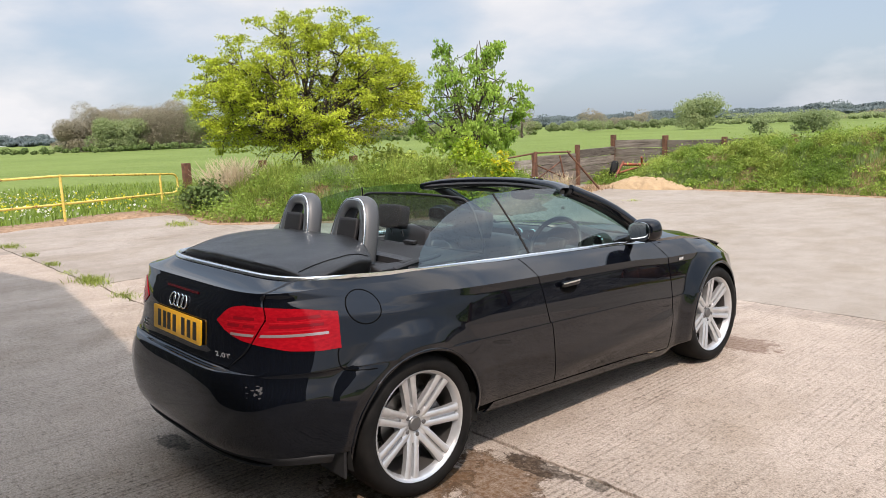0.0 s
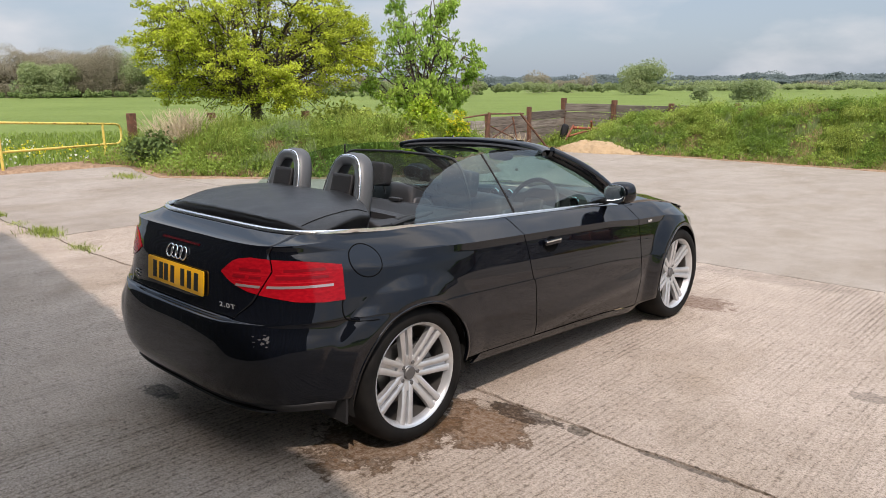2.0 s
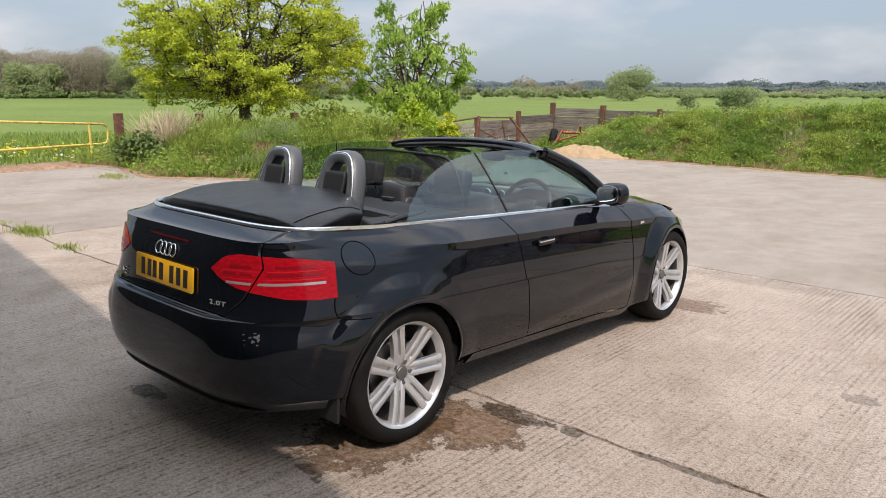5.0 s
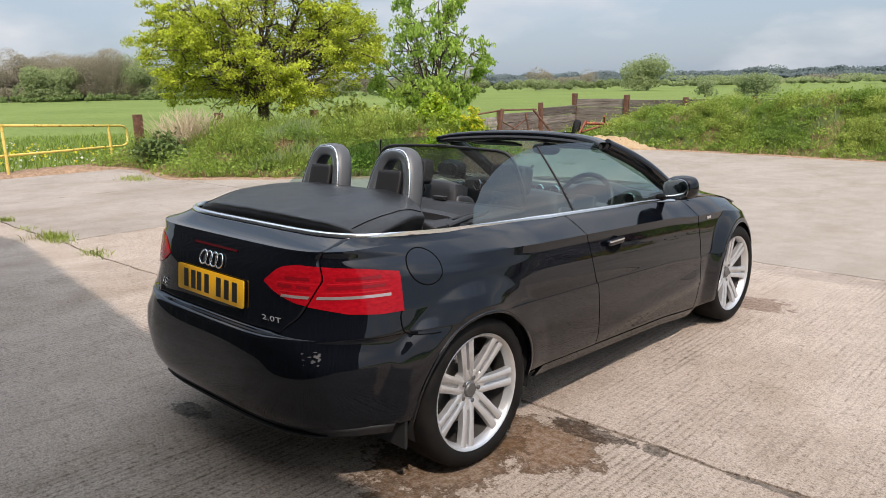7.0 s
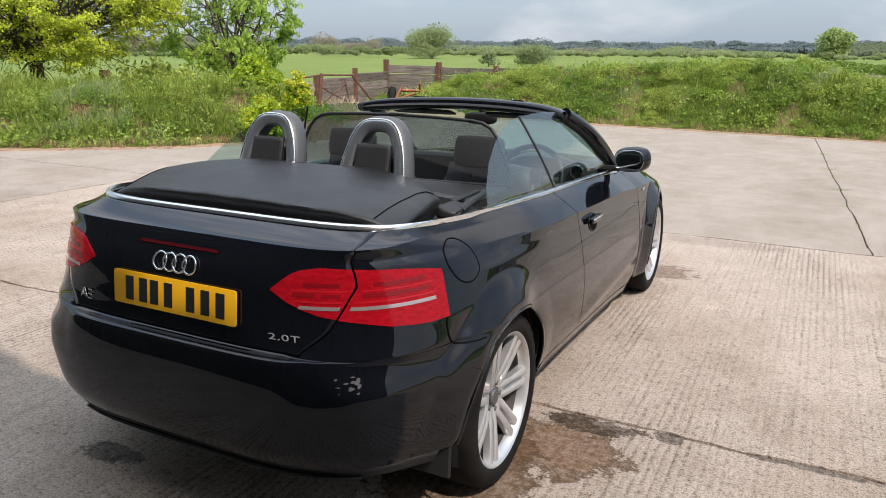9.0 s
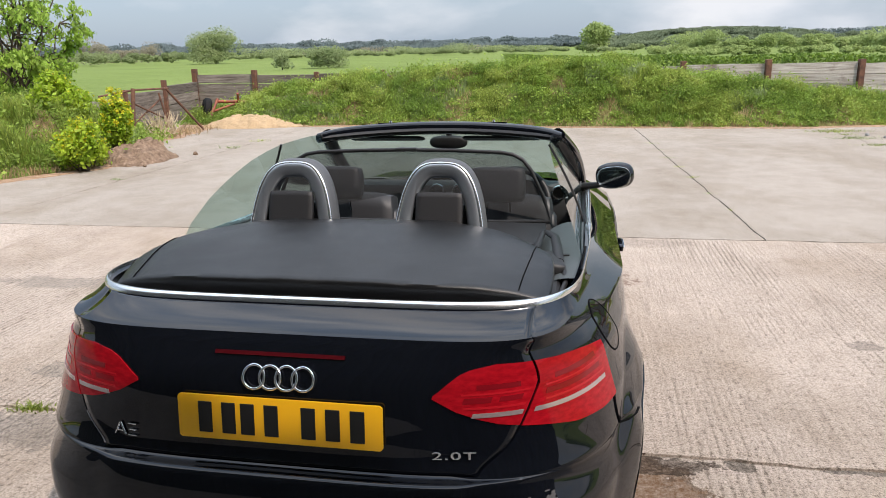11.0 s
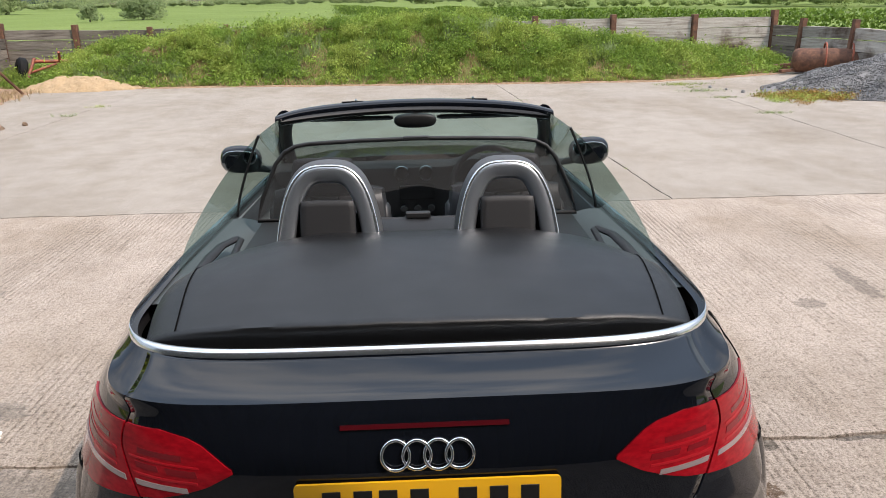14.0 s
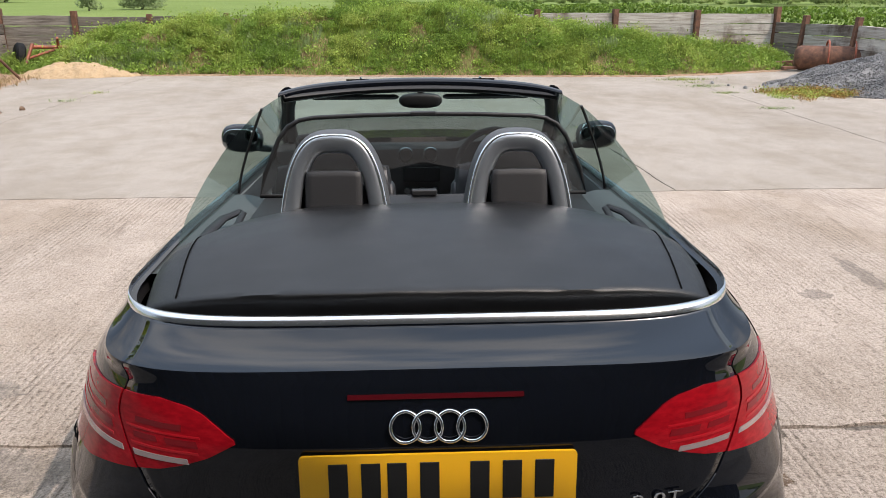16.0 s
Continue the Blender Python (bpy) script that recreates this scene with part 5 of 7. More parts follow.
def build_roof_and_screen(car):
    # folded canvas top
    def canvas(u, t):
        x = 0.622 * u * (1 - 0.03 * t) + 0.018 * u * math.sin(math.pi * t)
        yb = -0.435 + 0.075 * abs(u) ** 3.5
        yf = 0.095 - 0.13 * abs(u) ** 3
        y = yb + (yf - yb) * t
        z = 1.060 + 0.054 * math.sin(min(1.0, t * 1.25) * math.pi / 2) - 0.020 * abs(u) ** 2 - 0.042 * abs(u) ** 6 - 0.012 * max(0.0, t - 0.8) / 0.2
        z += 0.0035 * fbm(x * 5, y * 7, 2.0)
        z += 0.006 * math.exp(-((abs(x) - 0.25) / 0.07) ** 2) * sstep(0.45, 1.0, t)
        return Vector((x, y, z))
    us, ts = lin(-1, 1, 49), lin(0, 1, 29)
    v, f = grid(canvas, us, ts)
    base = len(v)
    loop = list(range(49)) + [49 * j + 48 for j in range(1, 29)] + [49 * 28 + i for i in range(47, -1, -1)] + [49 * j for j in range(27, 0, -1)]
    v2 = []
    for k, d, inn in ((1, 0.007, -0.005), (2, 0.018, -0.003), (3, 0.10, 0.030)):
        for i in loop:
            p = Vector(v[i])
            c = Vector((0, -0.15, p.z))
            to = (c - p).normalized()
            v2.append(p + to * inn + Vector((0, 0, -d)))
    n = len(loop)
    faces = list(f)
    for i in range(n):
        j = (i + 1) % n
        faces.append((loop[j], loop[i], base + i, base + j))
        for k in range(2):
            faces.append((base + k * n + j, base + k * n + i, base + (k + 1) * n + i, base + (k + 1) * n + j))
    soft(part("folded_soft_top", (v + v2, faces), M_FABRIC, car, "black canvas hood folded flat"), 50)
    for s in (1, -1):
        seam = [canvas(s * (0.885 + 0.075 * t ** 2), 0.03 + 0.94 * t) + Vector((0, 0, 0.001)) for t in lin(0, 1, 24)]
        part("seam", tube(seam, 0.0018, 5), M_GAP, car, "stitched seam of the hood")
    # dark well under the canvas
    part("roof_well", bm_box(1.30, 0.62, 0.03, pose(0, -0.10, 0.955), 0.01), M_PLASTIC, car)
    for s in (1, -1):
        # hinge covers beside the canvas
        soft(part("hinge_arm", tube([(s * 0.640, 0.06, 0.985), (s * 0.628, 0.20, 0.998), (s * 0.618, 0.31, 1.0), (s * 0.585, 0.385, 1.0), (s * 0.572, 0.37, 0.998), (s * 0.560, 0.16, 0.990)], [0.016, 0.017, 0.015, 0.013, 0.012, 0.010], 8, False, 0.7), M_PLASTIC, car), 60)
        soft(part("hinge_cover", pillow(0.075, 0.19, 0.040, pose(s * 0.612, 0.06, 0.980, -3, s * 12, s * 8), 0.5), M_PLASTIC, car), 50)
        soft(part("roof_arm", tube([(s * 0.640, -0.26, 0.950), (s * 0.664, -0.10, 0.965), (s * 0.655, 0.02, 0.980)], 0.008, 8), M_PLASTIC, car), 60)
        soft(part("rear_side_trim", grid(lambda u, t: Vector((s * (0.715 - 0.16 * t), -0.1 + 0.95 * u, belt_z(-0.1 + 0.95 * u) - 0.012 + 0.02 * math.sin(math.pi * t) - 0.05 * t)), lin(0, 1, 16), lin(0, 1, 8)), M_SHELF, car), 60)
    # roll hoops
    for s in (1, -1):
        hoop = new("roll_hoop")
        hoop.parent = car
        tagged(hoop, "grey roll hoop with a silver edge and black pad")
        cx = s * 0.253

        def arc(half, top, y0, lean, n=31, z0=0.99):
            pts = []
            for i in range(n):
                a = math.pi * i / (n - 1)
                ca, sa = math.cos(a), math.sin(a)
                px = half * (abs(ca) ** 0.62) * (1 if ca > 0 else -1)
                pz = (top - z0) * (sa ** 0.62)
                pts.append(Vector((cx + px * (1.08 - 0.20 * pz / (top - z0)), y0 + lean * pz, z0 + pz)))
            return pts
        out = arc(0.122, 1.262, 0.10, 0.30)
        soft(part("hoop_shell", tube(out, 0.030, 12, False, 1.6, (0, 1, 0.0)), M_HOOP, hoop), 70)
        soft(part("silver_face", tube(arc(0.119, 1.259, 0.058, 0.30), 0.025, 12, False, 0.42, (0, 1, 0.0)), M_HOOPSILVER, hoop, "satin silver face of the hoop"), 70)
        soft(part("silver_edge", tube(arc(0.1395, 1.281, 0.052, 0.30), 0.0058, 8), M_CHROME, hoop, "bright silver edge"), 70)
        pad = pillow(0.185, 0.07, 0.19, pose(cx, 0.135, 1.055, -16), 0.45)
        soft(part("rear_head_pad", pad, M_LEATHER, hoop), 60)
        soft(part("pad_face", pillow(0.155, 0.02, 0.145, pose(cx, 0.090, 1.122, -16), 0.3), M_PLASTIC, hoop), 60)
    # wind deflector
    dfl = new("wind_deflector")
    dfl.parent = car
    tagged(dfl, "dark mesh wind deflector in a thin black frame")
    outline = []
    rim = [(0.0, 1.250), (0.2, 1.247), (0.38, 1.240), (0.43, 1.232), (0.47, 1.212), (0.505, 1.17), (0.56, 1.05), (0.585, 0.965)]
    for x, z in [(-x, z) for x, z in rim[:0:-1]] + rim:
        outline.append(Vector((x, 0.700 + 0.06 * (z - 0.97), z)))
    soft(part("frame", tube(outline + [Vector((0.0, 0.700, 0.955))], 0.008, 8, True), M_PLASTIC, dfl), 60)
    cen = Vector((0, 0.71, 1.08))
    part("mesh", (outline + [cen], [(i, i + 1, len(outline)) for i in range(len(outline) - 1)]), M_MESH, dfl, "see-through black mesh")
    part("clasp", bm_box(0.09, 0.02, 0.014, pose(0, 0.715, 1.252), 0.003), M_PLASTIC, dfl)
    part("clasp", bm_box(0.09, 0.03, 0.02, pose(0, 0.690, 0.975), 0.003), M_PLASTIC, dfl)
    part("deflector_base", bm_box(1.14, 0.46, 0.012, pose(0, 0.465, 0.955), 0.004), M_PLASTIC, dfl)
    # windscreen frame
    head_y = lambda x: 1.335 + 0.125 * (1 - (x / 0.60) ** 2)

    def header(u, a):
        x = 0.604 * u
        yc, zc = head_y(x) + 0.055 - 0.02 * u ** 8, 1.236 + 0.024 * (1 - u * u) - 0.010 * u ** 8
        ca, sa = math.cos(a), math.sin(a)
        dy = 0.074 * math.copysign(abs(ca) ** 0.7, ca)
        return Vector((x, yc + dy, zc + (0.033 - 0.008 * u ** 8) * math.copysign(abs(sa) ** 0.7, sa) - 0.12 * (0.02 + dy)))
    v, f = grid(header, lin(-1, 1, 61), lin(0, 2 * math.pi, 25))
    hd = soft(part("screen_header", (v, [q[::-1] for q in f]), M_PAINT, car, "black windscreen header rail"), 60)
    seal = [Vector((x, head_y(x) - 0.012, 1.228 + 0.024 * (1 - (x / 0.60) ** 2))) for x in lin(-0.59, 0.59, 31)]
    soft(part("header_seal", tube(seal, 0.020, 8, False, 0.7), M_PLASTIC, hd), 60)
    for s in (1, -1):
        part("latch", bm_box(0.10, 0.028, 0.006, pose(s * 0.28, head_y(0.28) + 0.040, 1.287, -5, 0, -s * 8), 0.002), M_GAP, hd)
        part("latch_pin", bm_cyl(0.008, 0.006, 0.012, 12, pose(s * 0.265, head_y(0.28) + 0.04, 1.292)), M_BADGE, hd, "bright latch pin")
        # pillars
        a, b = Vector((s * 0.592, 1.425, 1.232)), Vector((s * 0.690, 2.09, 0.868))
        pts = [a.lerp(b, t) + Vector((s * 0.022 * math.sin(math.pi * t), 0, 0.030 * math.sin(math.pi * t))) for t in lin(-0.02, 1, 20)]
        soft(part("screen_pillar", tube(pts, [0.034 + 0.012 * t for t in lin(0, 1, 20)], 12, False, 0.72, (s * 0.8, 0.3, 0.8)), M_PAINT, car), 60)
        ins = [p + Vector((-s * 0.022, -0.022, -0.008)) for p in pts]
        soft(part("pillar_trim", tube(ins, 0.031, 8), M_PLASTIC, car), 60)
        # sun visor
        part("sun_visor", pillow(0.40, 0.10, 0.014, pose(s * 0.30, head_y(0.29) + 0.085, 1.205, -14), 0.4), M_PLASTIC, car)

    def screen(u, t):
        top = Vector((0.580 * u, head_y(0.580 * u) + 0.11, 1.238 + 0.024 * (1 - u * u)))
        low = Vector((0.70 * u, 2.02 + 0.17 * (1 - u * u), 0.875 + 0.02 * (1 - u * u)))
        p = top.lerp(low, t)
        p.z += 0.035 * math.sin(math.pi * t)
        return p
    g = soft(part("windscreen", grid(screen, lin(-1, 1, 25), lin(0, 1, 13)), M_GLASS, car, "clear laminated windscreen"), 80)
    g.visible_shadow = False
    # interior mirror
    soft(part("interior_mirror", pillow(0.205, 0.045, 0.072, pose(0, 1.66, 1.168, 8), 0.92), M_PLASTIC, car, "black oval interior mirror"), 60)
    soft(part("mirror_stalk", tube([(0, 1.685, 1.18), (0, 1.66, 1.225)], 0.016, 8), M_PLASTIC, car), 60)
    # side glass
    for s in (1, -1):
        def side(y, t):
            zb = belt_z(y) - 0.02
            k = sstep(0.25, 0.92, y) * (1 - sstep(0.92, 1.5, y))
            top = table([(0.15, 0.985), (0.185, 1.05), (0.28, 1.128), (0.40, 1.187), (0.515, 1.226), (0.65, 1.250), (0.80, 1.263), (1.1, 1.264), (1.38, 1.244), (1.46, 1.222), (1.60, 1.155), (1.80, 1.045), (2.02, 0.905)], y - 0.12 * k)
            z = zb + (max(top, zb + 0.002) - zb) * t
            return Vector((s * (0.712 - 0.150 * ((z - zb) / 0.36) ** 1.25), y - 0.12 * k * (z - zb) / 0.32, z))
        ga = soft(part("quarter_window", grid(side, [0.15, 0.165, 0.185, 0.23, 0.28, 0.34, 0.40, 0.46, 0.53, 0.60, 0.68, 0.76, 0.84, 0.905], lin(0, 1, 9)), M_GLASS, car, "green-tinted quarter glass"), 80)
        ga.visible_shadow = False
        gb = soft(part("door_window", grid(side, [0.925, 0.98, 1.04, 1.1, 1.2, 1.3, 1.38, 1.46, 1.53, 1.60, 1.7, 1.80, 1.92, 2.01], lin(0, 1, 9)), M_GLASS, car, "green-tinted door glass"), 80)
        gb.visible_shadow = False
        soft(part("glass_divider", tube([side(0.915, t) for t in lin(0, 1, 9)], 0.0055, 6), M_PLASTIC, car), 60)
        # door mirror
        mir = new("door_mirror")
        mir.parent = car
        tagged(mir, "black door mirror on a short arm")
        soft(part("mirror_shell", pillow(0.200, 0.125, 0.138, pose(s * 0.872, 1.742, 0.982, 0, -s * 6, -s * 14), 0.93), M_PAINT, mir), 60)
        soft(part("mirror_glass", pillow(0.176, 0.012, 0.112, pose(s * 0.864, 1.680, 0.982, 0, -s * 6, -s * 14), 0.92), M_MIRROR, mir, "silvered mirror glass"), 60)
        soft(part("mirror_arm", tube([(s * 0.70, 1.83, 0.905), (s * 0.77, 1.79, 0.92), (s * 0.82, 1.76, 0.935)], [0.034, 0.028, 0.03], 10, False, 0.6), M_PLASTIC, mir), 60)


def build_interior(car):
    # door cards
    for s in (1, -1):
        def card(u, t):
            y = 0.30 + 1.75 * u
            zb = belt_z(y) - 0.018
            return Vector((s * (0.702 - 0.045 * sstep(0, 0.25, t) - 0.02 * sstep(0.4, 0.55, t)), y, zb - 0.60 * t))
        soft(part("door_card", grid(card, lin(0, 1, 16), lin(0, 1, 14)), M_DOORTRIM, car, "grey inner door trim"), 60)
        soft(part("arm_rest", pillow(0.07, 0.55, 0.07, pose(s * 0.655, 1.15, 0.70), 0.4), M_LEATHER, car), 60)
    part("cabin_floor", bm_box(1.36, 2.2, 0.02, pose(0, 1.0, 0.315)), M_PLASTIC, car)
    part("rear_bulkhead", bm_box(1.34, 0.04, 0.66, pose(0, 0.16, 0.64, -10)), M_PLASTIC, car)
    part("rear_bench", pillow(1.20, 0.42, 0.20, pose(0, 0.42, 0.50), 0.35), M_LEATHER, car)
    part("rear_backrest", pillow(1.16, 0.13, 0.58, pose(0, 0.21, 0.72, -12), 0.35), M_LEATHER, car)
    for s in (1, -1):
        seat = new("front_seat")
        seat.parent = car
        tagged(seat, "black leather front seat with a headrest")
        x = s * 0.355
        soft(part("seat_cushion", pillow(0.50, 0.52, 0.18, pose(x, 1.25, 0.52, 4), 0.4), M_LEATHER, seat), 60)
        soft(part("backrest", pillow(0.47, 0.13, 0.56, pose(x, 0.955, 0.745, -16), 0.42), M_LEATHER, seat), 60)
        for k in (1, -1):
            soft(part("side_bolster", pillow(0.09, 0.17, 0.42, pose(x + k * 0.20, 0.985, 0.735, -16), 0.6), M_LEATHER, seat), 60)
        soft(part("headrest", pillow(0.235, 0.09, 0.15, pose(x, 0.855, 1.085, -12), 0.6), M_LEATHER, seat), 60)
        for k in (0.05, -0.05):
            part("headrest_post", tube([(x + k, 0.862, 1.05), (x + k, 0.885, 0.96)], 0.006, 8), M_BADGE, seat)
    # dashboard
    prof = [(2.12, 0.86), (1.95, 0.915), (1.80, 0.935), (1.735, 0.938), (1.708, 0.925), (1.700, 0.90), (1.705, 0.80), (1.73, 0.70), (1.80, 0.56), (1.9, 0.42)]

    def dash(u, k):
        i = int(k)
        y, z = prof[i]
        x = 0.70 * u
        if i in (2, 3, 4):
            z += 0.045 * math.exp(-((x - 0.35) / 0.15) ** 4)
            y -= 0.035 * math.exp(-((x - 0.35) / 0.15) ** 4)
        y -= 0.03 * u * u * (1 if i > 2 else 0)
        return Vector((x, y, z))
    soft(part("dashboard", grid(dash, lin(-1, 1, 57), range(len(prof))), M_DASH, car, "black padded dashboard"), 45)
    for x in (-0.076, 0.046, 0.585, -0.585):
        v, f = lathe([(0.028, 0.004), (0.031, 0.010), (0.037, 0.010), (0.040, 0.0)], 28)
        mm = pose(x, 1.698 - 0.03 * (x / 0.7) ** 2, 0.898, 0, 0, -90)
        vent = soft(part("air_vent", ([mm @ Vector(p) for p in v], f), M_CHROME, car, "round vent with a silver ring"), 40)
        part("vent_core", bm_cyl(0.029, 0.026, 0.012, 24, mm @ pose(0, 0, 0, 0, 90)), M_GAP, vent)
    soft(part("centre_console", pillow(0.24, 0.95, 0.34, pose(0, 1.42, 0.50), 0.3), M_DASH, car), 60)
    part("radio", bm_box(0.18, 0.012, 0.075, pose(0, 1.700, 0.80), 0.004), M_PLASTIC, car)
    for x in (-0.07, 0.0, 0.07):
        part("heater_knob", bm_cyl(0.018, 0.016, 0.02, 20, pose(x, 1.70, 0.715, 90), 0.002), M_DASH, car)
    soft(part("gear_lever", tube([(0, 1.45, 0.66), (0, 1.43, 0.76)], [0.012, 0.024], 10), M_LEATHER, car), 60)
    # steering wheel on the right-hand side
    sw = new("steering_wheel")
    sw.parent = car
    tagged(sw, "black leather three-spoke steering wheel")
    cm = pose(0.355, 1.55, 0.865, 66, 0, 0)
    ring = [cm @ Vector((0.183 * math.cos(a), 0.183 * math.sin(a), 0)) for a in [2 * math.pi * k / 48 for k in range(48)]]
    soft(part("wheel_rim", tube(ring, 0.0155, 10, True), M_LEATHER, sw), 60)
    soft(part("boss", pillow(0.15, 0.13, 0.06, cm @ pose(0, -0.005, -0.015), 0.6), M_PLASTIC, sw), 60)
    for a in (0, 180, 270):
        r = radians(a)
        soft(part("wheel_spoke", tube([cm @ Vector((0.05 * math.cos(r), 0.05 * math.sin(r), -0.01)), cm @ Vector((0.18 * math.cos(r), 0.18 * math.sin(r), 0))], [0.026, 0.015], 8, False, 0.35, tuple(cm.to_3x3() @ Vector((0, 0, 1)))), M_HUB, sw), 60)
    part("steering_column", tube([cm @ Vector((0, 0, -0.03)), cm @ Vector((0, 0, -0.26))], 0.04, 12), M_PLASTIC, sw)


car = empty("car", "glossy black convertible car with its soft top folded down", "car")
build_body(car)
build_wheels(car)
build_underside(car)
build_side_details(car)
build_lamps(car)
build_rear_badges(car)
build_trims(car)
build_roof_and_screen(car)
build_interior(car)

# ---- plants: helpers ----
def quick_mesh(name, verts, faces_flat, per, material):
    """A mesh from arrays: verts n x 3, and faces of per corners each."""
    me = bpy.data.meshes.new(name)
    nf = len(faces_flat) // per
    me.vertices.add(len(verts))
    me.vertices.foreach_set("co", np.asarray(verts, dtype=np.float32).ravel())
    me.loops.add(len(faces_flat))
    me.loops.foreach_set("vertex_index", np.asarray(faces_flat, dtype=np.int32))
    me.polygons.add(nf)
    me.polygons.foreach_set("loop_start", np.arange(0, nf * per, per, dtype=np.int32))
    me.polygons.foreach_set("loop_total", np.full(nf, per, dtype=np.int32))
    me.materials.append(material)
    me.update(calc_edges=True)
    me.validate()
    return me


def blade_mesh(name, pts, height, width, material, seed, lean=0.5, clump=0.0):
    """Bent grass blades, three triangles each, at the points pts (n x 3)."""
    rng = np.random.default_rng(seed)
    pts = np.asarray(pts)
    n = len(pts)
    az = rng.uniform(0, 2 * np.pi, n)
    h = height * rng.uniform(0.45, 1.25, n)
    if clump:
        h *= np.clip(1 + clump * np_fbm(pts[:, 0], pts[:, 1], clump * 1.6, 13.0), 0.35, 2.2)
    w = width * rng.uniform(0.6, 1.3, n)
    ln = lean * rng.uniform(0.1, 1.0, n) * h
    d = np.stack([np.cos(az), np.sin(az), np.zeros(n)], 1)
    s = np.stack([-np.sin(az), np.cos(az), np.zeros(n)], 1)
    tw = rng.uniform(-0.9, 0.9, n)[:, None]
    s = s * np.cos(tw) + d * np.sin(tw)
    up = np.array([0, 0, 1.0])
    mid = pts + d * (ln * 0.3)[:, None] + up * (h * 0.6)[:, None]
    tip = pts + d * ln[:, None] + up * h[:, None]
    v = np.empty((n, 5, 3))
    v[:, 0], v[:, 1] = pts - s * w[:, None] / 2, pts + s * w[:, None] / 2
    v[:, 2], v[:, 3] = mid - s * w[:, None] * 0.42, mid + s * w[:, None] * 0.42
    v[:, 4] = tip
    base = np.arange(n)[:, None] * 5
    tris = (base + np.array([[0, 1, 3, 0, 3, 2, 2, 3, 4]])).ravel()
    return quick_mesh(name, v.reshape(-1, 3), tris, 3, material)


def leaf_mesh(name, pts, size, material, seed, droop=0.0, long=1.5, jitter=0.4, facing=None, loose=0.7):
    """Folded leaves of two triangles each at the points pts."""
    rng = np.random.default_rng(seed)
    pts = np.asarray(pts)
    n = len(pts)
    a = rng.normal(size=(n, 3))
    a[:, 2] -= droop * 2
    a /= np.linalg.norm(a, axis=1)[:, None]
    b = rng.normal(size=(n, 3))
    if facing is not None:
        # leaves turned outwards and to the light
        c = facing / (np.linalg.norm(facing, axis=1)[:, None] + 1e-9) + rng.normal(size=(n, 3)) * loose
        b = np.cross(c, a)
    b -= a * (a * b).sum(1)[:, None]
    b /= np.linalg.norm(b, axis=1)[:, None] + 1e-9
    c = np.cross(a, b)
    sz = (size * rng.uniform(1 - jitter, 1 + jitter, n))[:, None]
    v = np.empty((n, 4, 3))
    v[:, 0] = pts - a * sz * 0.5 * long
    v[:, 1] = pts + b * sz * 0.5 + c * sz * 0.12
    v[:, 2] = pts + a * sz * 0.5 * long
    v[:, 3] = pts - b * sz * 0.5 + c * sz * 0.12
    base = np.arange(n)[:, None] * 4
    tris = (base + np.array([[0, 1, 2, 0, 2, 3]])).ravel()
    return quick_mesh(name, v.reshape(-1, 3), tris, 3, material)


def stuff(name, me, label, category):
    return tagged(new(name, me), label, category, kind="stuff")


def inside_poly(x, y, poly):
    c = np.zeros(len(x), bool)
    n = len(poly)
    for i in range(n):
        (ax, ay), (bx, by) = poly[i], poly[(i + 1) % n]
        cond = (ay > y) != (by > y)
        with np.errstate(divide="ignore", invalid="ignore"):
            c ^= cond & (x < (bx - ax) * (y - ay) / (by - ay + 1e-12) + ax)
    return c


def poly_dist(x, y, line):
    d = np.full(len(x), 1e9)
    for (ax, ay), (bx, by) in zip(line, line[1:]):
        ex, ey = bx - ax, by - ay
        t = np.clip(((x - ax) * ex + (y - ay) * ey) / (ex * ex + ey * ey), 0, 1)
        d = np.minimum(d, np.hypot(x - ax - t * ex, y - ay - t * ey))
    return d


def np_sstep(a, b, x):
    t = np.clip((x - a) / (b - a), 0, 1)
    return t * t * (3 - 2 * t)


def np_fbm(x, y, s, seed=0.0):
    return np.array([noise.fractal(Vector((a * s + seed, b * s, seed)), 1.0, 2.0, 4) for a, b in zip(np.atleast_1d(x), np.atleast_1d(y))])


# ---- grassy banks ----
RIGHT_EDGE = [(-9.4, 15.0), (-7.0, 14.75), (-4.3, 14.6), (-1.0, 14.25), (2.0, 13.95), (5.0, 13.75), (6.3, 14.0), (8.6, 14.9)]
RIGHT_POLY = RIGHT_EDGE + [(8.8, 16.5), (-9.6, 17.3)]
LEFT_EDGE = [(-14.6, 4.3), (-12.6, 4.75), (-10.4, 4.35), (-9.0, 5.35), (-7.6, 6.5), (-7.25, 7.2), (-6.85, 8.0), (-6.75, 9.0), (-7.3, 10.4), (-8.4, 12.2)]
LEFT_POLY = LEFT_EDGE + [(-9.1, 12.4), (-9.2, 10.3), (-10.8, 8.4), (-12.4, 9.1), (-13.6, 7.2), (-14.4, 5.4)]


def right_top(x):
    return np.interp(x, [-9.6, -8.7, -6.8, -4.7, -2.2, 1.2, 2.3, 3.4, 5.1, 7.2, 8.8], [0.05, 0.30, 0.76, 0.90, 1.12, 1.16, 1.0, 0.80, 0.58, 0.32, 0.2])


def right_height(x, y):
    d = poly_dist(x, y, RIGHT_EDGE)
    z = right_top(x) * np_sstep(-0.05, 1.5, d)
    z = z * (1 + 0.20 * np_fbm(x, y, 0.9, 3.0)) + 0.14 * np_fbm(x, y, 2.1, 7.0) * np_sstep(0, 0.5, d)
    return np.where(inside_poly(x, y, RIGHT_POLY), z, -0.05)


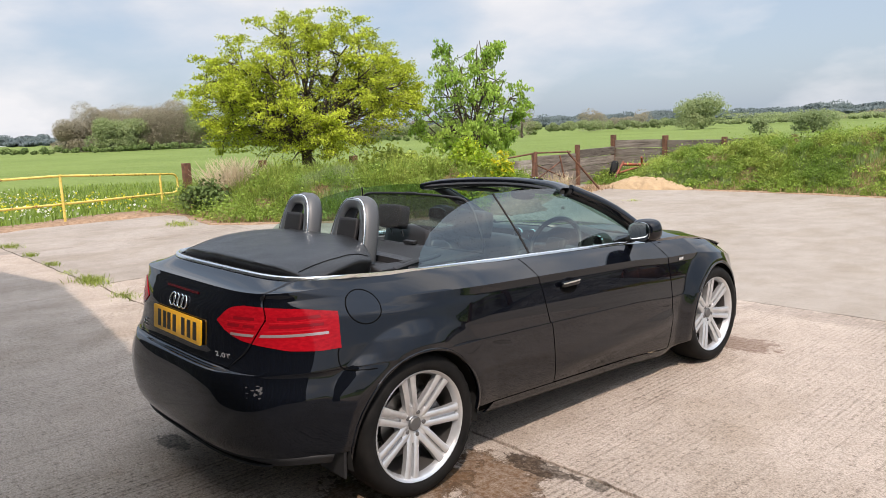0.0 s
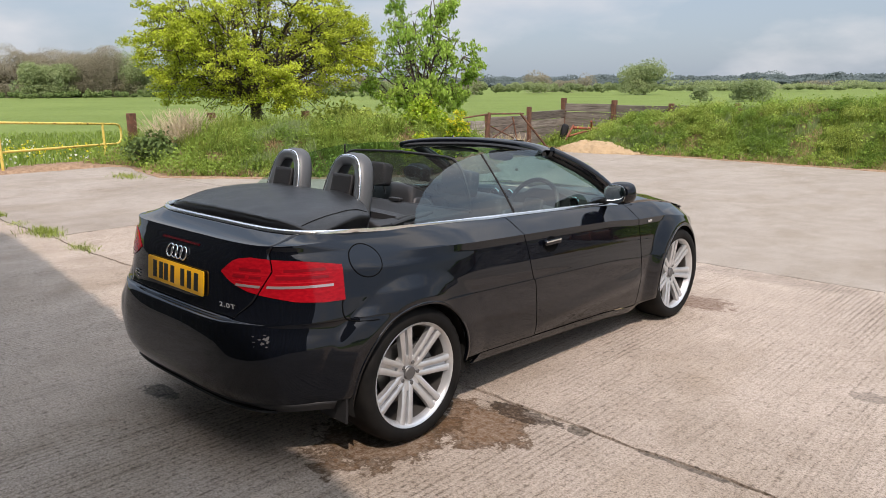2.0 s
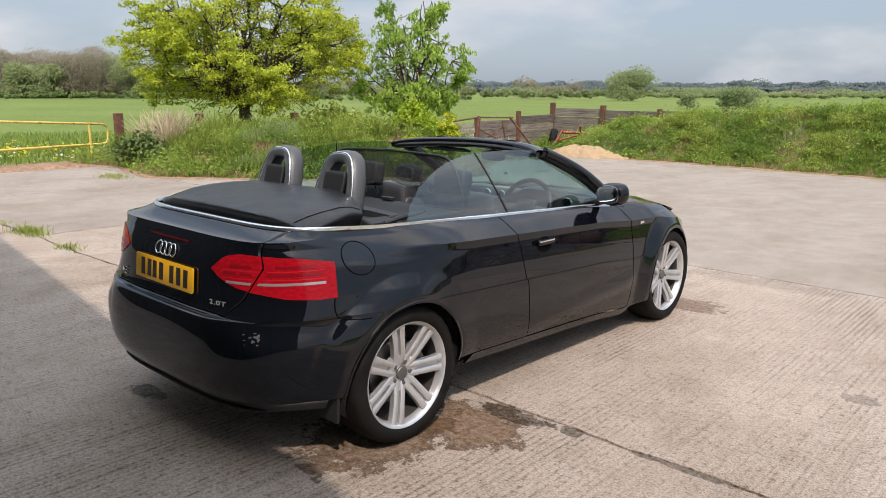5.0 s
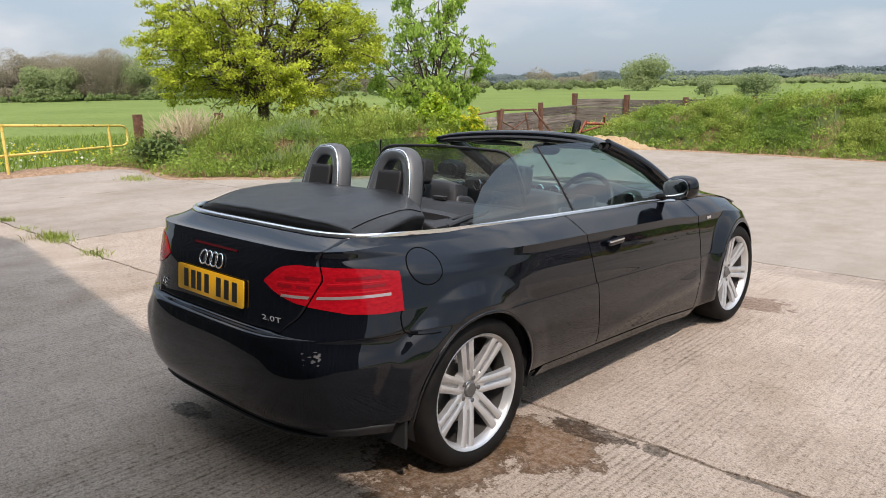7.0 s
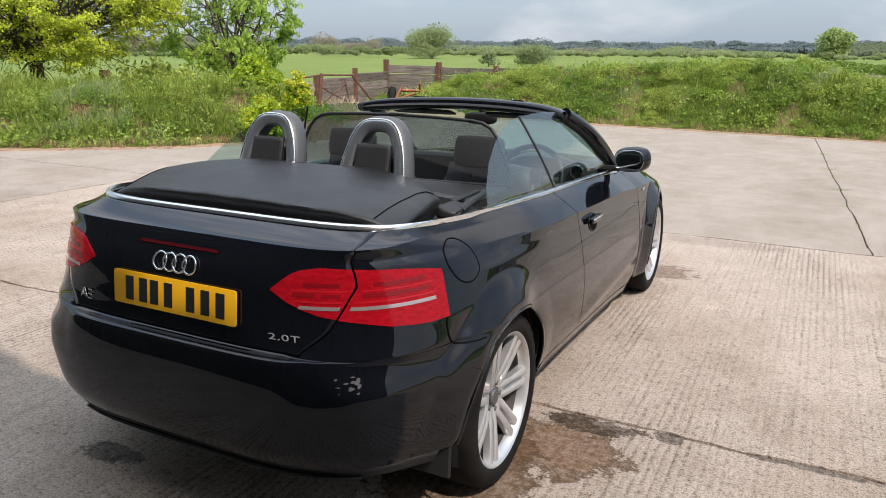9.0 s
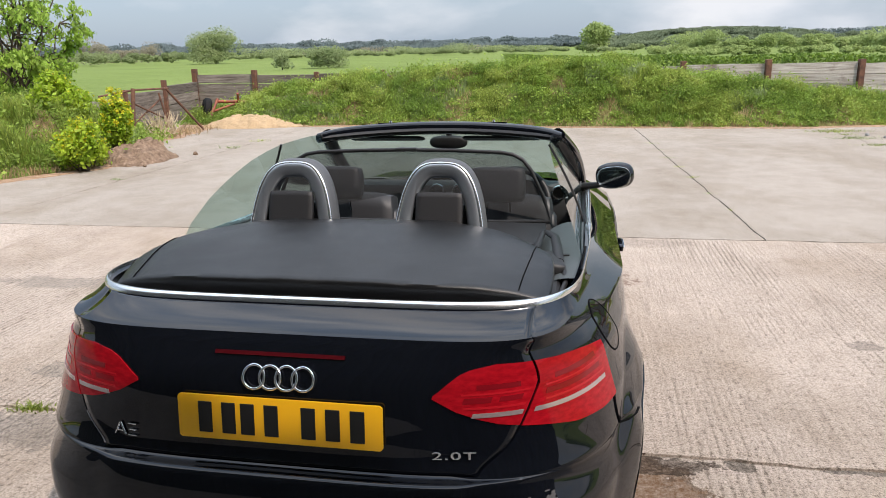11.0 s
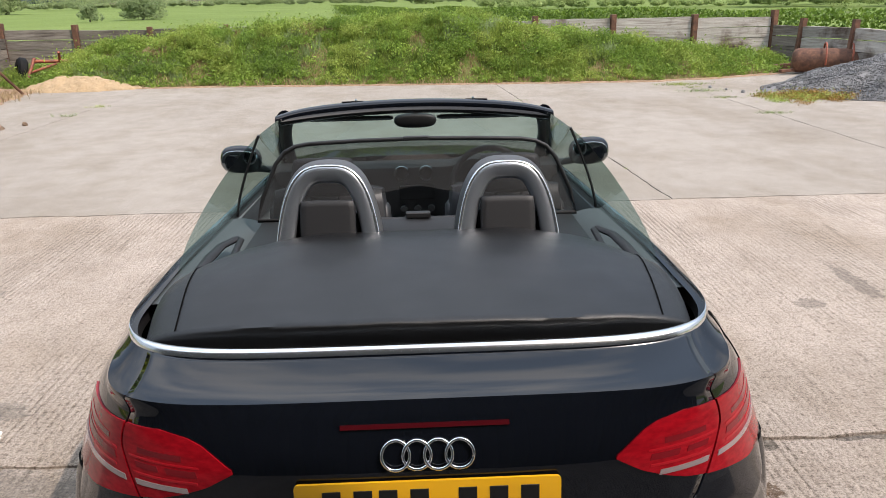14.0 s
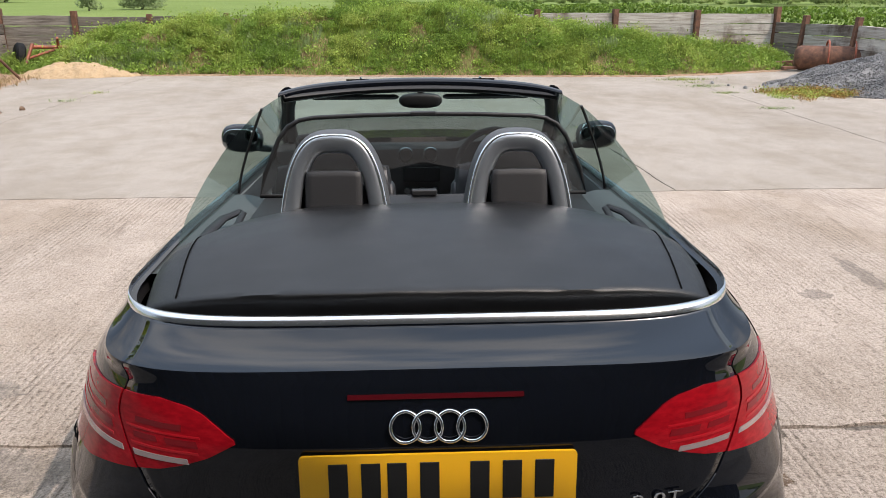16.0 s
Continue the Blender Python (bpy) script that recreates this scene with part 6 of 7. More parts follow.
def left_height(x, y):
    d = poly_dist(x, y, LEFT_EDGE)
    z = (0.63 + 0.16 * np_sstep(-10.5, -8.5, x)) * np_sstep(-0.05, 1.9, d)
    z = z * (1 + 0.2 * np_fbm(x, y, 0.8, 5.0)) + 0.10 * np_fbm(x, y, 2.2, 9.0) * np_sstep(0, 0.5, d)
    return np.where(inside_poly(x, y, LEFT_POLY), z, -0.05)


def scatter(poly, n, seed, fn):
    rng = np.random.default_rng(seed)
    xs = [p[0] for p in poly]
    ys = [p[1] for p in poly]
    x, y = rng.uniform(min(xs), max(xs), n * 3), rng.uniform(min(ys), max(ys), n * 3)
    k = inside_poly(x, y, poly)
    x, y = x[k][:n], y[k][:n]
    return x, y, fn(x, y)


def clumps(name, poly, edge, fn, seed, count):
    """Leafy mounds of nettles, docks and cleavers in several greens."""
    rng = np.random.default_rng(seed)
    cx, cy, cz = scatter(poly, count, seed, fn)
    d = poly_dist(cx, cy, edge)
    tone = np_fbm(cx, cy, 0.7, seed + 3.0) + rng.normal(size=len(cx)) * 0.16
    bare = np_fbm(cx, cy, 1.1, seed - 40.0) > 0.22
    sets = {"nettles": [], "docks": [], "cleavers": []}
    for x, y, z, e, t, b in zip(cx, cy, cz, d, tone, bare):
        if b and rng.random() < 0.8:
            continue
        r = rng.uniform(0.12, 0.30) * min(1.0, 0.45 + e)
        h = r * rng.uniform(0.6, 1.25)
        k = int(400 * (r / 0.2) ** 1.6)
        q = rng.normal(size=(k, 3))
        q[:, 2] = np.abs(q[:, 2])
        q /= np.linalg.norm(q, axis=1)[:, None]
        q *= (rng.uniform(0.35, 1.12, k) ** 0.6)[:, None]
        p = q * [r, r, h] + [x, y, z]
        sets["nettles" if t < -0.08 else "docks" if t < 0.16 else "cleavers"].append(np.hstack([p, q + [0.15, -0.2, 0.8]]))
    for i, (nm, m, size, long, lab) in enumerate((("nettles", M_NETTLE, 0.016, 2.4, "dark green nettles"), ("docks", M_WEED, 0.016, 2.8, "mid-green broad-leaved weeds"), ("cleavers", M_CLEAVER, 0.012, 4.0, "yellow-green trailing weeds"))):
        if sets[nm]:
            PN = np.concatenate(sets[nm])
            stuff(nm, leaf_mesh(nm, PN[:, :3], size, m, seed + i, 0.05, long, 0.45, PN[:, 3:], 0.55), lab + " in soft clumps on the " + name.replace("_", " "), "weeds")


def bank(name, poly, edge, fn, label, seed, n, tall, lush, mounds):
    xs = [p[0] for p in poly]
    ys = [p[1] for p in poly]
    gx, gy = np.linspace(min(xs) - 0.1, max(xs) + 0.1, 110), np.linspace(min(ys) - 0.1, max(ys) + 0.1, 60)
    X, Y = np.meshgrid(gx, gy)
    Z = fn(X.ravel(), Y.ravel())
    v = np.stack([X.ravel(), Y.ravel(), Z], 1)
    f = [(j * 110 + i, j * 110 + i + 1, (j + 1) * 110 + i + 1, (j + 1) * 110 + i) for j in range(59) for i in range(109)]
    f = [q for q in f if max(Z[k] for k in q) > -0.04]
    b = tagged(mesh_ob(name, v, f, M_BANK, True), label, "bank", kind="structure")
    x, y, z = scatter(poly, n, seed, fn)
    d = poly_dist(x, y, edge)
    patch = np_fbm(x, y, 0.55, seed)
    dry = (np_fbm(x, y, 1.1, seed + 20.0) > 0.24) | (d < 0.28)
    pale = (patch > 0.34) & ~dry
    rest = ~dry & ~pale
    half = np.random.default_rng(seed + 1).random(len(x)) < lush
    P = np.stack([x, y, z - 0.02], 1)
    stuff("grass", blade_mesh("grass", P[rest & half], tall, 0.012, M_GRASS2, seed + 2, 0.9, 1.6), "lush green grass covering the " + name.replace("_", " "), "grass")
    stuff("grass", blade_mesh("grass", P[rest & ~half], tall * 1.05, 0.010, M_GRASS, seed + 3, 0.9, 1.6), "yellow-green grass on the " + name.replace("_", " "), "grass")
    stuff("seed_grass", blade_mesh("seed_grass", P[pale], tall * 1.15, 0.013, M_PALE, seed + 4, 0.5), "pale seeding grass on the " + name.replace("_", " "), "grass")
    stuff("dry_grass", blade_mesh("dry_grass", P[dry & (half | (d > 0.28))], tall * 0.55, 0.014, M_DRY, seed + 5, 0.9), "dry straw-coloured grass on the " + name.replace("_", " "), "grass")
    # broad-leaved weeds in low clumps
    rng = np.random.default_rng(seed + 6)
    cx, cy, cz = scatter(poly, 620, seed + 7, fn)
    pts = []
    for a, b2, c in zip(cx, cy, cz):
        r = rng.uniform(0.1, 0.28)
        k = rng.integers(18, 60)
        q = rng.normal(size=(k, 3)) * [r, r, r * 0.55]
        q[:, 2] = np.abs(q[:, 2])
        pts.append(q + [a, b2, c + 0.05])
    clumps(name, poly, edge, fn, seed + 60, mounds)
    stuff("weeds", leaf_mesh("weeds", np.concatenate(pts), 0.034, M_WEED, seed + 8, 0.1, 1.8, 0.4, np.tile([[0.2, -0.3, 1.0]], (sum(len(q) for q in pts), 1)), 0.6), "broad-leaved weeds among the grass of the " + name.replace("_", " "), "weeds")
    return b


bank("bank_back", RIGHT_POLY, RIGHT_EDGE, right_height, "long overgrown earth bank before the sleeper wall", 11, 90000, 0.17, 0.5, 1150)
bank("bank_side", LEFT_POLY, LEFT_EDGE, left_height, "rounded overgrown earth bank beside the yard", 41, 62000, 0.25, 0.4, 380)


# ---- trees ----
def limb(a, b, r0, r1, rng, n=6, wob=0.06, sag=0.0):
    a, b = Vector(a), Vector(b)
    L = (b - a).length
    pts = []
    for i in range(n):
        t = i / (n - 1)
        w = Vector((rng.uniform(-1, 1), rng.uniform(-1, 1), rng.uniform(-1, 1))) * wob * L * math.sin(math.pi * t)
        p = a.lerp(b, t) + w
        p.z += sag * L * math.sin(math.pi * t)
        pts.append(p)
    return pts, [r0 + (r1 - r0) * i / (n - 1) for i in range(n)]


def build_tree(name, label, base, fork, crown_c, radii, limbs, subs, twigs, leaves, size, material, seed, trunk_r, droop, flat=False, skirt=0.2):
    rng = random.Random(seed)
    nrng = np.random.default_rng(seed)
    geo, ends = [], []
    base, crown_c = Vector(base), Vector(crown_c)
    fk = base + Vector(fork)
    pts, rs = limb(base, fk, trunk_r, trunk_r * 0.8, rng, 6, 0.03)
    geo.append(tube(pts, rs, 9))

    def on_shell(az, el, k):
        return crown_c + Vector((radii[0] * math.cos(az) * math.cos(el), radii[1] * math.sin(az) * math.cos(el), radii[2] * math.sin(el))) * k
    for i in range(limbs):
        az = 2 * math.pi * (i + rng.uniform(-0.35, 0.35)) / limbs * 1.0
        el = rng.uniform(0.1, 1.4) if i % 2 else rng.uniform(-0.30, 0.35)
        tip = on_shell(az, el, rng.uniform(0.80, 1.0))
        pts, rs = limb(fk, tip, trunk_r * 0.46, 0.014, rng, 9, 0.05, 0.07)
        geo.append(tube(pts, rs, 6))
        for j in range(subs):
            k = rng.uniform(0.3, 1.0)
            p = pts[min(8, int(k * 8))]
            out = (p - crown_c)
            d = Vector((rng.gauss(0, 1), rng.gauss(0, 1), rng.gauss(0.25, 0.8))).normalized() * 0.75 + (out.normalized() * 0.5 if out.length > 0.1 else Vector((0, 0, 0.5)))
            L = rng.uniform(0.35, 0.62) * min(radii) * (1.15 - 0.5 * k)
            q = p + d.normalized() * L
            rel = q - crown_c
            e = math.sqrt((rel.x / radii[0]) ** 2 + (rel.y / radii[1]) ** 2 + (rel.z / radii[2]) ** 2)
            lim = 0.99 + 0.10 * fbm(rel.x * 0.9, rel.y * 0.9, rel.z * 0.9 + seed)
            if e > lim:
                q = crown_c + rel * (lim / e)
            pts2, rs2 = limb(p, q, 0.020, 0.006, rng, 5, 0.08)
            geo.append(tube(pts2, rs2, 4))
            for t in range(twigs):
                s = pts2[rng.randint(1, 4)]
                w = Vector((rng.gauss(0, 1), rng.gauss(0, 1), rng.gauss(-0.1 - droop, 0.7 if flat else 0.4))).normalized() * rng.uniform(0.15, 0.42)
                e2 = s + w
                geo.append(tube([s, s.lerp(e2, 0.55) + Vector((0, 0, 0.02)), e2], [0.006, 0.005, 0.003], 3))
                ends.append((s, e2))
    tree = empty(name, label, "tree")
    v, f = join(*geo)
    soft(part("trunk", (v, f), M_BARK, tree, "dark forked trunk with spreading limbs"), 60)
    E = np.array([[*a, *b] for a, b in ends])
    mid = (E[:, :3] + E[:, 3:]) / 2 - np.array(crown_c)
    far_out = np.clip(np.linalg.norm(mid / np.array(radii), axis=1), 0.2, 1.0) ** 3.2
    idx = nrng.choice(len(E), leaves, p=far_out / far_out.sum())
    t = nrng.uniform(0.25, 1.1, leaves)[:, None]
    P = E[idx, :3] * (1 - t) + E[idx, 3:] * t + nrng.normal(size=(leaves, 3)) * size * (np.array([0.9, 0.9, 0.9]) if flat else np.array([2.0, 2.0, 0.9]))
    P = P[P[:, 2] > skirt + 0.25 * np.sin(P[:, 0] * 2.1 + P[:, 1] * 1.3)]
    ob = new("crown", leaf_mesh("crown", P, size, material, seed, droop, 1.35 if not flat else 2.1, 0.4, (P - np.array(crown_c)) / np.array(radii) + np.array([0.3, -0.3, 0.9]), 0.6))
    ob.parent = tree
    tagged(ob, "airy crown of separate leaves")
    return tree


build_tree("maple_tree", "broad young tree with airy yellow-green spring leaves", (-15.4, 9.6, -0.05), (0.05, -0.05, 1.25), (-15.15, 9.6, 2.5), (3.4, 3.4, 2.82), 36, 14, 6, 105000, 0.043, M_LEAF1, 5, 0.19, 0.05, False, 1.0)
build_tree("ash_tree", "slender young tree with drooping mid-green leaves", (-13.7, 14.9, -0.05), (0.0, 0.0, 0.7), (-14.1, 14.85, 2.55), (1.95, 1.9, 2.15), 20, 9, 5, 15000, 0.056, M_LEAF2, 9, 0.07, 0.75, True)


# ---- shrubs ----
def shrub(name, label, x, y, z0, r, h, n, size, material, seed, flowers=0):
    rng = np.random.default_rng(seed)
    rr = random.Random(seed)
    geo = []
    tips = []
    for i in range(46):
        az, el = rr.uniform(0, 2 * math.pi), rr.uniform(0.25, 1.5)
        k = rr.uniform(0.65, 1.08)
        tip = Vector((x + r * k * math.cos(az) * math.cos(el), y + r * k * math.sin(az) * math.cos(el), z0 + h * k * (0.25 + 0.75 * math.sin(el))))
        pts, rs = limb((x + rr.uniform(-.06, .06), y + rr.uniform(-.06, .06), z0 - 0.05), tip, 0.012, 0.003, rr, 5, 0.05)
        geo.append(tube(pts, rs, 4))
        tips.append((pts[2], tip))
    sh = empty(name, label, "shrub")
    part("stems", join(*geo), M_BARK, sh)
    E = np.array([[*a, *b] for a, b in tips])
    idx = rng.integers(0, len(E), n)
    t = rng.uniform(0.1, 1.05, n)[:, None]
    P = E[idx, :3] * (1 - t) + E[idx, 3:] * t + rng.normal(size=(n, 3)) * r * 0.13
    ob = new("foliage", leaf_mesh("foliage", P, size, material, seed, 0.1, 1.6, 0.4, P - np.array([x, y, z0 + 0.2]) + np.array([0, 0, 0.25]), 0.6))
    ob.parent = sh
    if flowers:
        F = E[rng.integers(0, len(E), flowers), 3:] + rng.normal(size=(flowers, 3)) * r * 0.10 + [0, 0, 0.03]
        ob = new("blossom", leaf_mesh("blossom", F, 0.032, M_FLOWER, seed + 1, 0, 1.0))
        ob.parent = sh
        tagged(ob, "small yellow flowers")
    return sh


shrub("shrub", "round bright green shrub with a few yellow flowers", -8.35, 9.35, 0.55, 0.50, 0.92, 5200, 0.050, M_SHRUB, 61, 160)
shrub("shrub", "upright yellow-flowering shrub beside the soil heap", -6.95, 8.85, 0.15, 0.27, 0.98, 3800, 0.040, M_SHRUB, 62, 900)
shrub("shrub", "low flowering shrub at the foot of the bank", -6.82, 7.75, 0.02, 0.40, 0.74, 5200, 0.042, M_SHRUB, 63, 620)
shrub("bramble", "dark bramble at the foot of the dead bush", -12.4, 5.15, 0.1, 0.75, 0.55, 2200, 0.06, M_FARHEDGE, 64)
shrub("bramble", "grey-green undergrowth behind the bank", -10.6, 9.0, 0.45, 0.95, 0.85, 2600, 0.07, M_GRASS, 65)


def dead_bush(x, y, z, r, h, n, seed, label):
    rr = random.Random(seed)
    geo = []
    for i in range(n):
        az = rr.uniform(0, 2 * math.pi)
        k = rr.uniform(0.2, 1.0)
        b = Vector((x + rr.uniform(-0.47, 0.47) * r, y + rr.uniform(-0.47, 0.47) * r, z))
        tip = b + Vector((r * k * math.cos(az), r * k * math.sin(az), rr.uniform(0.35, 0.95) * h))
        pts, rs = limb(b, tip, 0.009, 0.004, rr, 4, 0.12)
        geo.append(tube(pts, rs, 3))
    tagged(mesh_ob("dead_bush", *join(*geo), M_TWIG), label, "bush")


dead_bush(-12.65, 5.85, 0.3, 0.75, 1.0, 420, 8, "bleached tangle of dead twigs on the bank")
dead_bush(-8.2, 12.15, 0.0, 0.42, 0.62, 170, 9, "dry grey twigs beside the old gate")


# ---- tufts in the joints, flowers, meadow edge ----
def tuft(x, y, r, h, n, seed, material=None):
    rng = np.random.default_rng(seed)
    q = rng.normal(size=(n, 2)) * [r, r * 0.45]
    P = np.stack([x + q[:, 0], y + q[:, 1], np.full(n, -0.012)], 1)
    tagged(new("grass_tuft", blade_mesh("grass_tuft", P, h * (0.75 if y < 4 else 0.5), 0.008, material or M_GRASS, seed, 1.8)), "small tuft of grass growing in a slab joint", "grass", "tufts in the joints", "stuff")


for i, (x, y, r, h, n) in enumerate(((-5.95, 0.66, 0.20, 0.10, 420), (-4.75, 0.64, 0.14, 0.07, 160), (-7.8, 0.70, 0.10, 0.08, 150), (-9.05, 0.72, 0.10, 0.08, 150), (-10.5, 0.75, 0.16, 0.09, 220), (-6.9, 0.66, 0.12, 0.05, 90),
                                    (-1.90, 0.62, 0.05, 0.05, 130), (-5.75, 10.5, 0.09, 0.14, 50), (-5.65, 11.6, 0.12, 0.11, 60), (-5.8, 7.0, 0.07, 0.08, 40), (5.42, 13.0, 0.28, 0.12, 330), (5.42, 11.9, 0.22, 0.10, 260), (5.44, 10.9, 0.14, 0.08, 160), (5.45, 9.05, 0.14, 0.09, 150),
                                    (5.43, 12.5, 0.12, 0.07, 90), (1.99, 9.4, 0.05, 0.05, 60), (2.09, 7.6, 0.04, 0.05, 60), (1.89, 11.2, 0.06, 0.05, 60), (2.20, 5.6, 0.03, 0.03, 40), (2.15, 6.5, 0.04, 0.04, 60), (2.04, 8.5, 0.05, 0.04, 60), (1.94, 10.3, 0.05, 0.04, 50), (-10.9, 3.8, 0.25, 0.12, 260))):
    tuft(x, y, r, h, n, 300 + i, M_PALE if y > 4.4 and i % 2 else None)


def meadow_edge():
    rng = np.random.default_rng(77)
    poly = [(-26, -8), (-13.9, -5), (-13.9, 1.6), (-14.9, 4.2), (-15.2, 6.5), (-14.0, 9.5), (-12.4, 10.2), (-10.5, 11.5), (-11, 17), (-24, 17), (-30, 6)]
    x, y, z = scatter(poly, 30000, 78, lambda a, b: np.full(len(a), -0.06))
    near = np.hypot(x - 3, y + 2)
    k = rng.random(len(x)) < np.clip(22 / near, 0.35, 1)
    P = np.stack([x, y, z], 1)[k]
    stuff("meadow_grass", blade_mesh("meadow_grass", P, 0.20, 0.020, M_GRASS2, 79, 0.7), "longer grass along the meadow's edge", "grass")
    for nm, m, cnt, lab, sd in (("dandelions", M_FLOWER, 900, "scattered yellow dandelion flowers in the meadow", 80), ("daisies", M_WHITEFL, 700, "scattered white seed heads in the meadow", 81)):
        r2 = np.random.default_rng(sd)
        cx, cy = r2.uniform(-25, -14.6, 30), r2.uniform(-5, 5.0, 30)
        i = r2.integers(0, 30, cnt)
        q = np.stack([cx[i] + r2.normal(size=cnt) * 1.1, cy[i] + r2.normal(size=cnt) * 0.8, r2.uniform(0.06, 0.2, cnt)], 1)
        q = q[q[:, 0] < -14.4]
        stuff(nm, leaf_mesh(nm, q, 0.06, m, sd, 0, 1.0), lab, "flowers")


meadow_edge()
_r = np.random.default_rng(91)
_q = np.stack([-8.35 + _r.normal(size=700) * 0.28, 12.9 + _r.normal(size=700) * 0.75, np.zeros(700)], 1)
stuff("dry_grass", blade_mesh("dry_grass", _q, 0.13, 0.012, M_DRY, 92, 1.2), "thin dry grass before the old gate", "grass")


def soil_strip(name, line, width, seed, label):
    verts, faces, pts = [], [], []
    for (a, b) in zip(line, line[1:]):
        for i in range(12):
            pts.append(Vector((*a, 0)).lerp(Vector((*b, 0)), i / 12))
    for i, p in enumerate(pts):
        d = (pts[min(i + 1, len(pts) - 1)] - pts[max(i - 1, 0)]).normalized()
        s = Vector((-d.y, d.x, 0))
        w = width * (1 + 0.5 * fbm(p.x * 1.2, p.y * 1.2, seed))
        for k, h in ((-1, -0.11), (-0.8, 0.004), (0, 0.014), (0.8, 0.008), (1, -0.09)):
            q = p + s * w * k
            verts.append((q.x, q.y, h + (0.015 * abs(fbm(q.x * 3, q.y * 3, seed)) if abs(k) < 0.9 else 0)))
        if i:
            faces += [(5 * (i - 1) + j, 5 * (i - 1) + j + 1, 5 * i + j + 1, 5 * i + j) for j in range(4)]
    tagged(mesh_ob(name, verts, faces, M_DIRT, True), label, "soil", kind="stuff")


soil_strip("soil_strip", [(-13.6, -7.0), (-13.5, 0.5), (-13.9, 1.8), (-14.6, 3.6), (-14.4, 4.6)], 0.6, 3, "strip of bare brown soil along the yard's edge")
soil_strip("soil_strip", [(-8.3, 11.6), (-8.3, 12.8), (-8.5, 14.0), (-8.9, 15.2)], 0.55, 6, "dry tan earth before the old gate")
soil_strip("soil_strip", LEFT_EDGE, 0.22, 4, "strip of bare brown soil at the foot of the bank")
soil_strip("soil_strip", RIGHT_EDGE, 0.20, 5, "strip of bare brown soil at the foot of the bank")

# ---- things round the yard ----
def heap(name, x, y, rx, ry, h, material, label, seed, rough=0.25, category="heap"):
    def fn(u, v):
        px, py = x + rx * u, y + ry * v
        e = math.hypot(u, v) * (1 + 0.25 * fbm(u * 1.7, v * 1.7, seed))
        z = h * max(0.0, 1 - e ** 1.5) * (1 + rough * fbm(px * 2.5, py * 2.5, seed)) + 0.03 * fbm(px * 8, py * 8, seed) * (1 if e < 0.95 else 0)
        return (px, py, z if e < 1 else -0.05)
    v, f = grid(fn, lin(-1.1, 1.1, 61), lin(-1.1, 1.1, 61))
    return tagged(mesh_ob(name, v, f, material, True), label, category)


heap("sand_heap", -7.35, 14.7, 1.30, 0.58, 0.29, M_SAND, "low heap of yellow builders' sand on the yard", 2, 0.5)
heap("soil_heap", -6.62, 8.90, 0.48, 0.78, 0.38, M_SOIL, "small heap of brown soil at the foot of the bank", 6, 0.7)


def gravel_heap():
    x0, y0, rx, ry, h = 9.45, 11.5, 2.9, 1.9, 0.70
    base = heap("gravel_heap", x0, y0, rx, ry, h, M_GRAVEL, "heap of loose grey stone chippings", 7, 0.1)
    rng = np.random.default_rng(5)
    n = 42000
    ang, rad = rng.uniform(0, 2 * np.pi, n), np.sqrt(rng.uniform(0, 1, n)) * 1.02
    u, v = rad * np.cos(ang), rad * np.sin(ang)
    verts, tris = [], []
    zz = []
    for a, b in zip(u, v):
        px, py = x0 + rx * a, y0 + ry * b
        e = math.hypot(a, b) * (1 + 0.25 * fbm(a * 1.7, b * 1.7, 7))
        zz.append(max(0.0, h * max(0.0, 1 - e ** 1.5) * (1 + 0.1 * fbm(px * 2.5, py * 2.5, 7))))
    P = np.stack([x0 + rx * u, y0 + ry * v, np.array(zz) + 0.008], 1)
    s = rng.uniform(0.006, 0.018, n)
    d = rng.normal(size=(n, 6, 3)) * 0.25 + np.array([[1, 0, 0], [-1, 0, 0], [0, 1, 0], [0, -1, 0], [0, 0, 0.8], [0, 0, -0.8]])
    V = (P[:, None, :] + d * s[:, None, None]).reshape(-1, 3)
    F = (np.arange(n)[:, None] * 6 + np.array([[0, 2, 4, 2, 1, 4, 1, 3, 4, 3, 0, 4, 2, 0, 5, 1, 2, 5, 3, 1, 5, 0, 3, 5]])).ravel()
    ob = new("chippings", quick_mesh("chippings", V, F, 3, M_GRAVEL))
    ob.parent = base
    tagged(ob, "loose angular stones", kind="stuff")
    rg = np.random.default_rng(9)
    for nm, m, x, y, spread, cnt, lab in (("dry_weeds", M_RUSTWEED, 6.95, 10.65, 0.34, 46, "rust-coloured dry weeds at the foot of the chippings"), ("weeds", M_CLEAVER, 6.75, 10.5, 0.42, 22, "yellow-green weeds at the foot of the chippings")):
        pts = []
        for i in range(cnt):
            cx, cy = rg.normal(x, spread), rg.normal(y, spread * 0.6)
            q = rg.normal(size=(150, 3)) * [0.10, 0.09, 0.05]
            q[:, 2] = np.abs(q[:, 2])
            pts.append(q + [cx, cy, 0.0])
        P = np.concatenate(pts)
        stuff(nm, leaf_mesh(nm, P, 0.016, m, 10, 0.0, 2.4, 0.4, np.tile([[0.2, -0.3, 1.0]], (len(P), 1)), 0.6), lab, "weeds")


gravel_heap()


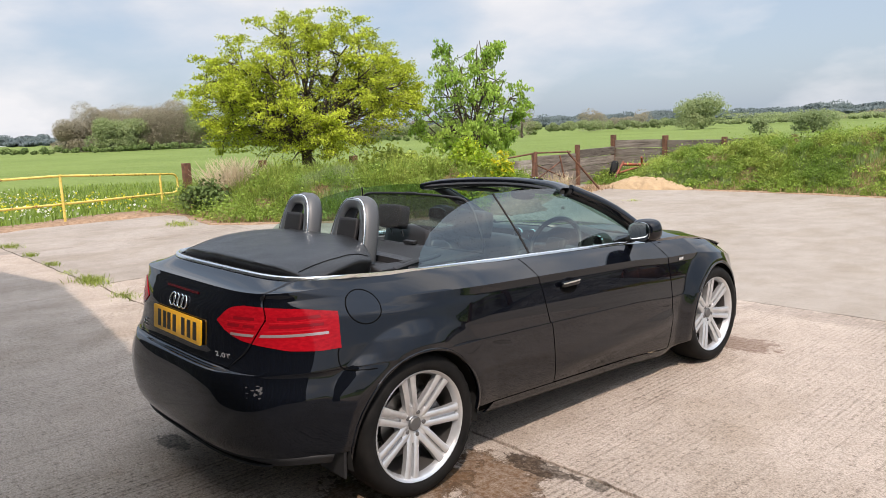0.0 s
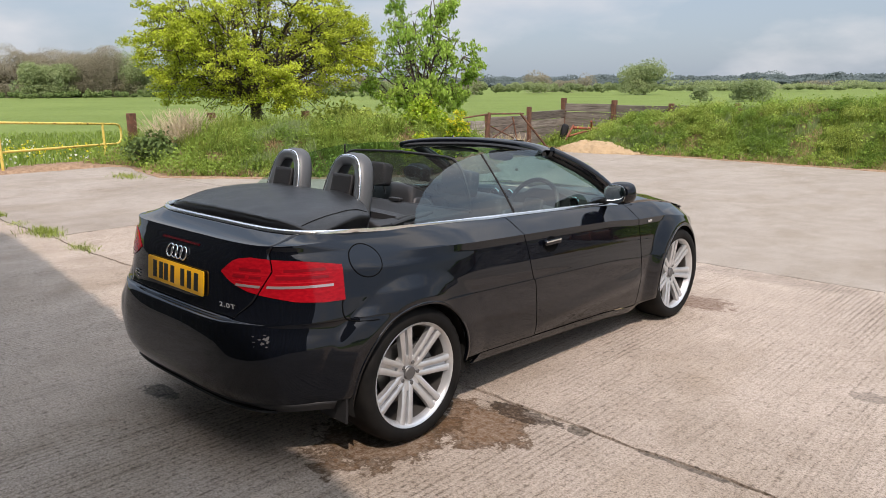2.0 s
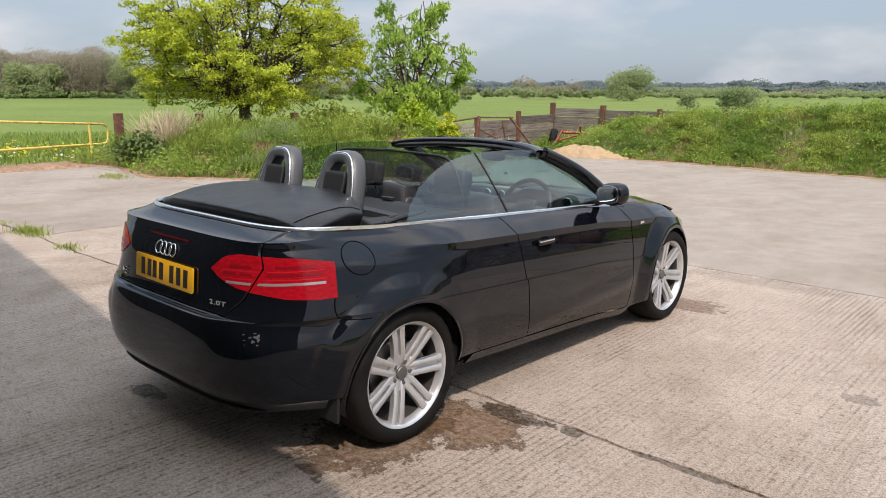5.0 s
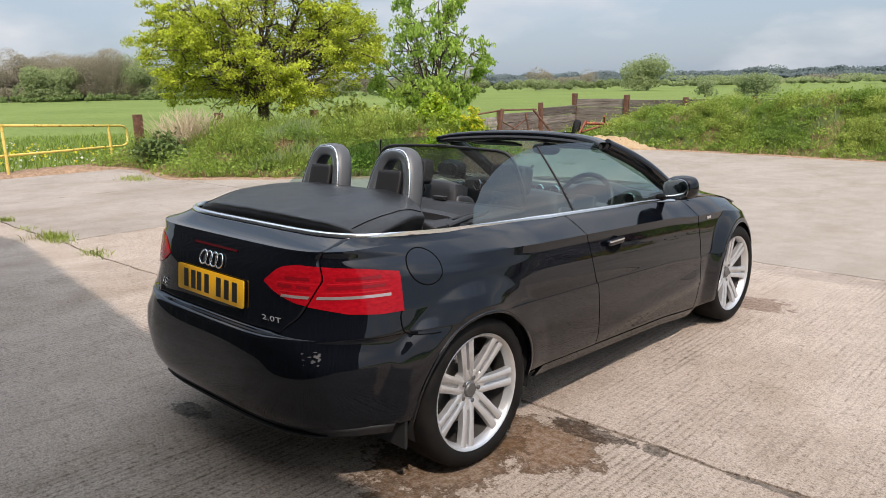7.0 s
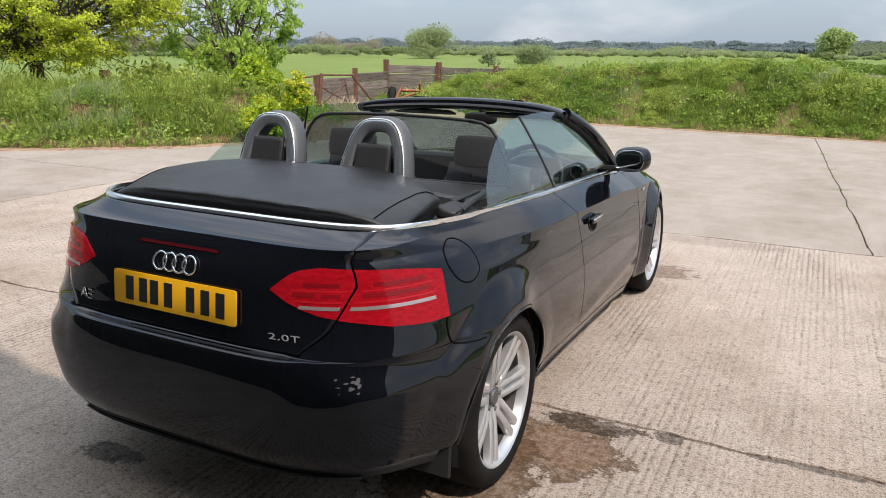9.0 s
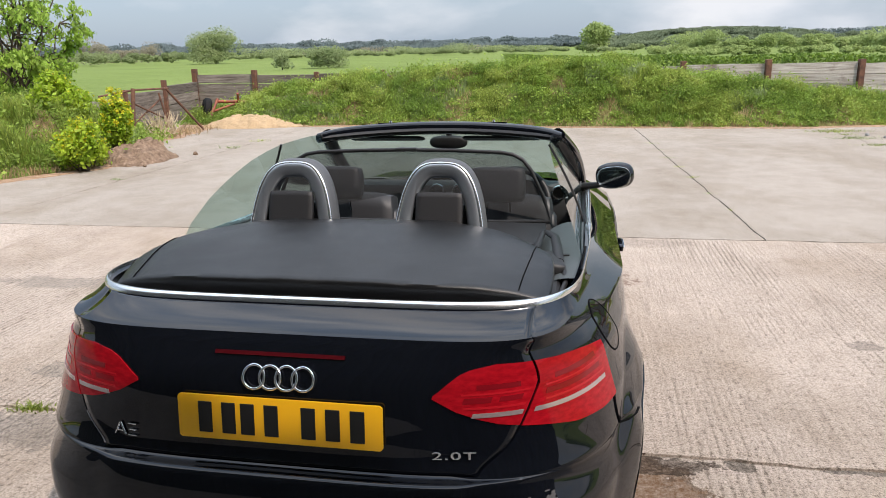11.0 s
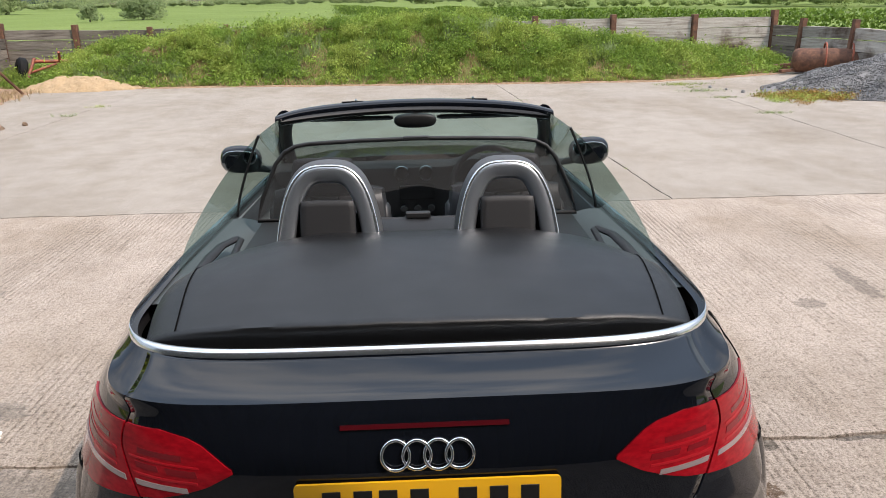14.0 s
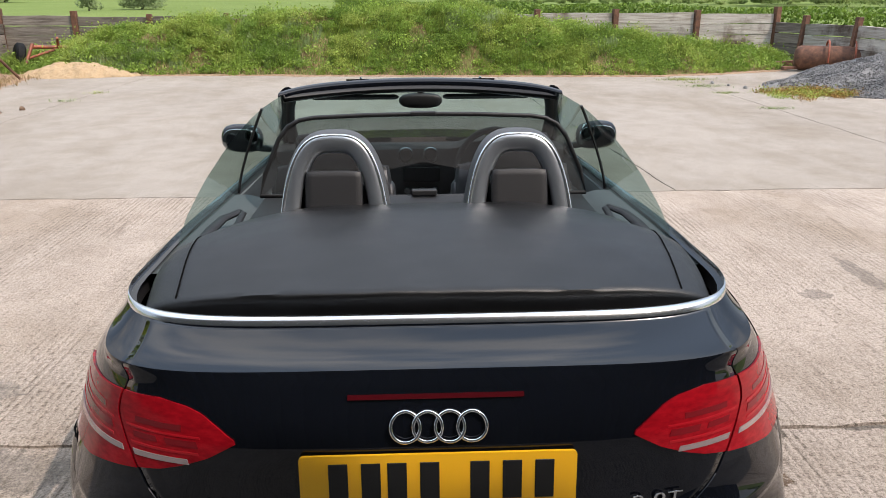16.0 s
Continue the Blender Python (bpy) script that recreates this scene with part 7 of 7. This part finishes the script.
def rusty_tank():
    tk = empty("rusty_tank", "rusty steel cylinder lying on the ground", "tank")
    m = pose(9.55, 14.2, 0.29, 0, 0, -22)
    v, f = lathe([(0.0, -1.15), (0.18, -1.14), (0.24, -1.10), (0.265, -1.03), (0.265, 1.03), (0.24, 1.10), (0.0, 1.14)], 40)
    soft(part("shell", ([m @ Vector(p) for p in v], f), M_RUST, tk), 40)
    for x in (-0.50, 0.02):
        ring = [m @ Vector((x, 0.33 * math.cos(a), 0.02 + 0.36 * math.sin(a))) for a in lin(-0.25, math.pi + 0.25, 28)]
        soft(part("hoop", tube(ring, 0.020, 8), M_ORANGE, tk, "bent tube hoop in worn orange"), 60)
    part("drawbar", bm_box(1.1, 0.08, 0.07, pose(8.6, 14.55, 0.09, 0, 0, 24), 0.01), M_RUST, tk)
    part("skid", bm_box(0.9, 0.09, 0.10, pose(8.75, 15.0, 0.16, 0, -6, -10), 0.01), M_RUST, tk)


rusty_tank()


def yellow_rail():
    rail = empty("yellow_railing", "yellow tube railing with flaking paint beside the meadow", "railing")
    a, b = (-14.05, 2.55), (-15.35, 5.2)
    run = [((-13.55, -4.5), 0.94, 0.36), ((-13.7, -1.0), 0.97, 0.37), (a, 1.0, 0.39), (b, 0.85, 0.35)]
    d = Vector((-0.25, 0.5, 0)).normalized()
    top = [Vector((*p, z)) for p, z, _ in run]
    low = [Vector((*p, z)) for p, _, z in run]
    zt, zb = run[-1][1] - 0.02, run[-1][2] - 0.01
    end = [Vector((*b, zt)) + d * 0.42, Vector((*b, zt - 0.03)) + d * 0.55, Vector((*b, zt - 0.13)) + d * 0.62, Vector((*b, zb + 0.13)) + d * 0.62, Vector((*b, zb + 0.03)) + d * 0.55, Vector((*b, zb)) + d * 0.42]
    soft(part("rail", tube(top + end + low[::-1], 0.028, 10), M_YELLOW, rail, "bent tube that forms both rails"), 60)
    for (x, y), z, _ in run:
        soft(part("post", tube([(x + 0.03, y, -0.10), (x, y, z + 0.03)], 0.030, 10), M_YELLOW, rail), 60)


yellow_rail()


def old_gate():
    g = empty("old_gate", "rusty bent gate frame leaning on the sleeper wall", "gate")
    for pts, r in (([(-8.35, 11.35, 0.0), (-8.30, 11.5, 1.08)], 0.045), ([(-8.75, 11.0, 0.95), (-8.30, 11.5, 1.05), (-8.35, 12.9, 1.02)], 0.02), ([(-8.35, 12.75, 1.04), (-8.0, 13.6, 0.05)], 0.028),
                   ([(-8.4, 11.5, 0.35), (-8.35, 12.5, 0.8)], 0.018), ([(-8.35, 11.6, 0.75), (-8.3, 12.8, 0.3)], 0.018), ([(-8.3, 12.4, 0.95), (-8.2, 12.5, 0.2)], 0.022)):
        soft(part("bar", tube(pts, r, 8), M_RUST, g), 60)


old_gate()


def implement():
    im = empty("farm_implement", "worn orange farm implement with black tyres against the wall", "implement")
    for x, y, z, r in ((-9.0, 15.65, 0.30, 0.33),):
        v, f = lathe([(0.15, -0.09), (r - 0.05, -0.10), (r, -0.06), (r, 0.06), (r - 0.05, 0.10), (0.15, 0.09)], 28)
        m = pose(x, y, z + 0.02, 0, 14, 35)
        soft(part("tyre", ([m @ Vector(p) for p in v], f), M_TYRE, im), 40)
    for pts, r in (([(-8.7, 15.7, 0.55), (-7.6, 16.2, 0.50)], 0.04), ([(-8.65, 15.65, 0.62), (-8.75, 15.3, 0.1)], 0.035), ([(-7.7, 16.15, 0.52), (-7.75, 15.8, 0.3)], 0.035), ([(-8.9, 15.4, 0.25), (-8.2, 15.9, 0.5)], 0.03), ([(-8.2, 15.9, 0.5), (-8.1, 15.7, 0.75)], 0.03)):
        soft(part("frame_bar", tube(pts, r, 8), M_ORANGE, im, "orange painted bar"), 60)


implement()


def scrap():
    bm = bmesh.new()
    bmesh.ops.create_icosphere(bm, subdivisions=3, radius=0.045)
    for v in bm.verts:
        v.co *= 1 + 0.45 * fbm(v.co.x * 40, v.co.y * 40, v.co.z * 40)
        v.co.z = v.co.z * 0.55
    bmesh.ops.transform(bm, matrix=pose(-1.815, 0.82, 0.022, 0, 0, 30) @ Matrix.Diagonal((1.0, 0.7, 1, 1)), verts=bm.verts[:])
    me = bpy.data.meshes.new("paper_scrap")
    bm.to_mesh(me)
    bm.free()
    me.materials.append(M_PAPER)
    tagged(new("paper_scrap", me), "crumpled scrap of white paper on the concrete", "litter")
    rr2 = random.Random(14)
    for x, y in ((5.9, 11.9), (6.05, 11.5), (5.75, 12.3), (-6.0, 9.6), (-6.1, 8.2)):
        b = bmesh.new()
        bmesh.ops.create_icosphere(b, subdivisions=2, radius=rr2.uniform(0.022, 0.042))
        for v in b.verts:
            v.co *= 1 + 0.35 * fbm(v.co.x * 20 + x, v.co.y * 20, v.co.z * 20)
        bmesh.ops.transform(b, matrix=pose(x, y, 0.02), verts=b.verts[:])
        me = bpy.data.meshes.new("stone")
        b.to_mesh(me)
        b.free()
        me.materials.append(M_SOIL if x < 0 else M_GRAVEL)
        tagged(new("stone", me), "brown clod lying beside the soil heap" if x < 0 else "loose grey stone on the yard", "stone", "loose stones")


scrap()

# ---- distance ----
def polar(deg, d):
    """A place d metres off, deg degrees left of straight ahead."""
    return 1.5 - d * math.sin(radians(deg)), -2.0 + d * math.cos(radians(deg))


def clump_points(rng, x, y, z, rx, ry, rz, n, lobes=9, low=0.15):
    """Points and outward directions of a crown made of several rounded lobes."""
    out, nrm = [], []
    for k in range(lobes):
        a = rng.normal(size=3)
        a /= np.linalg.norm(a)
        a[2] = abs(a[2]) * 0.9 - low
        c = np.array([x, y, z]) + a * [rx * 0.58, ry * 0.58, rz * 0.6] * rng.uniform(0.4, 1.1)
        m = n // lobes
        r = rng.uniform(0.32, 0.58)
        q = rng.normal(size=(m, 3))
        q /= np.linalg.norm(q, axis=1)[:, None]
        q *= (rng.uniform(0.45, 1.05, m) ** 0.5)[:, None]
        out.append(c + q * [rx * r, ry * r, rz * r])
        nrm.append(q * 0.7 + a * 0.4 + np.array([0.3, -0.4, 0.9]))
    return np.concatenate(out), np.concatenate(nrm)


def above(P, N, z=0.0):
    k = P[:, 2] > z
    return P[k], N[k]


# far leaves share one direction, flattening their shade as haze would
FAR_FACE = np.array([[0.35, -0.55, 0.75]])


def far_tree(name, label, deg, d, w, h, material, seed, leaf_size=None, n=1500, z0=0.0, lobes=9):
    rng = np.random.default_rng(seed)
    x, y = polar(deg, d)
    z0 += rise(x, y)
    tr = empty(name, label, "tree")
    part("trunk", tube([(x, y, z0 - 0.2), (x + 0.02 * w, y, z0 + h * 0.3), (x, y, z0 + h * 0.62)], [0.03 * w, 0.024 * w, 0.010 * w], 7), M_BARK, tr)
    P, N = clump_points(rng, x, y, z0 + h * 0.50, w / 2, w / 2, h * 0.52, int(n * 0.68), lobes, 0.1)
    Q, O = clump_points(rng, x, y, z0 + h * 0.27, w * 0.52, w * 0.48, h * 0.44, int(n * 0.32), max(5, lobes // 2), 0.45)
    P, N = above(np.concatenate([P, Q]), np.concatenate([N, O]), z0)
    ob = new("crown", leaf_mesh("crown", P, leaf_size or w * 0.05, material, seed, 0, 1.3, 0.4, N * 0.5 + FAR_FACE, 0.3))
    ob.parent = tr


far_tree("far_tree", "rounded two-lobed tree standing alone in the fields", 27.8, 150, 11.0, 6.9, M_FARLEAF, 201, 0.24, 9500, 0.0, 15)
far_tree("far_tree", "pale green tree beside the fields", -0.6, 190, 9.6, 7.9, M_FARLIGHT, 202, 0.34, 5600, 0.0, 15)
far_tree("hawthorn", "small round hawthorn dusted with blossom", 20.0, 88, 5.6, 2.6, M_FARLEAF, 203, 0.14, 5200, 0.0, 13)
far_tree("bush", "small bush in the field", 23.4, 84, 2.5, 1.8, M_FARLEAF, 204, 0.14, 1500)
far_tree("bare_tree", "leafless tree at the edge of the field", 41.0, 120, 6.5, 6.6, M_FARBARE, 205, 0.10, 2600)


def belt(name, label, spans, seed, material, leaf_size, category="trees"):
    """Rows of trees and hedges far off: (from deg, to deg, distance, height, clumps, leaves each)."""
    rng = np.random.default_rng(seed)
    out, nrm = [], []
    for a, b, d, h, k, n in spans:
        for i in range(k):
            t = (i + rng.uniform(0.1, 0.9)) / k
            x, y = polar(a + (b - a) * t, d * rng.uniform(0.95, 1.05))
            hh = h * rng.uniform(0.65, 1.2)
            w = max(hh * rng.uniform(0.5, 0.8), abs(a - b) * 0.0175 * d / k * 0.9)
            zb = rise(x, y)
            P, N = clump_points(rng, x, y, zb + hh * 0.48, w, w * 0.8, hh * 0.52, n, 6, 0.3)
            out.append(P)
            nrm.append(N)
            if hh > 4:
                P, N = clump_points(rng, x, y, zb + hh * 0.2, w * 1.05, w * 0.85, hh * 0.34, n // 2, 6, 0.4)
                out.append(P)
                nrm.append(N)
    P, N = above(np.concatenate(out), np.concatenate(nrm), -0.1)
    stuff(name, leaf_mesh(name, P, leaf_size, material, seed, 0, 1.3, 0.4, N * 0.4 + FAR_FACE, 0.25), label, category)


belt("copse", "brownish copse just coming into leaf beyond the meadow", [(74.5, 66.5, 165, 10.6, 17, 9000), (62, 46, 165, 5.5, 18, 2200)], 211, M_FARBARE, 0.15)
belt("copse", "green trees beyond the meadow", [(70.5, 63, 160, 8.6, 9, 3000), (73, 70.5, 160, 8.4, 3, 2600), (52, 43, 150, 4.0, 10, 1000)], 212, M_FARLEAF, 0.25)
belt("hedge", "dark field hedge across the meadow", [(92, 60, 135, 1.5, 80, 420), (60, 40, 130, 1.2, 48, 300)], 213, M_FARHEDGE, 0.19, "hedge")
belt("hedgerow", "mixed hedgerow trees across the fields", [(41.5, 31, 160, 3.0, 16, 1100), (31, 27, 200, 3.0, 6, 1000), (27, 2, 210, 2.0, 48, 700), (26, 2, 215, 3.6, 9, 1300), (2, -36, 185, 2.2, 46, 800)], 214, M_FARLEAF, 0.26)
belt("hedgerow", "greyish budding trees along the hedgerow", [(37, 31.5, 190, 5.2, 5, 900), (24, 6, 230, 2.9, 5, 800)], 215, M_FARBARE, 0.22)
belt("hedgerow", "light green trees before the wooded hill", [(-4, -12, 100, 1.6, 18, 900), (-6, -18, 102, 3.4, 13, 2600), (-18, -30, 98, 3.6, 12, 2800), (-24, -40, 90, 5.2, 9, 4200), (-6, -36, 92, 1.3, 46, 700)], 217, M_FARLIGHT, 0.13)
belt("wood", "wood climbing a low hill", [(-16, -40, 330, 5.0, 24, 1500)], 216, M_FARMID, 0.45)


def far_woods():
    rng = np.random.default_rng(231)
    out = []
    for d, h, k in ((900, 9, 170), (1300, 22, 190)):
        for i in range(k):
            a = 88 - 130 * (i + rng.uniform(0, 1)) / k
            x, y = polar(a, d * rng.uniform(0.95, 1.05))
            hh = h * rng.uniform(0.75, 1.05)
            out.append(np.hstack(clump_points(rng, x, y, rise(x, y) + hh * 0.4, d * 0.026, d * 0.012, hh * 0.62, 1100, 7)))
    PN = np.concatenate(out)
    P, N = above(PN[:, :3], PN[:, 3:], -1)
    stuff("far_woods", leaf_mesh("far_woods", P, 2.0, M_FARBLUE, 232, 0, 1.4, 0.4, np.tile([[0.3, -0.6, 0.7]], (len(P), 1)), 0.08), "line of distant woods on the horizon, haze in the leaf colour", "woods")


far_woods()


def wood_hill():
    def fn(u, v):
        x, y = polar(-0.5 - 18 * u, 420 + 260 * v)
        z = 9.5 * math.sin(math.pi * min(1, max(0, u * 1.1))) ** 0.6 * sstep(0, 0.6, v) - 0.6
        return (x, y, z + rise(x, y) - 0.6)
    v, f = grid(fn, lin(0, 1, 40), lin(0, 1, 12))
    tagged(mesh_ob("hill", v, f, M_FARMID, True), "low wooded hill beyond the fields", "hill", kind="structure")
    rng = np.random.default_rng(241)
    out = []
    for i in range(210):
        u, w = rng.uniform(0.03, 0.97), rng.uniform(0.1, 0.7)
        x, y, z = fn(u, w)
        out.append(np.hstack(clump_points(rng, x, y, z + 1.6, 8, 8, 3.0, 1300, 5)))
    PN = np.concatenate(out)
    stuff("hill_wood", leaf_mesh("hill_wood", PN[:, :3], 0.75, M_FARMID, 242, 0, 1.3, 0.4, PN[:, 3:] * 0.3 + FAR_FACE, 0.2), "wood covering the low hill", "woods")


wood_hill()


def trimmed_hedge():
    rng = np.random.default_rng(251)
    line = [(-9, 92), (2, 52), (9, 32), (13.5, 20.5), (18, 8), (22, -6)]
    out = []
    for (a, b) in zip(line, line[1:]):
        L = math.hypot(b[0] - a[0], b[1] - a[1])
        n = int(L * 420)
        t = rng.uniform(0, 1, n)[:, None]
        p = np.array(a) * (1 - t) + np.array(b) * t
        z = table([(-9, 0.80), (2, 1.05), (9, 1.18), (14, 1.2)], (a[0] + b[0]) / 2) + 0.05 * np.sin(t[:, 0] * L * 0.7) - np.abs(rng.normal(size=n)) * 0.42
        out.append(np.stack([p[:, 0] + rng.normal(size=n) * 0.32, p[:, 1] + rng.normal(size=n) * 0.25, np.clip(z, 0, 2) + 0.0058 * np.maximum(0, np.hypot(p[:, 0], p[:, 1]) - 25)], 1))
    P = np.concatenate(out)
    stuff("trimmed_hedge", leaf_mesh("trimmed_hedge", P, 0.09, M_HEDGE, 252, 0, 1.3), "clipped green hedge behind the sleeper wall", "hedge")


trimmed_hedge()
build_yard()
